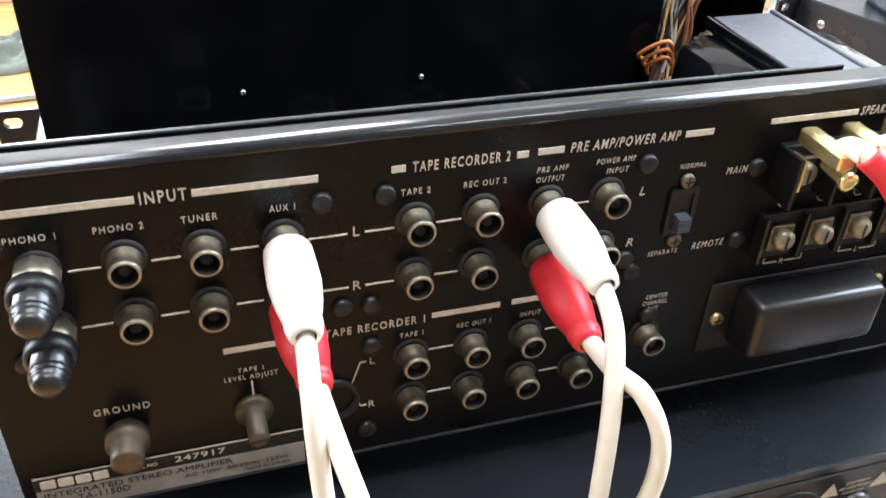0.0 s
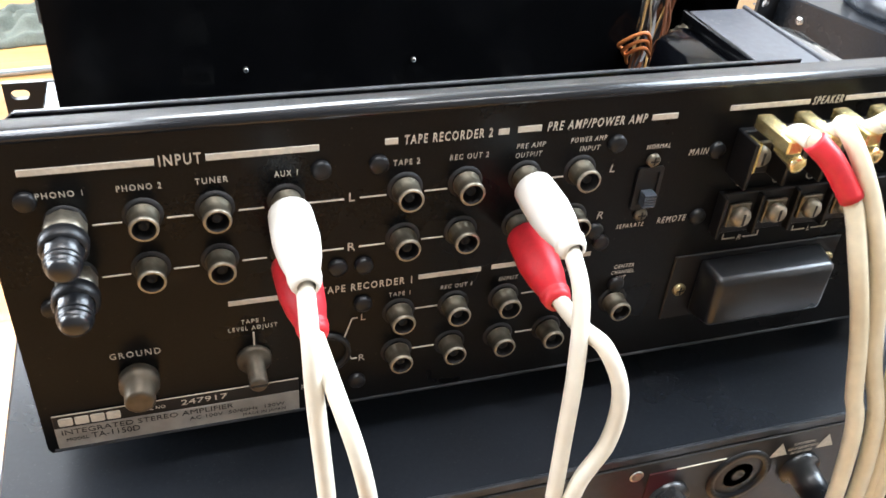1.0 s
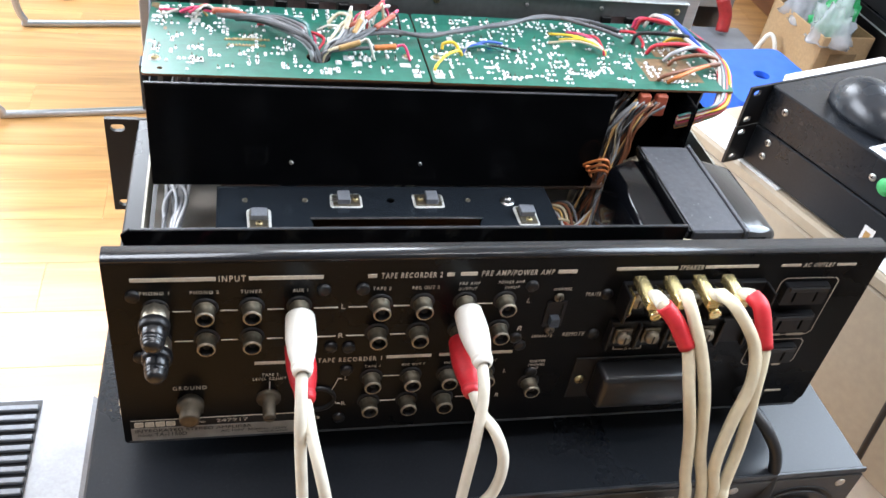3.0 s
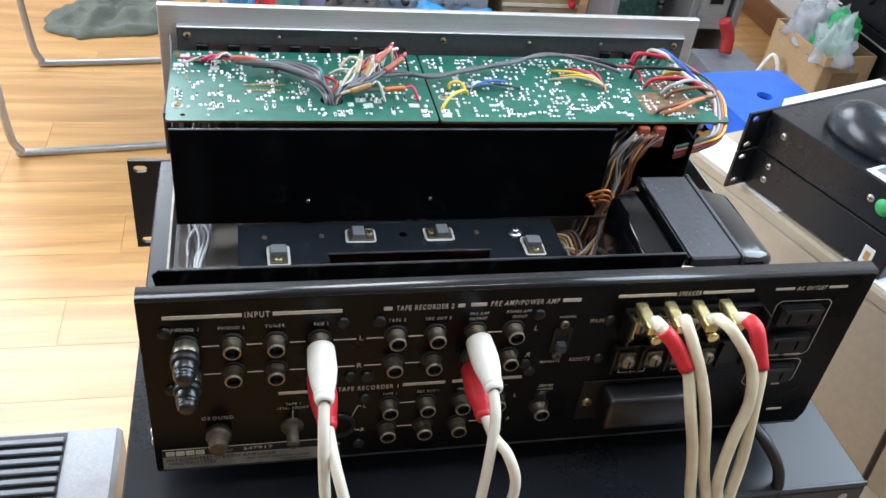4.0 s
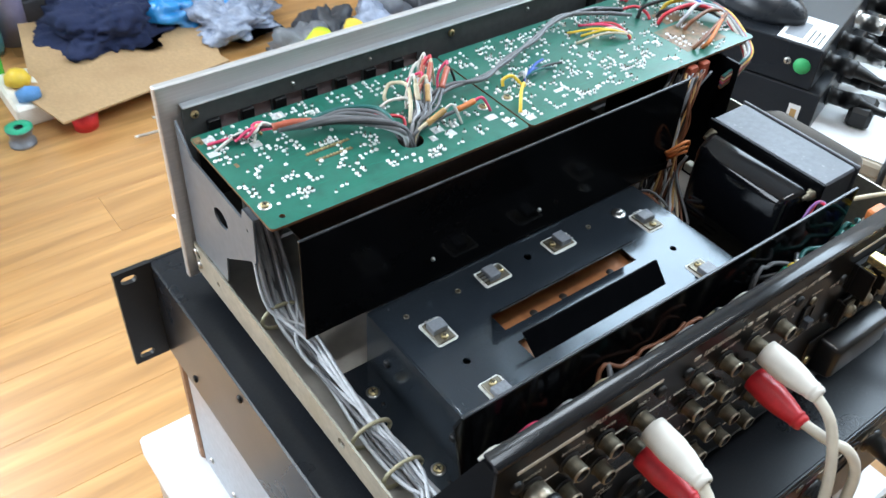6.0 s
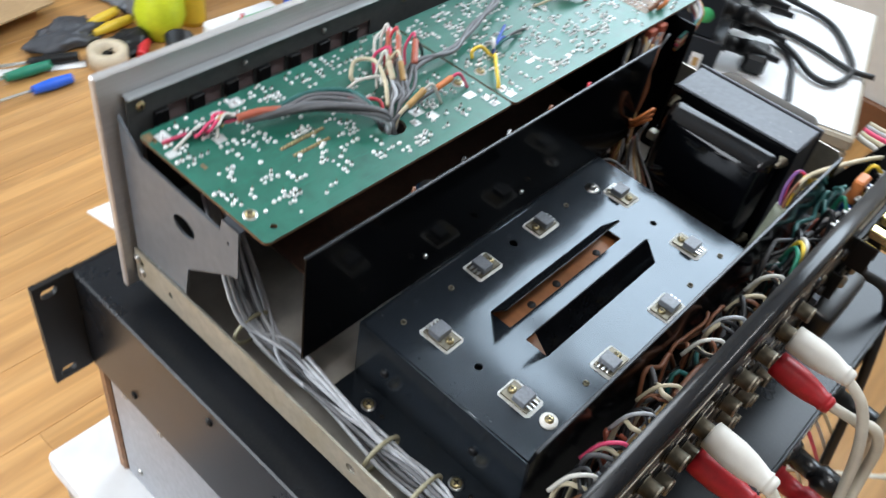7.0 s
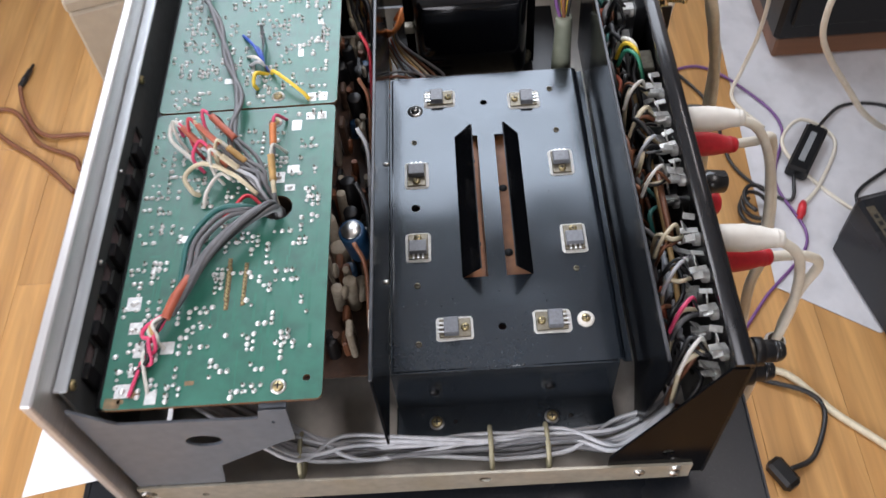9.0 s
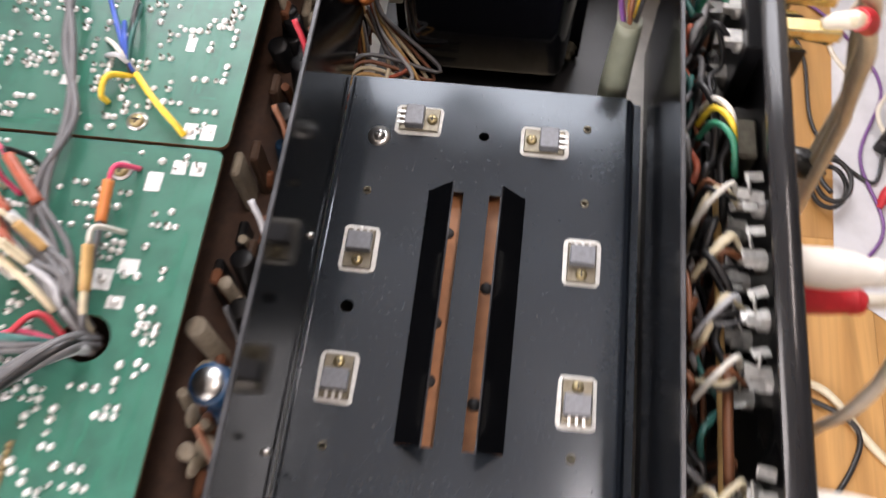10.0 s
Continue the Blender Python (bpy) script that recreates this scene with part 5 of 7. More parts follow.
part("sleeve", tube([(0.0620, 0.2405, 0.1172), (0.0520, 0.2455, 0.1168), (0.0420, 0.2495, 0.1152)], [0.0021, 0.0024, 0.0022], 5, 10), WIRES["sleeve"], amp, "red-brown heat-shrink sleeve")
for k, (c, e) in enumerate((("pink", (0.0080, 0.2625)), ("white", (0.0090, 0.2545)), ("black", (0.0190, 0.2620)), ("pink", (0.0240, 0.2600)), ("white", (0.0305, 0.2500)), ("buff", (0.0380, 0.2560)))):
    pts = [(0.0440, 0.2490, 0.1150)]
    for i, (x, y, z) in enumerate(((0.0385, 0.2535, 0.1150), (0.0340, 0.2540, 0.1142), (0.0290, 0.2545, 0.1130), (0.0235, 0.2560, 0.1115))):
        ph = k * 1.25 + i * 1.9
        if k > 3 and i > 1:
            break
        pts.append((x + 0.0016 * math.cos(ph), y + 0.0022 * math.cos(ph), z + 0.0015 * math.sin(ph)))
    wire(pts + [(e[0], e[1], 0.1085)], c, 0.0009)
wire([(0.0440, 0.2505, 0.1150), (0.0385, 0.2575, 0.1150), (0.0345, 0.2590, 0.1135), (0.0330, 0.2545, 0.1135)], "pink", 0.0010)
# screened leads that fan out, with heat-shrink sleeves
for k, (a, b, z0, z1, sl, r) in enumerate((((0.1390, 0.2430), (0.1500, 0.2540), 0.1190, 0.1225, "sleeve", 0.0017), ((0.1430, 0.2270), (0.1570, 0.2400), 0.1190, 0.1220, "sleeve", 0.0019), ((0.1260, 0.2290), (0.1380, 0.2400), 0.1175, 0.1200, "sleeve", 0.0017),
                                           ((0.1380, 0.2340), (0.1480, 0.2450), 0.1210, 0.1255, "sleeve", 0.0016), ((0.1240, 0.2240), (0.1270, 0.2310), 0.1185, 0.1250, "cream", 0.0016), ((0.1290, 0.2210), (0.1340, 0.2290), 0.1175, 0.1235, "buff", 0.0016))):
    p, q = Vector((*a, z0)), Vector((*b, z1))
    for j in range(2):
        o = (j - 0.5) * 0.0026
        wire([(hx + 0.003 + o, hy + 0.002 - o, 0.104), (hx + 0.008 + o, hy + 0.006 - o, 0.1135), ((p.x + hx) / 2 + 0.005 + o, (p.y + hy) / 2 - o, 0.1165), tuple(p + Vector((o * 0.4, -o * 0.4, 0)))], "grey" if (k + j) % 4 else "light", 0.0011, name="harness_wire")
    part("sleeve", tube([p, p.lerp(q, 0.5), q], r, 4, 9), WIRES[sl], amp)
    c1, c2 = (("white", "pink"), ("pink", "black"), ("pink", "white"), ("red", "cream"), ("white", "cream"), ("cream", "white"))[k]
    f = (q - p).normalized()
    e1 = q + Vector((rng.uniform(-0.012, -0.004), rng.uniform(0.000, 0.006), 0))
    wire([q, q + f * 0.004 + Vector((0, 0.002, 0.001)), (e1.x + 0.003, e1.y + 0.004, 0.1170), (e1.x, e1.y, 0.1085)], c1, 0.0009)
    e2 = q + Vector((rng.uniform(0.002, 0.007), rng.uniform(-0.002, 0.005), 0))
    wire([q, q + f * 0.003, (e2.x, e2.y, 0.1150), (e2.x + 0.001, e2.y, 0.1085)], c2, 0.0009)
wire([(0.1480, 0.2520, 0.1215), (0.1555, 0.2580, 0.1205), (0.1560, 0.2620, 0.1180), (0.1470, 0.2610, 0.1160), (0.1360, 0.2500, 0.1140), (0.1340, 0.2480, 0.1085)], "white", 0.0011, n=9, seg=8)
wire([(0.1120, 0.2150, 0.1120), (0.1200, 0.2260, 0.1185), (0.1280, 0.2420, 0.1190), (0.1225, 0.2510, 0.1165), (0.1160, 0.2475, 0.1120), (0.1165, 0.2450, 0.1085)], "cream", 0.0012, n=9, seg=8)
wire([(0.1200, 0.2280, 0.1150), (0.1240, 0.2340, 0.1150), (0.1150, 0.2400, 0.1130), (0.1080, 0.2420, 0.1085)], "white", 0.0010)
for e, c, nm in (((0.1500, 0.2095, 0.1150), "orange", "pink"), ((0.1270, 0.2080, 0.1165), "buff", "white")):
    p0 = Vector((hx + 0.006, hy + 0.001, 0.1120))
    wire([(hx + 0.002, hy, 0.104), p0, e], "grey" if nm == "pink" else "cream", 0.0012)
    p = Vector(e)
    d = (p - p0).normalized()
    part("sleeve", tube([p - d * 0.009, p, p + d * 0.005], 0.0018, 4, 9), WIRES[c], amp)
    wire([p + d * 0.005, p + d * 0.010 + Vector((0, -0.002, 0.001)), (e[0] + 0.014, e[1] - 0.005, 0.1085)], nm, 0.0009)
# long pair to the far end
for o in (0.0, 0.0026):
    wire([(hx + 0.004, hy + 0.004, 0.106), (0.122, 0.220 + o, 0.1140), (0.150, 0.2290 + o, 0.1150 + o * .4), (0.178, 0.2310 - o, 0.1140), (0.205, 0.2370 + o, 0.1150), (0.235, 0.2480 - o, 0.1165), (0.268, 0.2580 + o, 0.1175), (0.300, 0.2590 - o * 3, 0.1160), (0.322, 0.2520 - o * 4, 0.1130)], "grey", 0.0014, n=7, seg=8, name="harness_wire")
part("sleeve", tube([(0.300, 0.2570, 0.1155), (0.312, 0.2540, 0.1145), (0.322, 0.2510, 0.1130)], 0.0020, 4, 9), WIRES["black"], amp)
wire([(0.322, 0.2515, 0.1130), (0.333, 0.2480, 0.1140), (0.337, 0.2400, 0.1110), (0.336, 0.2360, 0.1085)], "red", 0.0011)
wire([(0.178, 0.1935, 0.1085), (0.180, 0.1960, 0.1115), (0.187, 0.2040, 0.1140), (0.197, 0.2130, 0.1125), (0.2010, 0.2160, 0.1060)], "yellow", 0.0011)
wire([(0.188, 0.2220, 0.1085), (0.189, 0.2235, 0.1120), (0.196, 0.2225, 0.1130), (0.2010, 0.2160, 0.1060)], "yellow", 0.0011)
for e, c in (((0.232, 0.2340), "blue"), ((0.222, 0.2260), "blue"), ((0.214, 0.2300), "white"), ((0.230, 0.2220), "teal"), ((0.240, 0.2245), "black"), ((0.207, 0.2280), "light")):
    wire([(0.2015, 0.2165, 0.1060), (0.203, 0.2185, 0.1110), ((0.2015 + e[0]) / 2, (0.2165 + e[1]) / 2, 0.1135), (e[0], e[1], 0.1085)], c, 0.0009)
for e, c in (((0.270, 0.2520), "yellow"), ((0.276, 0.2440), "yellow"), ((0.285, 0.2560), "pink"), ((0.298, 0.2520), "red"), ((0.287, 0.2440), "white"), ((0.266, 0.2380), "cream")):
    wire([(0.303, 0.2230, 0.1060), (0.302, 0.2250, 0.1110), ((0.303 + e[0]) / 2, (0.223 + e[1]) / 2, 0.1140), (e[0], e[1], 0.1085)], c, 0.0009)
# thick bundle over the board's end
ends = [((0.340, 0.268), "pink"), ((0.341, 0.265), "red"), ((0.350, 0.270), "white"), ((0.356, 0.268), "blue"), ((0.352, 0.262), "green"), ((0.330, 0.242), "black"), ((0.355, 0.258), "teal"), ((0.336, 0.228), "red"), ((0.343, 0.236), "black"), ((0.330, 0.190), "brown"), ((0.352, 0.240), "yellow"), ((0.345, 0.218), "light"), ((0.360, 0.250), "white"), ((0.336, 0.1875), "orange"), ((0.346, 0.212), "brown")]
for k, ((x, y), c) in enumerate(ends):
    o, w = 0.0040 * math.cos(k * 1.3), 0.0040 * math.sin(k * 1.3)
    top = 0.113 + 0.0010 * (k % 4) + 0.004 * (y > 0.24)
    wire([(x, y, 0.1085), (x + 0.005, y - 0.002, top), (0.368 + o, 0.5 * y + 0.108 + w, top + 0.002), (0.3810 + o, 0.208 + w, 0.1135 + w * 0.5), (0.3800 + o, 0.190 + w, 0.1065 + w), (0.371 + o, 0.1730, 0.1000 + w), (0.358, 0.168, 0.0960 + w), (0.340, 0.168, 0.0900 + w)], c, 0.0014, n=7, seg=8, name="bundle_wire")
part("end_plate", box(0.348, 0.3495, 0.163, 0.27, 0.002, 0.104), GLOSS, amp)
for x in (0.318, 0.330):
    part("red_film_capacitor", box(x - 0.004, x + 0.004, 0.176, 0.181, 0.089, 0.1045, 0.0008), WIRES["sleeve"], amp, "red-brown dipped capacitor")
# lower driver board with its parts, between board and screen plate
drv = part("driver_board", box(0.046, 0.300, 0.1605, 0.272, 0.040, 0.0416), material("dark_brown_board", (0.06, 0.03, 0.018), 0.5, vary=0.25), amp, "brown driver board full of parts")
CAPB = material("blue_can_sleeve", (0.015, 0.065, 0.145), 0.35, vary=0.2)
CAPT = material("tan_ceramic", (0.085, 0.048, 0.030), 0.5, vary=0.2)
CAPW = material("pale_film_part", (0.34, 0.29, 0.22), 0.5, vary=0.2)
for k in range(95):
    x, y = rng.uniform(0.052, 0.295), rng.uniform(0.1625, 0.188)
    kind = rng.random()
    h = rng.uniform(0.008, 0.030)
    if kind < 0.4:
        r = rng.uniform(0.0025, 0.0048)
        part("capacitor", lathe((x, y, 0.0416), (rng.uniform(-.2, .2), rng.uniform(-.1, .1), 1), [(0, r), (h, r), (h + 0.0006, r * 0.8), (h + 0.0002, 0)], 12), rng.choice((BLACKPL, BLACKPL, CAPB, CAPW)), drv)
    elif kind < 0.52:
        r = rng.uniform(0.0035, 0.0055)
        part("disc_capacitor", lathe((x, y, 0.0416 + h), (rng.uniform(-.6, .6), 1, rng.uniform(-.2, .2)), [(-0.0014, 0), (-0.0013, r * 0.6), (-0.0006, r), (0.0006, r), (0.0013, r * 0.6), (0.0014, 0)], 16), CAPW, drv, "cream ceramic disc")
    elif kind < 0.72:
        part("resistor", tube([(x, y, 0.0416), (x, y, 0.0416 + h * 0.6), (x + rng.uniform(-.003, .003), y, 0.0416 + h)], [0.0010, 0.0022, 0.0018], 4, 8), rng.choice((CAPT, CAPW, WIRES["brown"])), drv)
    else:
        w = rng.uniform(0.003, 0.006)
        part("film_capacitor", box(x - w, x + w, y - 0.0018, y + 0.0018, 0.0416, 0.0416 + h, 0.001), rng.choice((CAPT, CAPW, WIRES["brown"], BLACKPL)), drv)
bm = lathe((0.104, 0.1690, 0.0700), (-0.15, 0.1, 1), [(0, 0), (0, 0.0068), (0.022, 0.0068), (0.023, 0.0060), (0.0225, 0)], 20)
can = part("blue_capacitor", bm, CAPB, drv, "blue electrolytic capacitor with a silver top")
part("can_top", lathe((0.1006, 0.1714, 0.0930), (-0.15, 0.1, 1), [(0, 0), (0, 0.0052), (0.0006, 0.0050), (0.0006, 0)], 18), STEEL, can)
for k, c in enumerate(("brown", "black", "light", "brown", "red", "black", "grey")):
    x = 0.055 + 0.037 * k
    wire([(x, 0.163, 0.044), (x + rng.uniform(-.006, .006), 0.164, 0.070), (x + 0.02, 0.163, 0.095), (x + 0.03, 0.168, 0.104)], c, 0.0011)
part("white_connector", box(0.046, 0.056, 0.1588, 0.1625, 0.078, 0.090, 0.0006), WHITER, drv)
# lead bundle beside the screen plate and by the transformer
for k in range(34):
    c = ("brown", "buff", "grey", "grey", "brown", "black", "light", "black", "brown", "cream", "grey")[k % 11]
    tx, ty = 0.296 + 0.026 * rng.random(), 0.166 + 0.018 * rng.random()
    bx, by = 0.270 + 0.040 * rng.random(), 0.152 + 0.024 * rng.random()
    p = [(tx + 0.010, ty + 0.004, 0.100)]
    for i, z in enumerate((0.086, 0.066, 0.046, 0.026, 0.008)):
        q = (i + 0.5) / 5.5
        p.append((tx + (bx - tx) * q + rng.uniform(-.004, .004), ty + (by - ty) * q + rng.uniform(-.003, .003), z + rng.uniform(-.004, .004)))
    wire(p, c, rng.choice((0.0007, 0.0009, 0.0011)), n=6)
for k in range(9):
    wire([(0.300, 0.160 - 0.001 * k, 0.030 + 0.003 * k), (0.288 + rng.uniform(-.004, .006), 0.150, 0.018 + 0.003 * k), (0.272 + rng.uniform(-.006, .006), 0.146 - 0.003 * k, 0.016 + rng.uniform(0, .012)), (0.260 + 0.002 * k, 0.158, 0.014 + 0.002 * k), (0.25, 0.168, 0.02)], ("cream", "brown", "grey", "sleeve", "light", "buff", "cream", "brown", "grey")[k], 0.0010)
for k in range(3):
    wire([(0.288, 0.160, 0.050 + 0.004 * k), (0.282 - 0.003 * k, 0.152, 0.060 + 0.003 * k), (0.287, 0.146, 0.066 + 0.004 * k), (0.296, 0.152, 0.058)], "orange", 0.0011)
part("tag_terminal", box(0.290, 0.296, 0.140, 0.146, 0.050, 0.056, 0.0006), RAIL, amp, "small cream terminal block")
part("terminal_bracket", slab(rect(0.256, 0.284, 0.070, 0.150), [rect(0.262 + 0.0055 * i, 0.2645 + 0.0055 * i, 0.118, 0.132) for i in range(4)], (0, 0, 0.0022), (1, 0, 0), (0, 1, 0), (0, 0, 0.0012)), NICKEL, amp)
# pale sleeve with coloured leads beside the transformer
part("pale_sleeve", tube([(0.262, 0.0445, 0.010), (0.266, 0.0450, 0.040), (0.272, 0.0440, 0.072)], [0.0068, 0.0062, 0.0052], 6, 14), material("pale_green_sleeve", (0.22, 0.24, 0.18), 0.4, vary=0.12, grain=120), amp, "pale green cloth sleeve")
for k, c in enumerate(("yellow", "pink", "violet", "brown", "black", "yellow")):
    a = k * 1.05
    wire([(0.272 + 0.002 * math.cos(a), 0.0440 + 0.002 * math.sin(a), 0.068), (0.277 + 0.004 * math.cos(a), 0.0450 + 0.005 * math.sin(a), 0.082), (0.284, 0.0430 + 0.006 * math.sin(a), 0.090), (0.292, 0.040, 0.078 + 0.004 * math.sin(a))], c, 0.0011)
wire([(0.278, 0.0440, 0.080), (0.279, 0.0430, 0.090), (0.286, 0.0390, 0.095), (0.304, 0.0290, 0.099), (0.324, 0.0190, 0.099), (0.331, 0.0150, 0.092)], "cream", 0.0014, n=8, seg=9)
part("orange_capacitor", box(0.276, 0.288, 0.0135, 0.0195, 0.092, 0.108, 0.0012), WIRES["orange"], amp, "orange film capacitor")
# solder lugs and leads behind the sockets
LUG = material("tinned_lug", (0.60, 0.59, 0.56), 0.42, 0.4, vary=0.2, grain=400, stain=(0.40, 0.37, 0.32), stain_scale=150)
for k, x in enumerate((0.0205, 0.0415, 0.0618, 0.0828, 0.120, 0.140, 0.1605, 0.1803)):
    for z in (JL, JR):
        bm = lathe((x, 0.0015, z), (0, 1, 0), [(0, 0.0034), (0.0030, 0.0034), (0.0030, 0.0018), (0.0085, 0.0016), (0.0085, 0)], 10)
        part("socket_back", bm, LUG, amp)
        bm = box(-0.0022, 0.0022, -0.0004, 0.0004, 0, 0.0105, 0.0003, m=pose(x + 0.003, 0.0055, z + 0.001, rng.uniform(-40, -10), 0, rng.uniform(-30, 30)))
        add_box(bm, -0.0019, 0.0019, -0.0024, 0.0024, 0.0, 0.0006, 0.0002, m=pose(x - 0.003, 0.0075, z + 0.0055, rng.uniform(-20, 20), rng.uniform(-20, 20), 0))
        part("lug", bm, LUG, amp)
        bm = box(-0.0018, 0.0018, 0.0, 0.0085, -0.0003, 0.0003, 0.0002, m=pose(x + rng.uniform(-.001, .001), 0.0030, z + 0.0062, rng.uniform(-12, 12), rng.uniform(-15, 15), rng.uniform(-14, 14)))
        part("earth_tab", bm, LUG, amp)
        bm = box(-0.0016, 0.0016, 0.0, 0.0060, -0.0003, 0.0003, 0.0002, m=pose(x + 0.0075, 0.0035, z + 0.0075 + rng.uniform(-.001, .001), rng.uniform(-15, 15), rng.uniform(-20, 20), rng.uniform(-20, 20)))
        part("earth_tab", bm, LUG, amp)
    for c in rng.sample(("grey", "black", "brown", "pink" if k in (0, 5) else "black", "black", "brown", "cream"), 3):
        wire([(x + rng.uniform(-.003, .003), 0.009, JL), (x + rng.uniform(-.006, .006), 0.014 + rng.uniform(0, .004), JL + rng.uniform(0.001, 0.007)), (x + rng.uniform(-.009, .009), 0.022, JL - 0.002), (x + rng.uniform(-.012, .012), 0.021, JR - 0.02)], c, rng.choice((0.0008, 0.0012)))
    wire([(x - 0.007, 0.024, 0.088), (x - 0.002, 0.020, 0.0975), (x + 0.005, 0.013, 0.098), (x + 0.004, 0.010, 0.090)], ("white", "pink", "light", "cream", "white", "light", "cream", "white")[k], 0.0010)
part("earth_bar", tube([(0.088, 0.0135, 0.088), (0.108, 0.0140, 0.090), (0.128, 0.0130, 0.0885)], 0.0017, 6, 8), WIRES["brown"], amp)
part("earth_bar", tube([(0.050, 0.0150, 0.080), (0.088, 0.0140, 0.083), (0.190, 0.0140, 0.082)], 0.0015, 6, 8), WIRES["buff"], amp)
for k in range(34):
    x = 0.02 + 0.0082 * k
    c = ("black", "brown", "black", "grey", "black", "brown", "grey", "black")[k % 8]
    wire([(x, 0.008 + rng.uniform(0, .012), 0.020), (x + rng.uniform(-.01, .01), 0.012 + rng.uniform(0, .012), 0.050), (x + rng.uniform(-.012, .012), 0.010 + rng.uniform(0, .014), 0.074 + rng.uniform(-.008, .014)), (x + rng.uniform(-.014, .014), 0.008 + rng.uniform(0, .010), 0.060)], c, rng.choice((0.0008, 0.0012)))
for c, o in (("yellow", 0), ("white", 0.004), ("green", -0.006)):
    wire([(0.214 + o, 0.022, 0.088), (0.213 + o, 0.019, 0.100), (0.205 + o, 0.014, 0.103), (0.196 + o, 0.011, 0.094)], c, 0.0012)
part("terminal_back", box(0.238, 0.316, 0.0016, 0.008, 0.066, 0.103, 0.0006), BLACKPL, amp)
for k in range(5):
    for z in (0.0945, 0.074):
        x = 0.2465 + 0.0155 * k if k < 4 else 0.312
        bm = lathe((x, 0.008, z), (0, 1, 0), [(0, 0.0038), (0.002, 0.0038), (0.002, 0.0024), (0.005, 0.0020), (0.005, 0)], 8)
        add_box(bm, x - 0.003, x + 0.003, 0.008, 0.0145, z + 0.003, z + 0.0038, 0.0002)
        part("terminal_lug", bm, LUG, amp)
        wire([(x, 0.013, z + 0.003), (x + rng.uniform(-.004, .004), 0.019, z + 0.006), (x + 0.004, 0.022, z - 0.02)], ("black", "green", "white", "blue", "yellow")[k], 0.0012)
part("switch_body", box(0.322, 0.352, 0.002, 0.018, 0.088, 0.112, 0.001), BLACKPL, amp)
part("switch_body", box(0.200, 0.216, 0.002, 0.010, 0.072, 0.092, 0.001), NICKEL, amp)

# ---- equipment stack beside the amplifier ----
SM = Matrix.Translation((0.546, 0.497, 0)) @ Matrix.Rotation(radians(17.5), 4, "Z")   # x along the fronts, -y along the sides
zs = (-0.103, -0.30, -0.44, -0.58, FLOOR)
WBOX = material("white_carton_board", (0.70, 0.67, 0.60), 0.6, vary=0.05, grain=80, stain=(0.58, 0.53, 0.44), stain_scale=6)
for k in range(4):
    o = (0.0, 0.012, -0.006, 0.010)[k]
    if k == 0:
        bc = thing("beige_case", SM @ Vector((0.15, -0.2, zs[1])), "beige painted steel case in a stack", "case", "stack")
        part("body", box(0.0, 0.30, -0.43, 0.0, zs[1] + 0.0015, zs[0] - 0.016, 0.003, m=SM), BEIGE, bc)
        part("lid", box(-0.001, 0.301, -0.431, 0.001, zs[0] - 0.0155, zs[0], 0.003, m=SM), BEIGE, bc)
        part("foot_rail", box(0.004, 0.296, -0.426, -0.004, zs[1] + 0.0003, zs[1] + 0.0014, m=SM), BLACKPL, bc)
        continue
    solid("white_carton", box(o, 0.30 + o, -0.43, -0.002 * k, zs[k + 1] + 0.0015, zs[k], 0.003, m=SM), WBOX, "plain white carton in a stack", "carton", "stack")
solid("paper_sheet", box(0.006, 0.295, -0.425, -0.235, -0.1025, -0.1015, m=SM), PAPER, "white paper sheet on the beige case", "paper")
solid("paper_sheet", box(0.002, 0.06, -0.150, -0.004, -0.1025, -0.1018, m=SM), PAPER, "white paper sheet on the beige case", "paper")
RM = pose(0.5795, 0.4090, 0, 0, 0, 18.5)
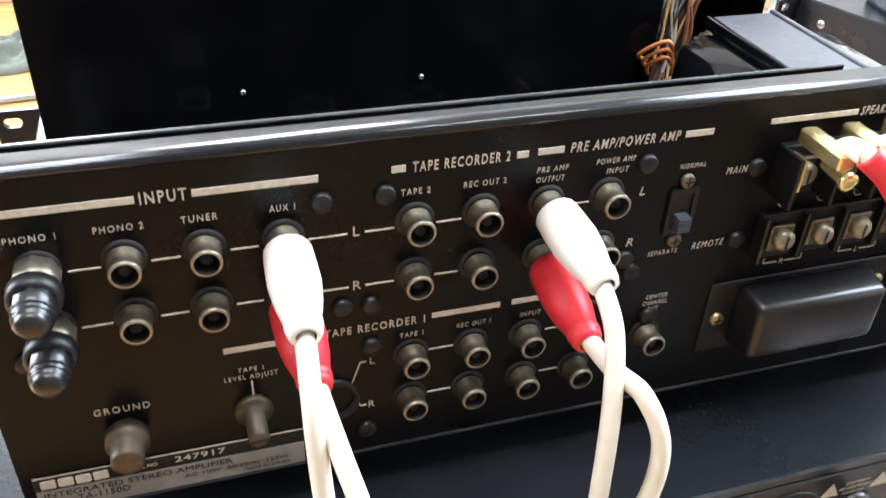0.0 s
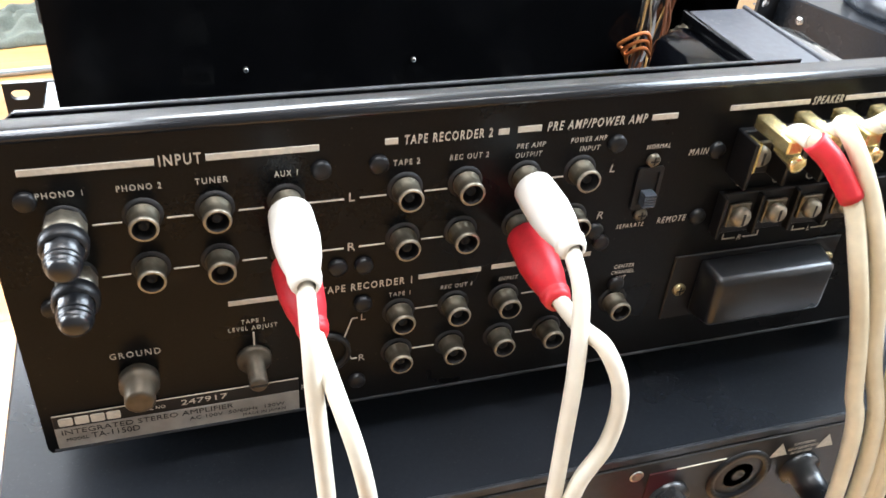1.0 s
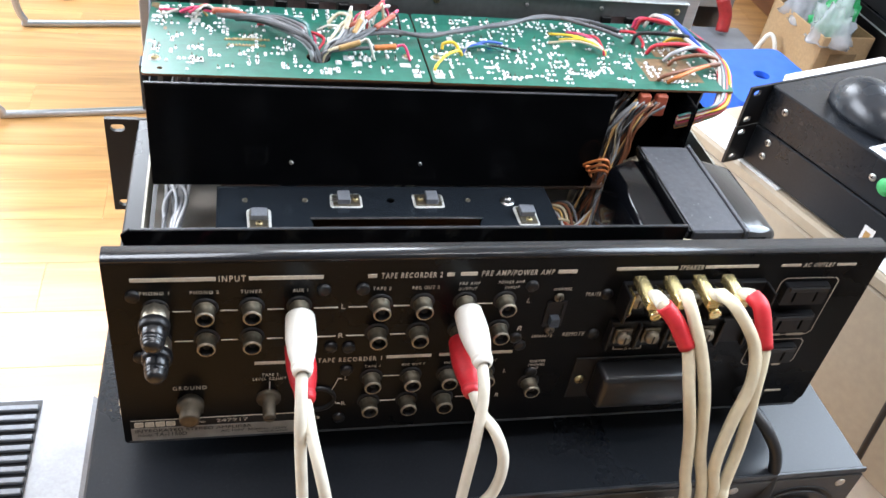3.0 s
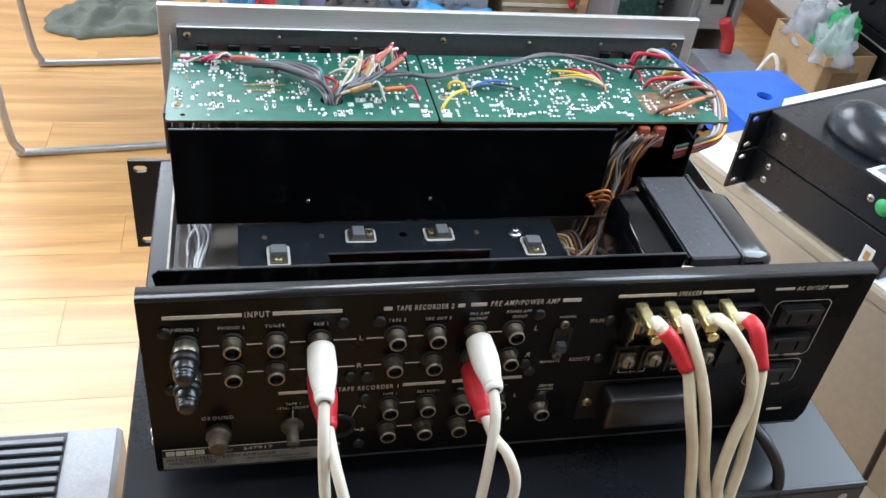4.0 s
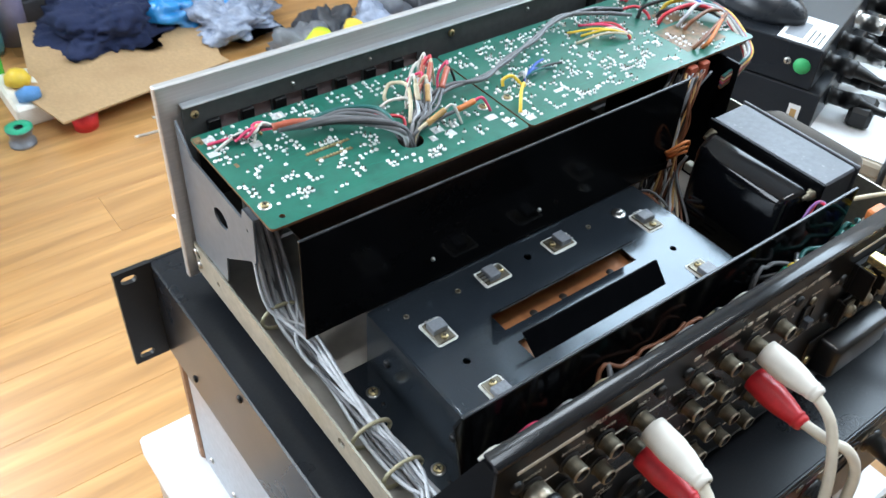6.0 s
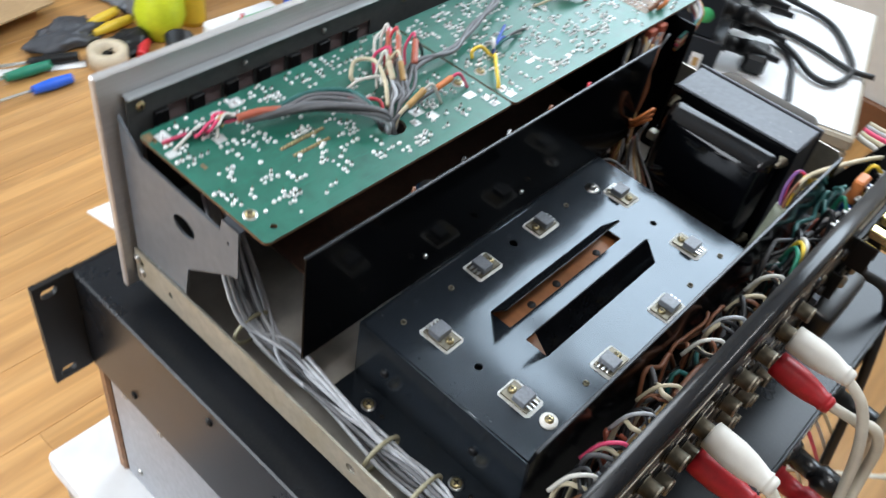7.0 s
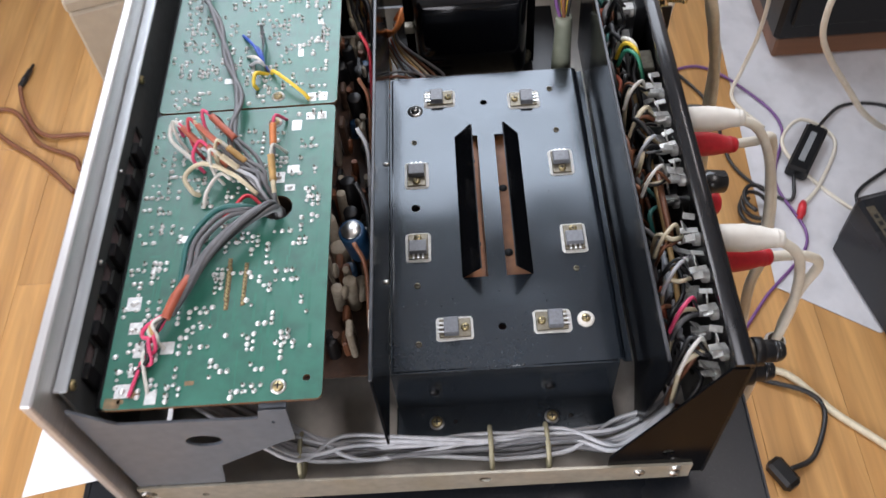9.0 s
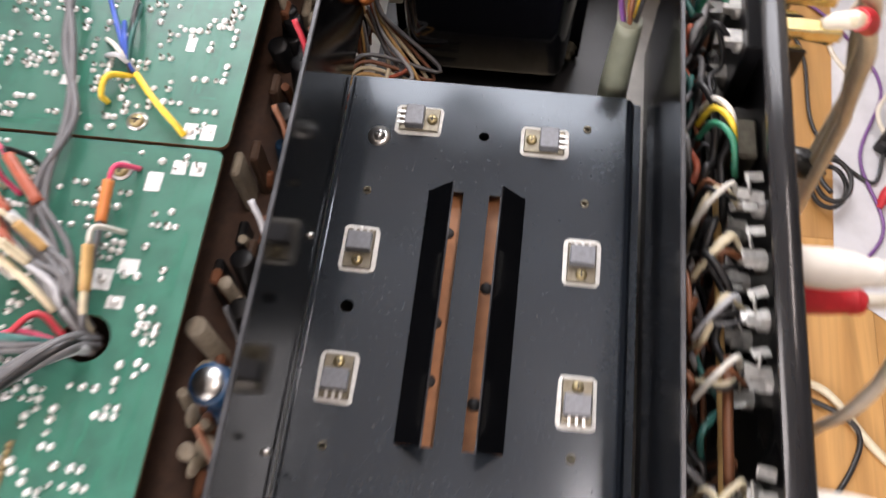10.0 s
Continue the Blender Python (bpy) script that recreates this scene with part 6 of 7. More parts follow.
for z0, z1, dp in ((-0.0555, -0.0115, 0.168), (-0.1005, -0.0570, 0.180)):
    u = thing("rack_unit", RM @ Vector((0.2, -0.1, z0)), "small black rack unit with slotted ears, stacked", "rack unit", "stacked rack units")
    part("case", box(0.0, 0.245, -dp, 0.0, z0, z1, 0.0012, m=RM), CASE, u)
    bm = slab(rect(-0.028, 0.273, z0, z1), [round_rect(x - 0.005, x + 0.005, z - 0.003, z + 0.003, 0.0028) for x in (-0.018, 0.263) for z in (z0 + 0.007, z1 - 0.007)], (0, 0, 0), (1, 0, 0), (0, 0, 1), (0, 0.003, 0))
    bmesh.ops.transform(bm, matrix=RM, verts=bm.verts[:])
    part("front_plate", bm, BLACKPL, u)
    for y, z in (((-0.026, z1 - 0.017), (-0.138, z1 - 0.020)) if z0 > -0.06 else ((-0.022, z1 - 0.010), (-0.022, z1 - 0.026))):
        bm = add_screw(bmesh.new(), (0, y, z), (-1, 0, 0), 0.0038, 0.0015)
        bmesh.ops.transform(bm, matrix=RM, verts=bm.verts[:])
        part("screw", bm, [STEEL, HOLE], u)
    if z0 > -0.06:
        bm = lathe((-0.0003, -0.153, z1 - 0.021), (-1, 0, 0), [(0, 0.0085), (0.0004, 0.0085), (0.0004, 0)], 24)
        bmesh.ops.transform(bm, matrix=RM, verts=bm.verts[:])
        part("sticker", bm, material("green_sticker", (0.05, 0.42, 0.14), 0.5, vary=0.2, grain=700), u, "round green sticker")
        part("rating_label", box(0.003, 0.066, -0.164, -0.120, z1 + 0.0002, z1 + 0.0006, m=RM), PAPER, u, "white rating label with dark print")
        for k in range(3):
            part("print_bar", box(0.007 + 0.003 * (k % 2), 0.036 + 0.002 * (k % 3), -0.160 + 0.0052 * k, -0.1585 + 0.0052 * k, z1 + 0.0006, z1 + 0.0008, m=RM), BLACKPL, u)
        part("print_block", box(0.012, 0.050, -0.143, -0.124, z1 + 0.0006, z1 + 0.0008, m=RM), TO220, u)
    else:
        part("tag", box(-0.0006, -0.0002, -0.166, -0.154, z0 + 0.006, z0 + 0.026, m=RM), PAPER, u, "small cream tag")
        part("tag_print", box(-0.0009, -0.0006, -0.163, -0.157, z0 + 0.011, z0 + 0.021, m=RM), WIRES["buff"], u)
    for k, x in enumerate((0.030, 0.085, 0.145, 0.200)):
        m = RM @ pose(x + (0.02 if z0 < -0.06 else 0.0), -dp, (z0 + z1) / 2, 0, 0, rng.uniform(-6, 6))
        bm = lathe((0, 0, 0), (0, -1, 0), [(0, 0.0105), (0.003, 0.0105), (0.003, 0.0085), (0.018, 0.0085), (0.018, 0.0092), (0.030, 0.0092), (0.032, 0.0070)], 16)
        bmesh.ops.transform(bm, matrix=m, verts=bm.verts[:])
        plug = part("rear_connector", bm, STEEL if k == 2 else BLACKPL, u)
        bm = lathe((0, -0.031, 0), (0, -1, -0.15), [(0, 0.0072), (0.012, 0.0055), (0.022, 0.0036), (0.030, 0.0034), (0.030, 0)], 12)
        bmesh.ops.transform(bm, matrix=m, verts=bm.verts[:])
        part("boot", bm, BLACKPL, plug)
solid("white_carton", box(0.112, 0.286, 0.050, 0.069, -0.1025, -0.052, 0.002, m=RM), PAPER, "slim white carton standing before the rack units", "carton")
solid("cream_flex", tube([(0.862, 0.535, -0.020), (0.862, 0.556, -0.006), (0.842, 0.560, 0.006), (0.838, 0.575, 0.030), (0.870, 0.60, 0.055), (0.93, 0.60, 0.050), (0.985, 0.545, -0.019)], 0.0052, 8, 8), CORD, "cream flex arching over a white carton", "cable")
# black socket strip and a white carton past the end of the rack units
ss = thing("socket_strip", RM @ Vector((0.27, -0.07, -0.103)), "black socket strip with a steel plug beside rack units", "socket strip")
part("body", box(0.276, 0.304, -0.17, 0.050, -0.1010, -0.024, 0.004, m=RM, seg=2), BLACKPL, ss)
part("red_line", box(0.2745, 0.2758, -0.15, -0.06, -0.040, -0.037, m=RM), REDR, ss)
for y in (-0.12, -0.02):
    bm = lathe((0.290, y, -0.024), (0, 0, 1), [(0, 0), (0, 0.010), (0.010, 0.010), (0.012, 0.008), (0.016, 0.008), (0.016, 0)], 16)
    bmesh.ops.transform(bm, matrix=RM, verts=bm.verts[:])
    part("plug", bm, STEEL if y < -0.1 else BLACKPL, ss)
solid("white_carton", box(0.328, 0.53, -0.20, 0.065, FLOOR, -0.026, 0.004, m=RM), WBOX, "tall white carton past the end of rack units", "carton", "stack")
# mouse
mm = RM @ pose(0.049, -0.084, -0.0115, 0, 0, -94)
mouse = thing("computer_mouse", mm.translation, "dark grey glossy computer mouse lying on a rack unit", "mouse")
bm = bmesh.new()
bmesh.ops.create_uvsphere(bm, u_segments=28, v_segments=16, radius=1.0)
for v in bm.verts:
    x, y, z = v.co
    z = max(z, -0.15)
    h = 0.031 * (1 - 0.30 * max(0, x) + 0.10 * max(0, -x) * (1 + x) * 4)
    v.co = Vector((x * 0.052, y * 0.029 * (1 - 0.12 * x * x), z * h + 0.0045))
bmesh.ops.transform(bm, matrix=mm, verts=bm.verts[:])
part("shell", bm, material("glossy_grey_plastic", (0.022, 0.025, 0.030), 0.26, vary=0.15, grain=120), mouse, smooth=True)
bm = lathe((0.029, -0.003, 0.0195), (0, 1, 0), [(0, 0), (0, 0.008), (0.006, 0.008), (0.006, 0)], 18)
bmesh.ops.transform(bm, matrix=mm, verts=bm.verts[:])
part("wheel", bm, BLACKPL, mouse)
for pts in ([(0.680, 0.268, -0.035), (0.716, 0.255, -0.060), (0.770, 0.236, -0.092), (0.752, 0.199, -0.098), (0.707, 0.177, -0.098), (0.664, 0.160, -0.098), (0.640, 0.150, -0.13), (0.645, 0.13, -0.4), (0.66, 0.10, -0.712)],
            [(0.745, 0.285, -0.075), (0.775, 0.258, -0.092), (0.801, 0.234, -0.097), (0.800, 0.192, -0.097), (0.791, 0.147, -0.097), (0.80, 0.120, -0.097)],
            [(0.83, 0.31, -0.075), (0.874, 0.256, -0.094), (0.872, 0.207, -0.097), (0.838, 0.171, -0.097), (0.793, 0.143, -0.097), (0.747, 0.145, -0.097), (0.739, 0.168, -0.096), (0.757, 0.199, -0.093), (0.765, 0.225, -0.09)]):
    solid("black_lead", tube(pts, 0.0034, 8, 8), WIRES["black"], "black cable lying over white paper", "cable", "leads on the stack")
solid("power_plug", box(-0.02, 0.02, -0.012, 0.012, 0, 0.022, 0.004, m=pose(0.705, 0.222, -0.1008, 0, 0, 20)), BLACKPL, "black plug lying on white paper", "plug")
for k, c in enumerate(("white", "cream", "pink", "light", "cream")):
    solid("loose_lead", tube([(0.70 + 0.008 * k, 0.09, -0.110), (0.70 + 0.012 * k, 0.055 - 0.01 * k, -0.13), (0.69 + 0.01 * k, 0.04, -0.25), (0.72 + 0.02 * k, 0.0, -0.5), (0.8 + 0.03 * k, -0.08, -0.712)], 0.003, 6, 7), WIRES[c], "loose cable hanging down beside the stack", "cable", "hanging leads")

# paper under the amplifier's front
bm = slab([(0.013, 0.368), (0.30, 0.350), (0.30, 0.28), (0.03, 0.275)], [], (0, 0, -0.0175), (1, 0, 0), (0, 1, 0), (0, 0, 0.0006))
solid("paper_sheet", bm, PAPER, "white paper sheet between amplifier and rack unit", "paper")
# louvred heater on the floor
ht = thing("louvred_cabinet", (-0.25, 0.3, FLOOR), "grey steel cabinet with a black louvred top", "cabinet")
part("body", box(-0.42, -0.105, 0.10, 0.435, FLOOR, -0.455, 0.006), material("grey_cabinet_paint", (0.34, 0.345, 0.36), 0.3, vary=0.1), ht)
part("recess", box(-0.415, -0.165, 0.11, 0.425, -0.4548, -0.4535), BLACKPL, ht)
for k in range(22):
    y = 0.115 + 0.014 * k
    part("louvre", box(-0.413, -0.167, y, y + 0.007, -0.4536, -0.449, 0.0008), TO220, ht)

# ---- things on the floor behind ----
def lump(name, at, size, mt, label, cat, seed, rough=0.35, n=5):
    """A crumpled soft heap."""
    bm = bmesh.new()
    bmesh.ops.create_icosphere(bm, subdivisions=n, radius=1.0)
    for v in bm.verts:
        c = v.co.copy()
        f = 1 + rough * noise.noise(c * 1.7 + Vector((seed, 0, 0))) + rough * 0.6 * abs(noise.noise(c * 4 + Vector((0, seed, 0)))) + rough * 0.30 * (1 - 2 * abs(noise.noise(c * 7 + Vector((seed, seed, 0))))) + rough * 0.10 * noise.noise(c * 18)
        c = c * f
        c.z = max(c.z, -0.05)
        v.co = Vector((c.x * size[0], c.y * size[1], c.z * size[2])) + Vector(at)
    return solid(name, bm, mt, label, cat, smooth=True)


chair = thing("folding_stool", (-0.23, 1.8, FLOOR), "grey steel tube stool with a bright cyan seat", "stool")
for pts in ([(-0.445, 1.42, -0.30), (-0.446, 1.435, -0.62), (-0.432, 1.447, -0.700), (-0.396, 1.454, -0.711), (-0.03, 1.497, -0.711), (0.008, 1.502, -0.700), (0.022, 1.508, -0.62), (0.0, 1.58, -0.30)],
            [(-0.50, 1.90, -0.30), (-0.475, 1.88, -0.62), (-0.457, 1.878, -0.700), (-0.422, 1.88, -0.711), (-0.10, 1.915, -0.711), (-0.065, 1.92, -0.700), (-0.055, 1.925, -0.62), (-0.045, 1.95, -0.30)],
            [(-0.47, 1.41, -0.30), (-0.28, 1.46, -0.30), (0.0, 1.58, -0.30), (-0.03, 1.80, -0.30), (-0.045, 1.95, -0.30)]):
    part("tube", tube(pts, 0.0085, 8, 10), TUBE, chair)
bm = slab(round_rect(-0.49, -0.035, 1.43, 1.95, 0.03), [], (0, 0, -0.290), (1, 0, 0), (0, 1, 0), (0, 0, 0.022))
part("seat", bm, material("cyan_vinyl", (0.02, 0.42, 0.62), 0.45, vary=0.06), chair, "cyan vinyl seat")
def cloth(name, at, rx, ry, turn, h, mt, label, cat, seed, rings=26, seg=90):
    """A thin cloth lying in folds, with an uneven hem and its edge turned to the floor."""
    bm = bmesh.new()
    rows = []
    for top in (1, 0):
        for i in range(1, rings + 1) if top else (rings,):
            row, f = [], i / rings
            for j in range(seg):
                q = 2 * math.pi * j / seg
                out = 1 + 0.20 * math.cos(2 * q) + 0.30 * noise.noise(Vector((1.5 * math.cos(q), 1.5 * math.sin(q), seed))) + 0.12 * noise.noise(Vector((5 * math.cos(q), 5 * math.sin(q), seed)))
                p = Vector((rx * f * out * math.cos(q), ry * f * out * math.sin(q), 0))
                fold = 1 - 2 * abs(noise.noise(Vector((p.x * 12, p.y * 20, seed + 3)))) + 0.4 * noise.noise(p * 30 + Vector((0, 0, seed)))
                p.z = (0.006 + h * max(0.0, 0.35 + 0.65 * fold) * (1 - f ** 5)) if top else 0.0
                row.append(bm.verts.new(p))
            rows.append(row)
    mid = bm.verts.new((0, 0, 0.006 + h * 0.5))
    for j in range(seg):
        bm.faces.new((mid, rows[0][j], rows[0][(j + 1) % seg]))
        for a, b in zip(rows, rows[1:]):
            bm.faces.new((a[j], b[j], b[(j + 1) % seg], a[(j + 1) % seg]))
    bmesh.ops.transform(bm, matrix=pose(at[0], at[1], at[2], 0, 0, turn), verts=bm.verts[:])
    return solid(name, bm, mt, label, cat, smooth=True)


cloth("grey_rag", (-0.30, 2.17, FLOOR + 0.002), 0.175, 0.125, 20, 0.045, material("grey_green_cloth", (0.13, 0.14, 0.115), 0.85, vary=0.15, grain=220), "crumpled grey-green rag lying flat on the floor", "rag", 3.1)
CYANBAG = material("blue_plastic_film", (0.03, 0.26, 0.62), 0.25, vary=0.25, grain=30, stain=(0.3, 0.5, 0.7), stain_scale=14, coat=0.4)
lump("blue_plastic_bag", (0.090, 2.18, FLOOR + 0.01), (0.10, 0.10, 0.175), CYANBAG, "knotted blue plastic bag", "plastic bag", 1.3, 0.5)
lump("blue_plastic_bag", (0.63, 1.96, FLOOR + 0.03), (0.155, 0.12, 0.085), CYANBAG, "crumpled bright blue plastic bag", "plastic bag", 5.2, 0.6)
lump("clear_plastic_bag", (0.70, 1.82, FLOOR + 0.03), (0.10, 0.08, 0.05), material("hazy_plastic_film", (0.30, 0.34, 0.44), 0.25, vary=0.3, grain=40), "crumpled hazy plastic bag", "plastic bag", 9.4, 0.7)
lump("navy_cloth", (0.415, 1.91, FLOOR + 0.05), (0.135, 0.11, 0.070), material("navy_cloth", (0.012, 0.02, 0.065), 0.9, vary=0.2, grain=220), "crumpled navy cloth on cardboard", "cloth", 2.2, 0.5)
# bottles
sp = thing("spray_bottle", (0.112, 1.87, FLOOR), "bright green spray bottle with a red and white trigger", "spray bottle")
part("body", lathe((0.112, 1.87, FLOOR), (0, 0, 1), [(0, 0), (0, 0.040), (0.01, 0.046), (0.06, 0.048), (0.11, 0.043), (0.15, 0.030), (0.17, 0.016), (0.185, 0.015)], 24), material("green_liquid_plastic", (0.08, 0.55, 0.06), 0.25, vary=0.1, grain=40), sp)
part("collar", lathe((0.112, 1.87, FLOOR + 0.183), (0, 0, 1), [(0, 0.019), (0.02, 0.018), (0.028, 0.012), (0.05, 0.012)], 16), REDR, sp)
part("head", box(0.077, 0.137, 1.86, 1.88, FLOOR + 0.222, FLOOR + 0.255, 0.006), WHITER, sp)
part("trigger", box(0.078, 0.090, 1.865, 1.875, FLOOR + 0.175, FLOOR + 0.225, 0.003), REDR, sp)


def bottle(x, y, r, h, body, cap, label, capn="cap"):
    b = thing("bottle", (x, y, FLOOR), label, "bottle")
    part("body", lathe((x, y, FLOOR), (0, 0, 1), [(0, 0), (0, r * 0.95), (h * 0.05, r), (h * 0.62, r), (h * 0.78, r * 0.5), (h * 0.86, r * 0.42)], 22), body, b)
    part(capn, lathe((x, y, FLOOR + h * 0.85), (0, 0, 1), [(0, r * 0.52), (h * 0.13, r * 0.5), (h * 0.15, 0)], 18), cap, b)


bottle(0.165, 2.03, 0.038, 0.30, material("teal_clear_plastic", (0.10, 0.24, 0.24), 0.15, vary=0.2, grain=30, coat=0.5), WIRES["yellow"], "teal clear bottle with a yellow cap")
bottle(0.02, 1.93, 0.036, 0.11, material("red_liquid", (0.30, 0.03, 0.015), 0.2, vary=0.2), WHITER, "small jar of red liquid with a white lid")
cn = thing("spray_can", (0.235, 2.06, FLOOR), "tall spray can, black over lavender, with a brown cap", "spray can")
part("body", lathe((0.235, 2.06, FLOOR), (0, 0, 1), [(0, 0), (0, 0.038), (0.16, 0.038)], 20), material("lavender_label", (0.34, 0.31, 0.48), 0.4), cn)
part("band", lathe((0.235, 2.06, FLOOR + 0.16), (0, 0, 1), [(0, 0.038), (0.09, 0.038), (0.10, 0.033)], 20), BLACKPL, cn)
part("cap", lathe((0.235, 2.06, FLOOR + 0.26), (0, 0, 1), [(0, 0.033), (0.05, 0.030), (0.05, 0)], 20), WIRES["buff"], cn)
# flattened cardboard
for k, (c, rz, tilt) in enumerate((((0.375, 1.83, FLOOR + 0.045), -12, 5), ((0.335, 1.68, FLOOR + 0.043), 12, -2))):
    bm = slab(rect(-0.17, 0.26, -0.10, 0.14), [rect(-0.05, -0.01, 0.02, 0.05)] if k == 0 else [], (0, 0, 0), (1, 0, 0), (0, 1, 0), (0, 0, 0.004))
    bmesh.ops.transform(bm, matrix=pose(*c, tilt, 3, rz), verts=bm.verts[:])
    solid("cardboard_sheet", bm, CARDB, "flattened brown cardboard box on the floor", "cardboard")
solid("red_cup", lathe((0.245, 1.60, FLOOR), (0, 0, 1), [(0, 0), (0, 0.026), (0.045, 0.031), (0.045, 0.028), (0.006, 0.024), (0.006, 0)], 24), REDR, "small red plastic cup on the floor", "cup")
tr = thing("parts_tray", (0.17, 1.73, FLOOR), "white tray with yellow and blue small parts", "tray")
part("tray", box(0.125, 0.205, 1.66, 1.83, FLOOR, FLOOR + 0.05, 0.006), WHITER, tr)
part("yellow_part", lathe((0.160, 1.76, FLOOR + 0.05), (0.3, 0.2, 1), [(0, 0), (0, 0.026), (0.02, 0.028), (0.035, 0.015), (0.035, 0)], 14), WIRES["yellow"], tr)
part("blue_part", lathe((0.165, 1.69, FLOOR + 0.05), (0, 0.3, 1), [(0, 0), (0, 0.025), (0.02, 0.026), (0.03, 0)], 14), material("light_blue_part", (0.10, 0.28, 0.60), 0.4), tr)
ro = thing("solder_reel", (0.113, 1.61, FLOOR), "solder reel with a green and white label", "reel")
part("spool", lathe((0.113, 1.61, FLOOR), (0, 0, 1), [(0, 0), (0, 0.028), (0.006, 0.028), (0.007, 0.023), (0.034, 0.023), (0.035, 0.028), (0.04, 0.028)], 20), TO220, ro)
part("label", lathe((0.113, 1.61, FLOOR + 0.039), (0, 0, 1), [(0, 0.028), (0.002, 0.028), (0.002, 0.010)], 20), material("green_reel_label", (0.03, 0.40, 0.22), 0.4), ro)
part("core", lathe((0.113, 1.61, FLOOR + 0.036), (0, 0, 1), [(0, 0.010), (0.003, 0.010), (0.003, 0)], 14), BLACKPL, ro)
# receiver on a plinth case
rc = thing("silver_receiver", (0.51, 2.25, -0.662), "dusty silver-fronted receiver with a row of knobs", "receiver")
part("body", box(0.255, 0.765, 2.14, 2.42, -0.660, -0.500, 0.003), material("dusty_grey_lid", (0.20, 0.19, 0.175), 0.6, vary=0.2, grain=60, stain=(0.34, 0.32, 0.29), stain_scale=10), rc)
part("fascia", box(0.255, 0.765, 2.132, 2.1398, -0.655, -0.582, 0.002), ALU, rc, "silver fascia")
part("dial_glass", box(0.265, 0.755, 2.134, 2.1398, -0.578, -0.510, 0.002), BLACKPL, rc)
for k in range(12):
    r = 0.013 if k in (1, 5, 6) else 0.006
    part("knob", lathe((0.285 + 0.038 * k, 2.132, -0.620), (0, -1, 0), [(0, r), (0.014, r * 0.9), (0.014, 0)], 14), TO220 if k % 3 else NICKEL, rc)
solid("equipment_case", box(0.24, 0.78, 2.13, 2.45, FLOOR, -0.6615, 0.003), LAMIN, "dark grey equipment case under a receiver", "case")
lump("clear_plastic_bag", (0.50, 2.24, -0.497), (0.15, 0.09, 0.06), bpy.data.materials["hazy_plastic_film"], "crumpled clear plastic bag on a receiver", "plastic bag", 4.4, 0.7)
bx = thing("loudspeaker_box", (0.93, 2.2, FLOOR), "tan wooden box with a knob and red terminals", "box")
part("body", box(0.81, 1.05, 2.12, 2.40, FLOOR, -0.470, 0.004), material("tan_dull_wood", (0.30, 0.22, 0.13), 0.55, vary=0.15, grain=30, stretch=(0.2, 1, 1)), bx)
part("shelf_edge", box(0.805, 1.055, 2.115, 2.1195, -0.620, -0.610), material("pale_edge", (0.55, 0.50, 0.42), 0.5), bx)
part("knob", lathe((0.91, 2.119, -0.650), (0, -1, 0), [(0, 0.020), (0.02, 0.018), (0.02, 0)], 18), NICKEL, bx)
for k in range(4):
    part("terminal", lathe((1.02, 2.119, -0.54 - 0.022 * k), (0, -1, 0), [(0, 0.010), (0.02, 0.010), (0.02, 0)], 12), REDR, bx)
pc = thing("computer_case", (1.25, 2.0, FLOOR), "open grey computer case with a dark green circuit board", "computer case")
part("back_wall", box(1.07, 1.46, 2.10, 2.11, FLOOR, -0.33, 0.002), TO220, pc)
part("motherboard", box(1.12, 1.30, 2.07, 2.075, FLOOR + 0.05, -0.34), material("dark_green_board", (0.015, 0.06, 0.05), 0.4, vary=0.5, grain=90, stain=(0.12, 0.16, 0.15), stain_scale=60), pc)
for x in (1.07, 1.315, 1.455):
    part("frame_rail", box(x, x + 0.022, 1.93, 2.10, FLOOR, -0.33, 0.003), TUBE, pc)
part("drive_bay", box(1.345, 1.44, 1.94, 2.08, FLOOR + 0.12, -0.36, 0.003), LIPGREY, pc)
part("bay_slot", box(1.375, 1.415, 1.936, 1.9405, FLOOR + 0.2, -0.42), BLACKPL, pc)
for k in range(14):
    x, z = rng.uniform(1.13, 1.28), rng.uniform(FLOOR + 0.07, -0.37)
    part("chip", box(x, x + rng.uniform(.008, .03), 2.058, 2.0698, z, z + rng.uniform(.006, .03), 0.001), rng.choice((BLACKPL, TO220, NICKEL)), pc)
# tools box, carton and red thing
tc = thing("grey_power_supply", (1.36, 1.72, FLOOR), "grey steel box with vents and a white lead", "power supply")
part("body", box(1.28, 1.44, 1.63, 1.81, -0.695, -0.60, 0.003), TO220, tc)
part("support", box(1.27, 1.45, 1.62, 1.82, FLOOR, -0.696, 0.003), BLACKPL, tc)
part("lead", tube([(1.40, 1.65, -0.60), (1.42, 1.63, -0.53), (1.44, 1.61, -0.58), (1.43, 1.60, -0.70)], 0.006, 8, 8), WHITER, tc)
part("red_handle", tube([(1.36, 1.76, -0.588), (1.36, 1.77, -0.545), (1.34, 1.78, -0.50)], 0.018, 6, 10), material("dark_red_plastic", (0.33, 0.02, 0.02), 0.45, vary=0.2, grain=90), tc)
cart = thing("cardboard_carton", (1.539, 1.608, FLOOR), "open brown cardboard carton full of plastic bags", "carton")
CM = pose(1.539, 1.608, 0, 0, 0, 4)
for a in ((-0.076, 0.076, -0.117, -0.113), (-0.076, 0.076, 0.113, 0.117), (-0.076, -0.072, -0.112, 0.112), (0.072, 0.076, -0.112, 0.112)):
    part("side", box(*a, FLOOR, -0.465, 0.001, m=CM), CARDB, cart)
part("print_block", box(-0.04, 0.04, -0.1182, -0.1172, -0.56, -0.51, m=CM), material("faded_print", (0.25, 0.16, 0.08), 0.8), cart)
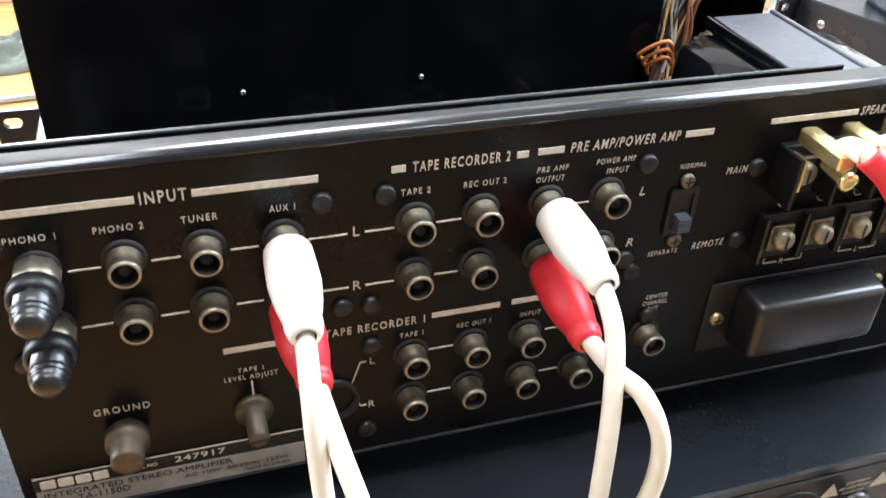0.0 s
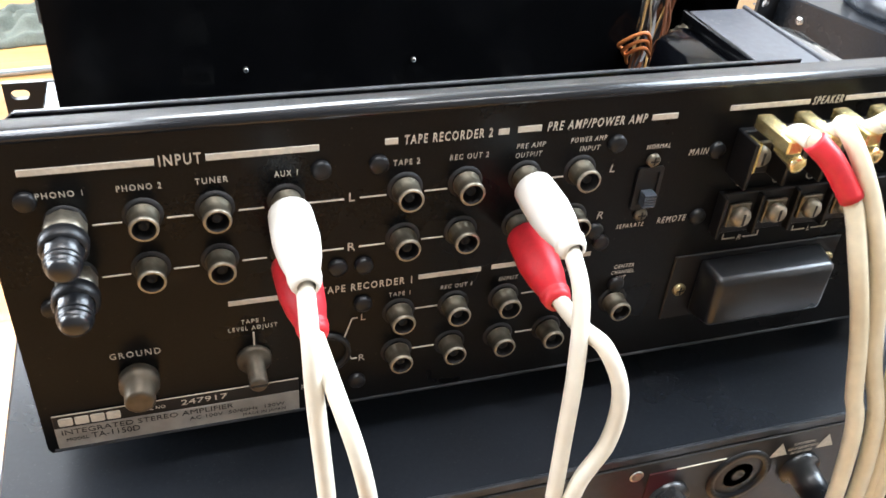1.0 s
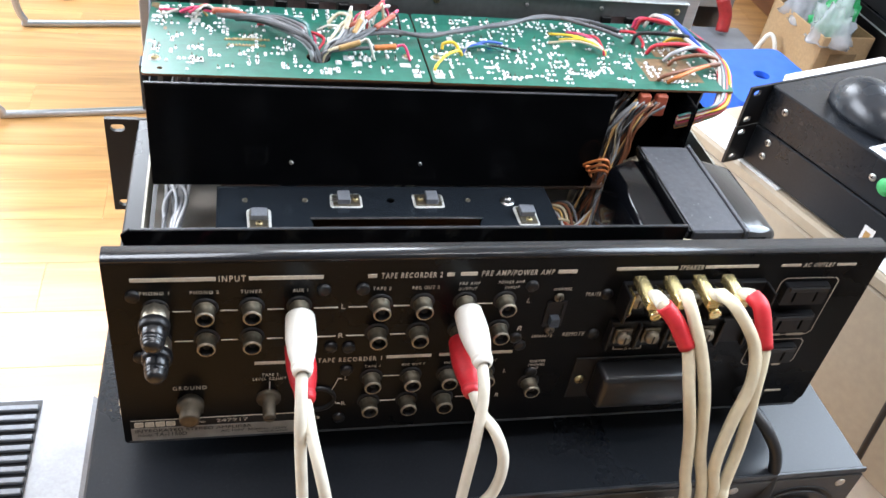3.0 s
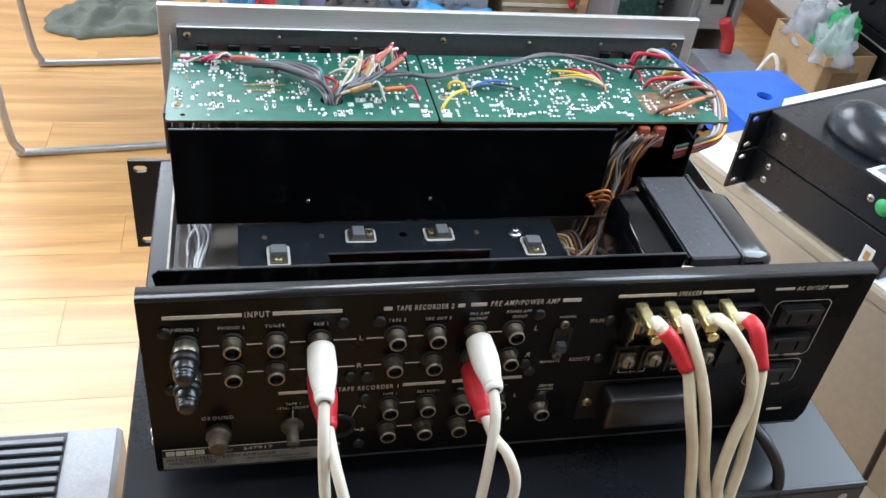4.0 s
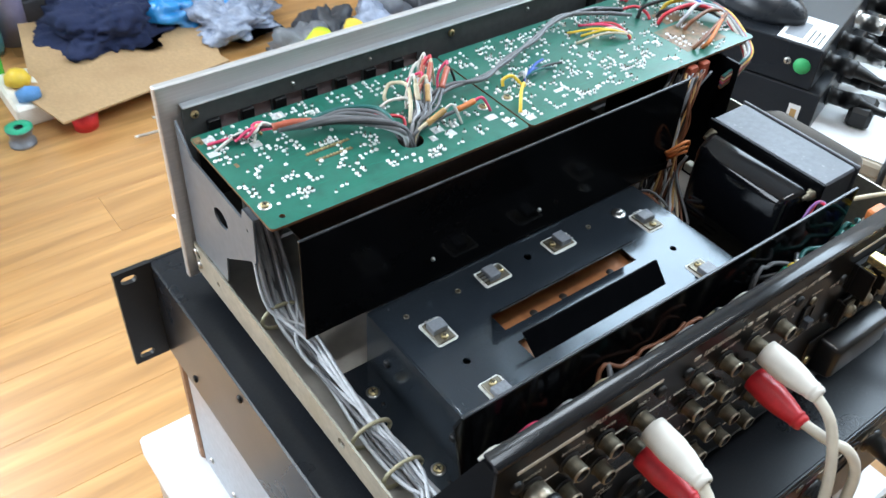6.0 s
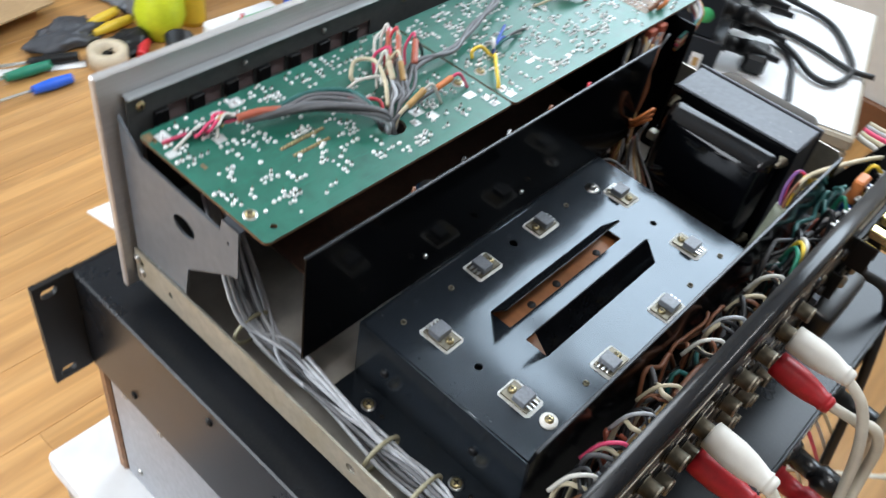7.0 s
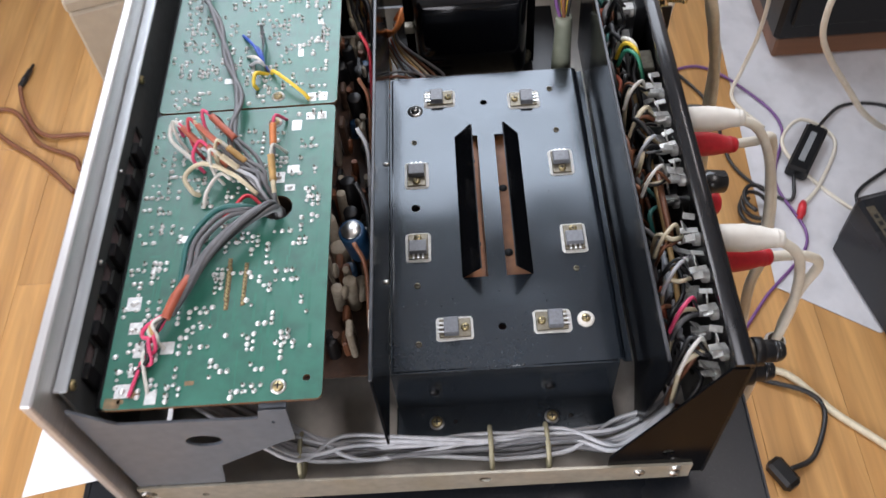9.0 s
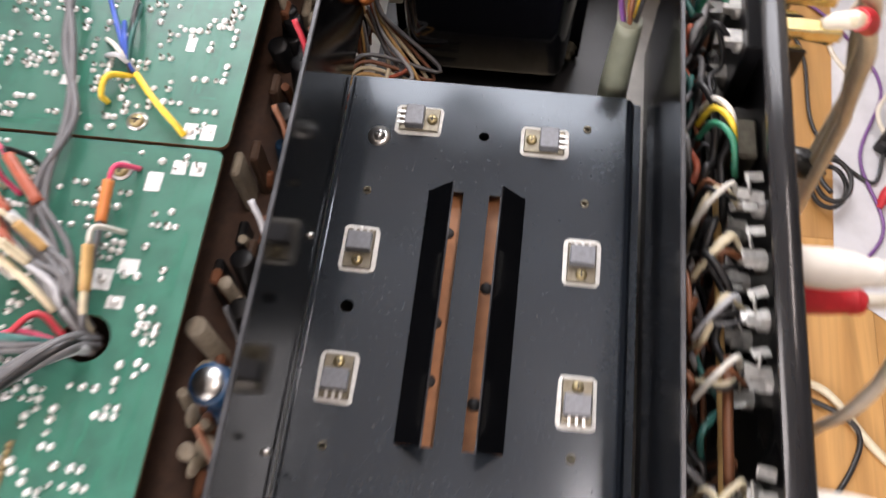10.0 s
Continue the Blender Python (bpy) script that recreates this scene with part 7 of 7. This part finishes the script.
CLEARBAG = clear("clear_grey_film", (0.50, 0.52, 0.55), 0.2, 0.5)
for k in range(5):
    lump("clear_plastic_bag", (1.512 + 0.026 * (k % 3), 1.535 + 0.037 * k, -0.485), (0.046, 0.050, 0.075), CLEARBAG if k != 1 else material("green_bag", (0.03, 0.30, 0.10), 0.3, vary=0.3), "crumpled plastic bag in a carton", "plastic bag", 11.0 + k, 0.7, n=4)
# gear on the floor by the wall
for k, (z0, z1, mt, lab) in enumerate(((FLOOR, -0.625, LIPGREY, "grey steel unit at the bottom of a gear stack"), (-0.624, -0.53, CASE, "black audio unit in a gear stack"), (-0.529, -0.44, CASE, "black audio unit in a gear stack"), (-0.439, -0.345, CASE, "black audio unit in a gear stack"), (-0.344, -0.235, CASE, "black audio unit at the top of a gear stack"))):
    g = thing("audio_unit", (1.62, 1.10, z0), lab, "audio unit", "gear stack by the wall")
    part("case", box(1.49, 1.755, 0.97, 1.24, z0, z1, 0.003), mt, g)
    part("front_plate", box(1.484, 1.4898, 0.965, 1.245, z0 + 0.004, z1 - 0.002, 0.001), BLACKPL if k else LIPGREY, g)
    part("trim_line", box(1.4815, 1.4842, 0.97, 1.24, z1 - 0.012, z1 - 0.008, 0.0005), LIPGREY, g)
    for i in range(3):
        part("knob", lathe((1.484, 1.03 + 0.07 * i, (z0 + z1) / 2), (-1, 0, 0), [(0, 0.014), (0.012, 0.013), (0.013, 0.010), (0.013, 0)], 16), BLACKPL if k else STEEL, g)
for k, z in enumerate((FLOOR, -0.57, -0.42, -0.27, -0.12)):
    g = thing("audio_unit", (1.66, 1.52, z), "dusty black audio unit in a tall gear stack", "audio unit", "tall gear stack")
    o = 0.006 * (k % 2)
    part("case", box(1.637 + o, 1.755, 1.40, 1.74 - o, z, z + 0.147, 0.003), CASE, g)
    part("front_plate", box(1.631 + o, 1.6368 + o, 1.395, 1.745 - o, z + 0.004, z + 0.144, 0.001), BLACKPL, g)
    part("trim_line", box(1.6285 + o, 1.6308 + o, 1.40, 1.74 - o, z + 0.118, z + 0.122, 0.0005), LIPGREY, g)
    for i in range(4):
        part("knob", lathe((1.631 + o, 1.45 + 0.08 * i, z + 0.06), (-1, 0, 0), [(0, 0.014), (0.012, 0.013), (0.013, 0.010), (0.013, 0)], 16), BLACKPL, g)
lump("brown_sack", (1.60, 1.335, FLOOR + 0.02), (0.080, 0.080, 0.21), material("dull_brown_sacking", (0.10, 0.085, 0.075), 0.85, vary=0.2, grain=160), "dull brown sack beside a carton", "sack", 6.6, 0.4)
# blue plastic stool
sl = thing("plastic_stool", (1.152, 1.227, FLOOR), "low royal-blue moulded plastic stool", "stool")
PM = pose(1.152, 1.227, 0, 0, 0, 6)
bm = slab(round_rect(-0.115, 0.115, -0.115, 0.115, 0.02), [circle(0, 0, 0.018)], (0, 0, -0.447), (1, 0, 0), (0, 1, 0), (0, 0, 0.012))
bmesh.ops.transform(bm, matrix=PM, verts=bm.verts[:])
part("seat", bm, BLUEPL, sl)
for sx in (-1, 1):
    for sy in (-1, 1):
        a, b = Vector((sx * 0.092, sy * 0.092, -0.447)), Vector((sx * 0.124, sy * 0.124, FLOOR))
        bm = bmesh.new()
        vs = []
        for p, w in ((a, 0.046), (b, 0.034)):
            vs.append([bm.verts.new(PM @ (p + Vector(q) * w)) for q in ((-.5, -.5, 0), (.5, -.5, 0), (.5, .5, 0), (-.5, .5, 0))])
        for i in range(4):
            bm.faces.new((vs[0][i], vs[0][(i + 1) % 4], vs[1][(i + 1) % 4], vs[1][i]))
        bm.faces.new(vs[0]), bm.faces.new(vs[1])
        part("leg", bm, BLUEPL, sl)
for i, rz in enumerate((0, 90, 180, 270)):
    part("apron", box(-0.095, 0.095, -0.112, -0.104, -0.515, -0.4475, 0.002, m=PM @ pose(0, 0, 0, 0, 0, rz)), BLUEPL, sl)
    part("rung", box(-0.110, 0.110, -0.122, -0.114, -0.668, -0.632, 0.002, m=PM @ pose(0, 0, 0, 0, 0, rz)), BLUEPL, sl)
# pack and tools
pk = thing("tissue_pack", (0.90, 1.35, FLOOR), "white paper pack with green print on the floor", "pack")
KM = pose(0.884, 1.306, FLOOR, 0, 0, -2)
part("pack", box(-0.09, 0.09, -0.065, 0.065, 0, 0.06, 0.010, m=KM, seg=2), PAPER, pk)
part("green_print", box(-0.02, 0.08, -0.055, 0.03, 0.0602, 0.0608, m=KM), material("green_print", (0.02, 0.40, 0.12), 0.5), pk)
part("green_band", box(-0.082, 0.082, -0.0662, -0.0652, 0.010, 0.022, m=KM), bpy.data.materials["green_print"], pk)
solid("lime_bottle", lathe((0.75, 1.462, FLOOR), (0.1, 0, 1), [(0, 0), (0, 0.04), (0.05, 0.055), (0.11, 0.045), (0.15, 0.02), (0.15, 0)], 20), material("lime_plastic", (0.62, 0.72, 0.03), 0.35), "lime yellow squeeze bottle", "bottle")
solid("orange_clamp", tube([(0.838, 1.465, FLOOR), (0.838, 1.465, FLOOR + 0.08), (0.846, 1.45, FLOOR + 0.15)], [0.030, 0.030, 0.022], 6, 12), WIRES["yellow"], "orange plastic holder on the floor", "holder")
solid("black_cup", lathe((0.725, 1.35, FLOOR), (0, 0, 1), [(0, 0), (0, 0.026), (0.06, 0.030), (0.06, 0.027), (0.01, 0.024), (0.01, 0)], 18), BLACKPL, "small black plastic cup", "cup")
solid("masking_tape", lathe((0.603, 1.425, FLOOR), (0, 0, 1), [(0, 0.022), (0, 0.040), (0.035, 0.040), (0.035, 0.022), (0, 0.022)], 22), material("cream_tape", (0.62, 0.52, 0.38), 0.5), "cream masking tape roll", "tape roll")
for k, (p, q, mt) in enumerate((((0.714, 1.572), (0.625, 1.551), WIRES["yellow"]), ((0.723, 1.528), (0.628, 1.521), WIRES["yellow"]), ((0.510, 1.407), (0.430, 1.412), BLUEPL), ((0.660, 1.395), (0.700, 1.435), REDR), ((0.560, 1.465), (0.470, 1.500), BLACKPL), ((0.500, 1.470), (0.410, 1.478), WIRES["green"]))):
    t = thing("screwdriver", (p[0], p[1], FLOOR), "hand tool with a coloured plastic handle on the floor", "hand tool", "hand tools")
    a, b = Vector((*p, FLOOR + 0.013)), Vector((*q, FLOOR + 0.013))
    part("handle", tube([a, a.lerp(b, 0.5), b], [0.010, 0.012, 0.009], 4, 10), mt, t)
    part("blade", tube([b, b + (b - a) * 0.6, b + (b - a) * 1.1], 0.0032, 3, 8), STEEL, t)
for k in range(6):
    lump("grey_clutter", (0.80 + 0.09 * k, 1.60 + 0.05 * (k % 2), FLOOR + 0.01), (0.06, 0.07, 0.06), (TO220, LAMIN, bpy.data.materials["hazy_plastic_film"])[k % 3], "crumpled grey bag among workshop clutter", "plastic bag", 20.0 + k, 0.7, n=4)
lump("dark_rag", (0.585, 1.545, FLOOR + 0.004), (0.07, 0.035, 0.028), LAMIN, "small dark grey rag among hand tools", "rag", 31.0, 0.5, n=4)
lump("dark_rag", (0.670, 1.455, FLOOR + 0.004), (0.05, 0.030, 0.022), BLACKPL, "small black rag among hand tools", "rag", 33.0, 0.5, n=4)
solid("white_ruler", box(-0.085, 0.085, -0.011, 0.011, 0, 0.003, 0.0008, m=pose(0.485, 1.482, FLOOR + 0.0005, 0, 0, -24)), PAPER, "white plastic ruler on the wooden floor", "ruler")
solid("red_lead", tube([(0.70, 1.38, FLOOR + 0.01), (0.76, 1.30, FLOOR + 0.006), (0.84, 1.30, FLOOR + 0.05), (0.88, 1.34, FLOOR + 0.064)], 0.004, 8, 7), WIRES["red"], "red test lead on the floor", "cable")
bl = thing("brown_audio_lead", (1.0, 0.93, FLOOR), "brown audio lead with a dark plug looped on the floor", "cable")
part("cord", tube([(1.088, 0.952, FLOOR + 0.007), (1.070, 0.947, FLOOR + 0.005), (1.015, 0.922, FLOOR + 0.005), (0.953, 0.869, FLOOR + 0.009), (0.94, 0.75, FLOOR + 0.004), (0.80, 0.60, FLOOR + 0.004)], 0.0042, 8, 8), WIRES["brown"], bl)
part("cord", tube([(0.818, 0.792, FLOOR + 0.005), (0.890, 0.865, FLOOR + 0.005), (0.951, 0.945, FLOOR + 0.005), (0.998, 0.990, FLOOR + 0.005), (1.030, 0.982, FLOOR + 0.005), (1.016, 0.939, FLOOR + 0.005), (0.939, 0.882, FLOOR + 0.005), (0.899, 0.809, FLOOR + 0.005), (0.86, 0.78, FLOOR + 0.004), (0.80, 0.66, FLOOR + 0.004)], 0.0042, 8, 8), WIRES["brown"], bl)
part("plug", lathe((1.088, 0.952, FLOOR + 0.007), (0.98, -0.2, 0), [(0, 0), (0, 0.0055), (0.022, 0.0060), (0.024, 0.0052), (0.044, 0.0050), (0.044, 0.0030), (0.060, 0.0028), (0.060, 0)], 14), BLACKPL, bl, "dark phono plug")

# ---- floor on the other side ----
bm = slab([(0.452, -0.480), (0.54, -0.352), (1.34, -0.400), (1.34, -1.1), (0.50, -1.1)], [], (0, 0, FLOOR + 0.0015), (1, 0, 0), (0, 1, 0), (0, 0, 0.0008))
solid("paper_sheet", bm, material("creased_grey_white_paper", (0.60, 0.60, 0.62), 0.7, vary=0.05, grain=30, bump=0.001), "large white paper sheets spread on the floor", "paper")
ls = thing("loudspeaker", (1.25, -0.68, FLOOR), "large black loudspeaker with a brown foot on the floor", "loudspeaker")
part("cabinet", box(1.02, 1.46, -0.96, -0.455, FLOOR + 0.05, FLOOR + 0.68, 0.008), BLACKPL, ls)
part("foot", box(1.03, 1.45, -0.95, -0.465, FLOOR + 0.003, FLOOR + 0.05, 0.004), BASEW, ls)
part("grille_cloth", box(1.012, 1.0198, -0.94, -0.475, FLOOR + 0.09, FLOOR + 0.66, 0.003), BLACKPL, ls)
s2 = thing("small_loudspeaker", (0.42, -0.52, FLOOR), "black loudspeaker with a plain badge, standing on paper", "loudspeaker")
QM = pose(0.375, -0.500, 0, 0, 0, 12)
part("cabinet", box(0.0, 0.235, -0.34, 0.0, FLOOR + 0.003, -0.590, 0.006, m=QM), CASE, s2)
part("grille", box(0.2352, 0.243, -0.33, -0.01, FLOOR + 0.02, -0.60, 0.003, m=QM), BLACKPL, s2)
part("badge", box(0.10, 0.215, -0.016, -0.004, -0.5898, -0.5888, m=QM), NICKEL, s2, "plain metal badge")
for k in range(7):
    part("badge_bar", box(0.115 + 0.013 * k, 0.122 + 0.013 * k, -0.013, -0.007, -0.5888, -0.5884, m=QM), BLACKPL, s2)
ad = thing("power_adapter", (0.79, -0.46, FLOOR), "black power adapter with a silver stripe and its leads", "power adapter")
AM = pose(0.792, -0.462, FLOOR + 0.0025, 0, 0, -33)
part("body", box(-0.055, 0.055, -0.018, 0.018, 0, 0.026, 0.004, m=AM), BLACKPL, ad)
part("stripe", box(-0.035, 0.035, -0.004, 0.006, 0.0262, 0.0266, m=AM), LIPGREY, ad)
part("lead", tube([(0.84, -0.49, FLOOR + 0.015), (0.90, -0.56, FLOOR + 0.006), (0.88, -0.64, FLOOR + 0.006), (0.78, -0.62, FLOOR + 0.006), (0.70, -0.52, FLOOR + 0.006), (0.62, -0.56, FLOOR + 0.006)], 0.003, 8, 7), WIRES["black"], ad)
part("lead", tube([(0.745, -0.43, FLOOR + 0.015), (0.70, -0.41, FLOOR + 0.006), (0.78, -0.34, FLOOR + 0.005), (0.92, -0.33, FLOOR + 0.005), (1.02, -0.28, FLOOR + 0.005)], 0.003, 8, 7), WIRES["black"], ad)
cc = thing("coiled_lead", (0.68, -0.35, FLOOR), "coil of black cable on the floor", "cable")
part("coil", tube([(0.68 + 0.03 * math.cos(k * 0.8), -0.35 + 0.022 * math.sin(k * 0.8), FLOOR + 0.005 + 0.0022 * k) for k in range(20)], 0.0035, 4, 7), WIRES["black"], cc)
for nm, pts, mt, r, lab in (
        ("purple_lead", [(0.42, -0.25, FLOOR + 0.004), (0.52, -0.33, FLOOR + 0.004), (0.62, -0.42, FLOOR + 0.006), (0.74, -0.40, FLOOR + 0.006), (0.86, -0.44, FLOOR + 0.006), (0.95, -0.40, FLOOR + 0.006), (1.02, -0.33, FLOOR + 0.004), (1.0, -0.24, FLOOR + 0.004)], WIRES["violet"], 0.0025, "violet cable winding over white paper"),
        ("white_audio_lead", [(0.688, -0.431, FLOOR + 0.008), (0.73, -0.47, FLOOR + 0.006), (0.82, -0.52, FLOOR + 0.006), (0.86, -0.47, FLOOR + 0.02), (0.80, -0.42, FLOOR + 0.03), (0.74, -0.46, FLOOR + 0.006), (0.66, -0.52, FLOOR + 0.006), (0.60, -0.60, FLOOR + 0.006)], CORD, 0.0032, "cream audio lead with a red plug on paper"),
        ("cream_flex", [(0.40, -0.27, FLOOR + 0.005), (0.394, -0.327, FLOOR + 0.005), (0.33, -0.38, FLOOR + 0.005), (0.276, -0.436, FLOOR + 0.005), (0.18, -0.52, FLOOR + 0.005)], FLEX, 0.0055, "yellowed flex along the floor"),
        ("black_power_lead", [(0.41, -0.25, FLOOR + 0.005), (0.387, -0.292, FLOOR + 0.005), (0.36, -0.35, FLOOR + 0.010), (0.33, -0.366, FLOOR + 0.005), (0.27, -0.335, FLOOR + 0.005), (0.25, -0.295, FLOOR + 0.012)], WIRES["black"], 0.0036, "black power lead with a plug on the floor"),
        ("cream_speaker_flex", [(0.75, 0.02, FLOOR + 0.01), (0.95, -0.2, FLOOR + 0.01), (1.05, -0.28, FLOOR + 0.2), (1.12, -0.40, FLOOR + 0.45), (1.2, -0.5, FLOOR + 0.64)], CORD, 0.0055, "cream flex rising to a loudspeaker"),
        ("cream_speaker_flex", [(0.86, -0.41, FLOOR + 0.005), (0.934, -0.372, FLOOR + 0.006), (0.971, -0.392, -0.68), (0.98, -0.405, -0.62), (0.976, -0.404, -0.54), (0.966, -0.391, -0.45), (0.96, -0.39, -0.38), (1.0, -0.46, -0.10), (1.04, -0.52, -0.035)], CORD, 0.0036, "cream flex hanging over papers"),
        ("cream_speaker_flex", [(1.06, -0.60, -0.032), (0.97, -0.53, -0.06), (0.85, -0.44, -0.20), (0.778, -0.403, -0.28), (0.771, -0.397, -0.33), (0.759, -0.39, -0.38), (0.757, -0.397, -0.42), (0.762, -0.425, -0.47), (0.762, -0.468, -0.53), (0.76, -0.505, -0.58), (0.78, -0.56, -0.64), (0.84, -0.62, -0.712)], CORD, 0.0046, "cream flex hanging over papers")):
    solid(nm, tube(pts, r, 10, 8), mt, lab, "cable")
rp2 = thing("phono_plug", (0.69, -0.43, FLOOR), "red phono plug lying on white paper", "audio plug")
part("body", lathe((0.660, -0.418, FLOOR + 0.010), (0.9, -0.4, 0), [(0, 0), (0, 0.0045), (0.008, 0.0045), (0.008, 0.0068), (0.028, 0.0066), (0.036, 0.004), (0.036, 0)], 14), REDR, rp2)
solid("mains_plug", box(-0.022, 0.022, -0.012, 0.012, 0, 0.022, 0.005, m=pose(0.245, -0.285, FLOOR + 0.001, 0, 0, 30)), BLACKPL, "black mains plug on the wooden floor", "plug")

# ---- floor boards ----
floor = bpy.data.objects["floor"]
rng = random.Random(9)
lengths = {}
for j in range(40):
    y = Y1 - 0.125 * (j + 1)
    x = X0 - rng.uniform(0.0, 1.1)
    while x < X1:
        a, b = max(x, X0), min(x + 1.21, X1)
        x += 1.21
        ln = round(b - a, 2)
        if ln < 0.02:
            continue
        if ln not in lengths:
            lengths[ln] = bpy.data.meshes.new("plank")
            bm = box(0.0002, ln - 0.0002, 0.0002, 0.1248, -0.008, 0.0, 0.0004)
            bm.to_mesh(lengths[ln])
            bm.free()
            lengths[ln].materials.append(WOOD)
        ob = new("plank", lengths[ln])
        ob.parent = floor
        ob.location = (a, y, FLOOR)
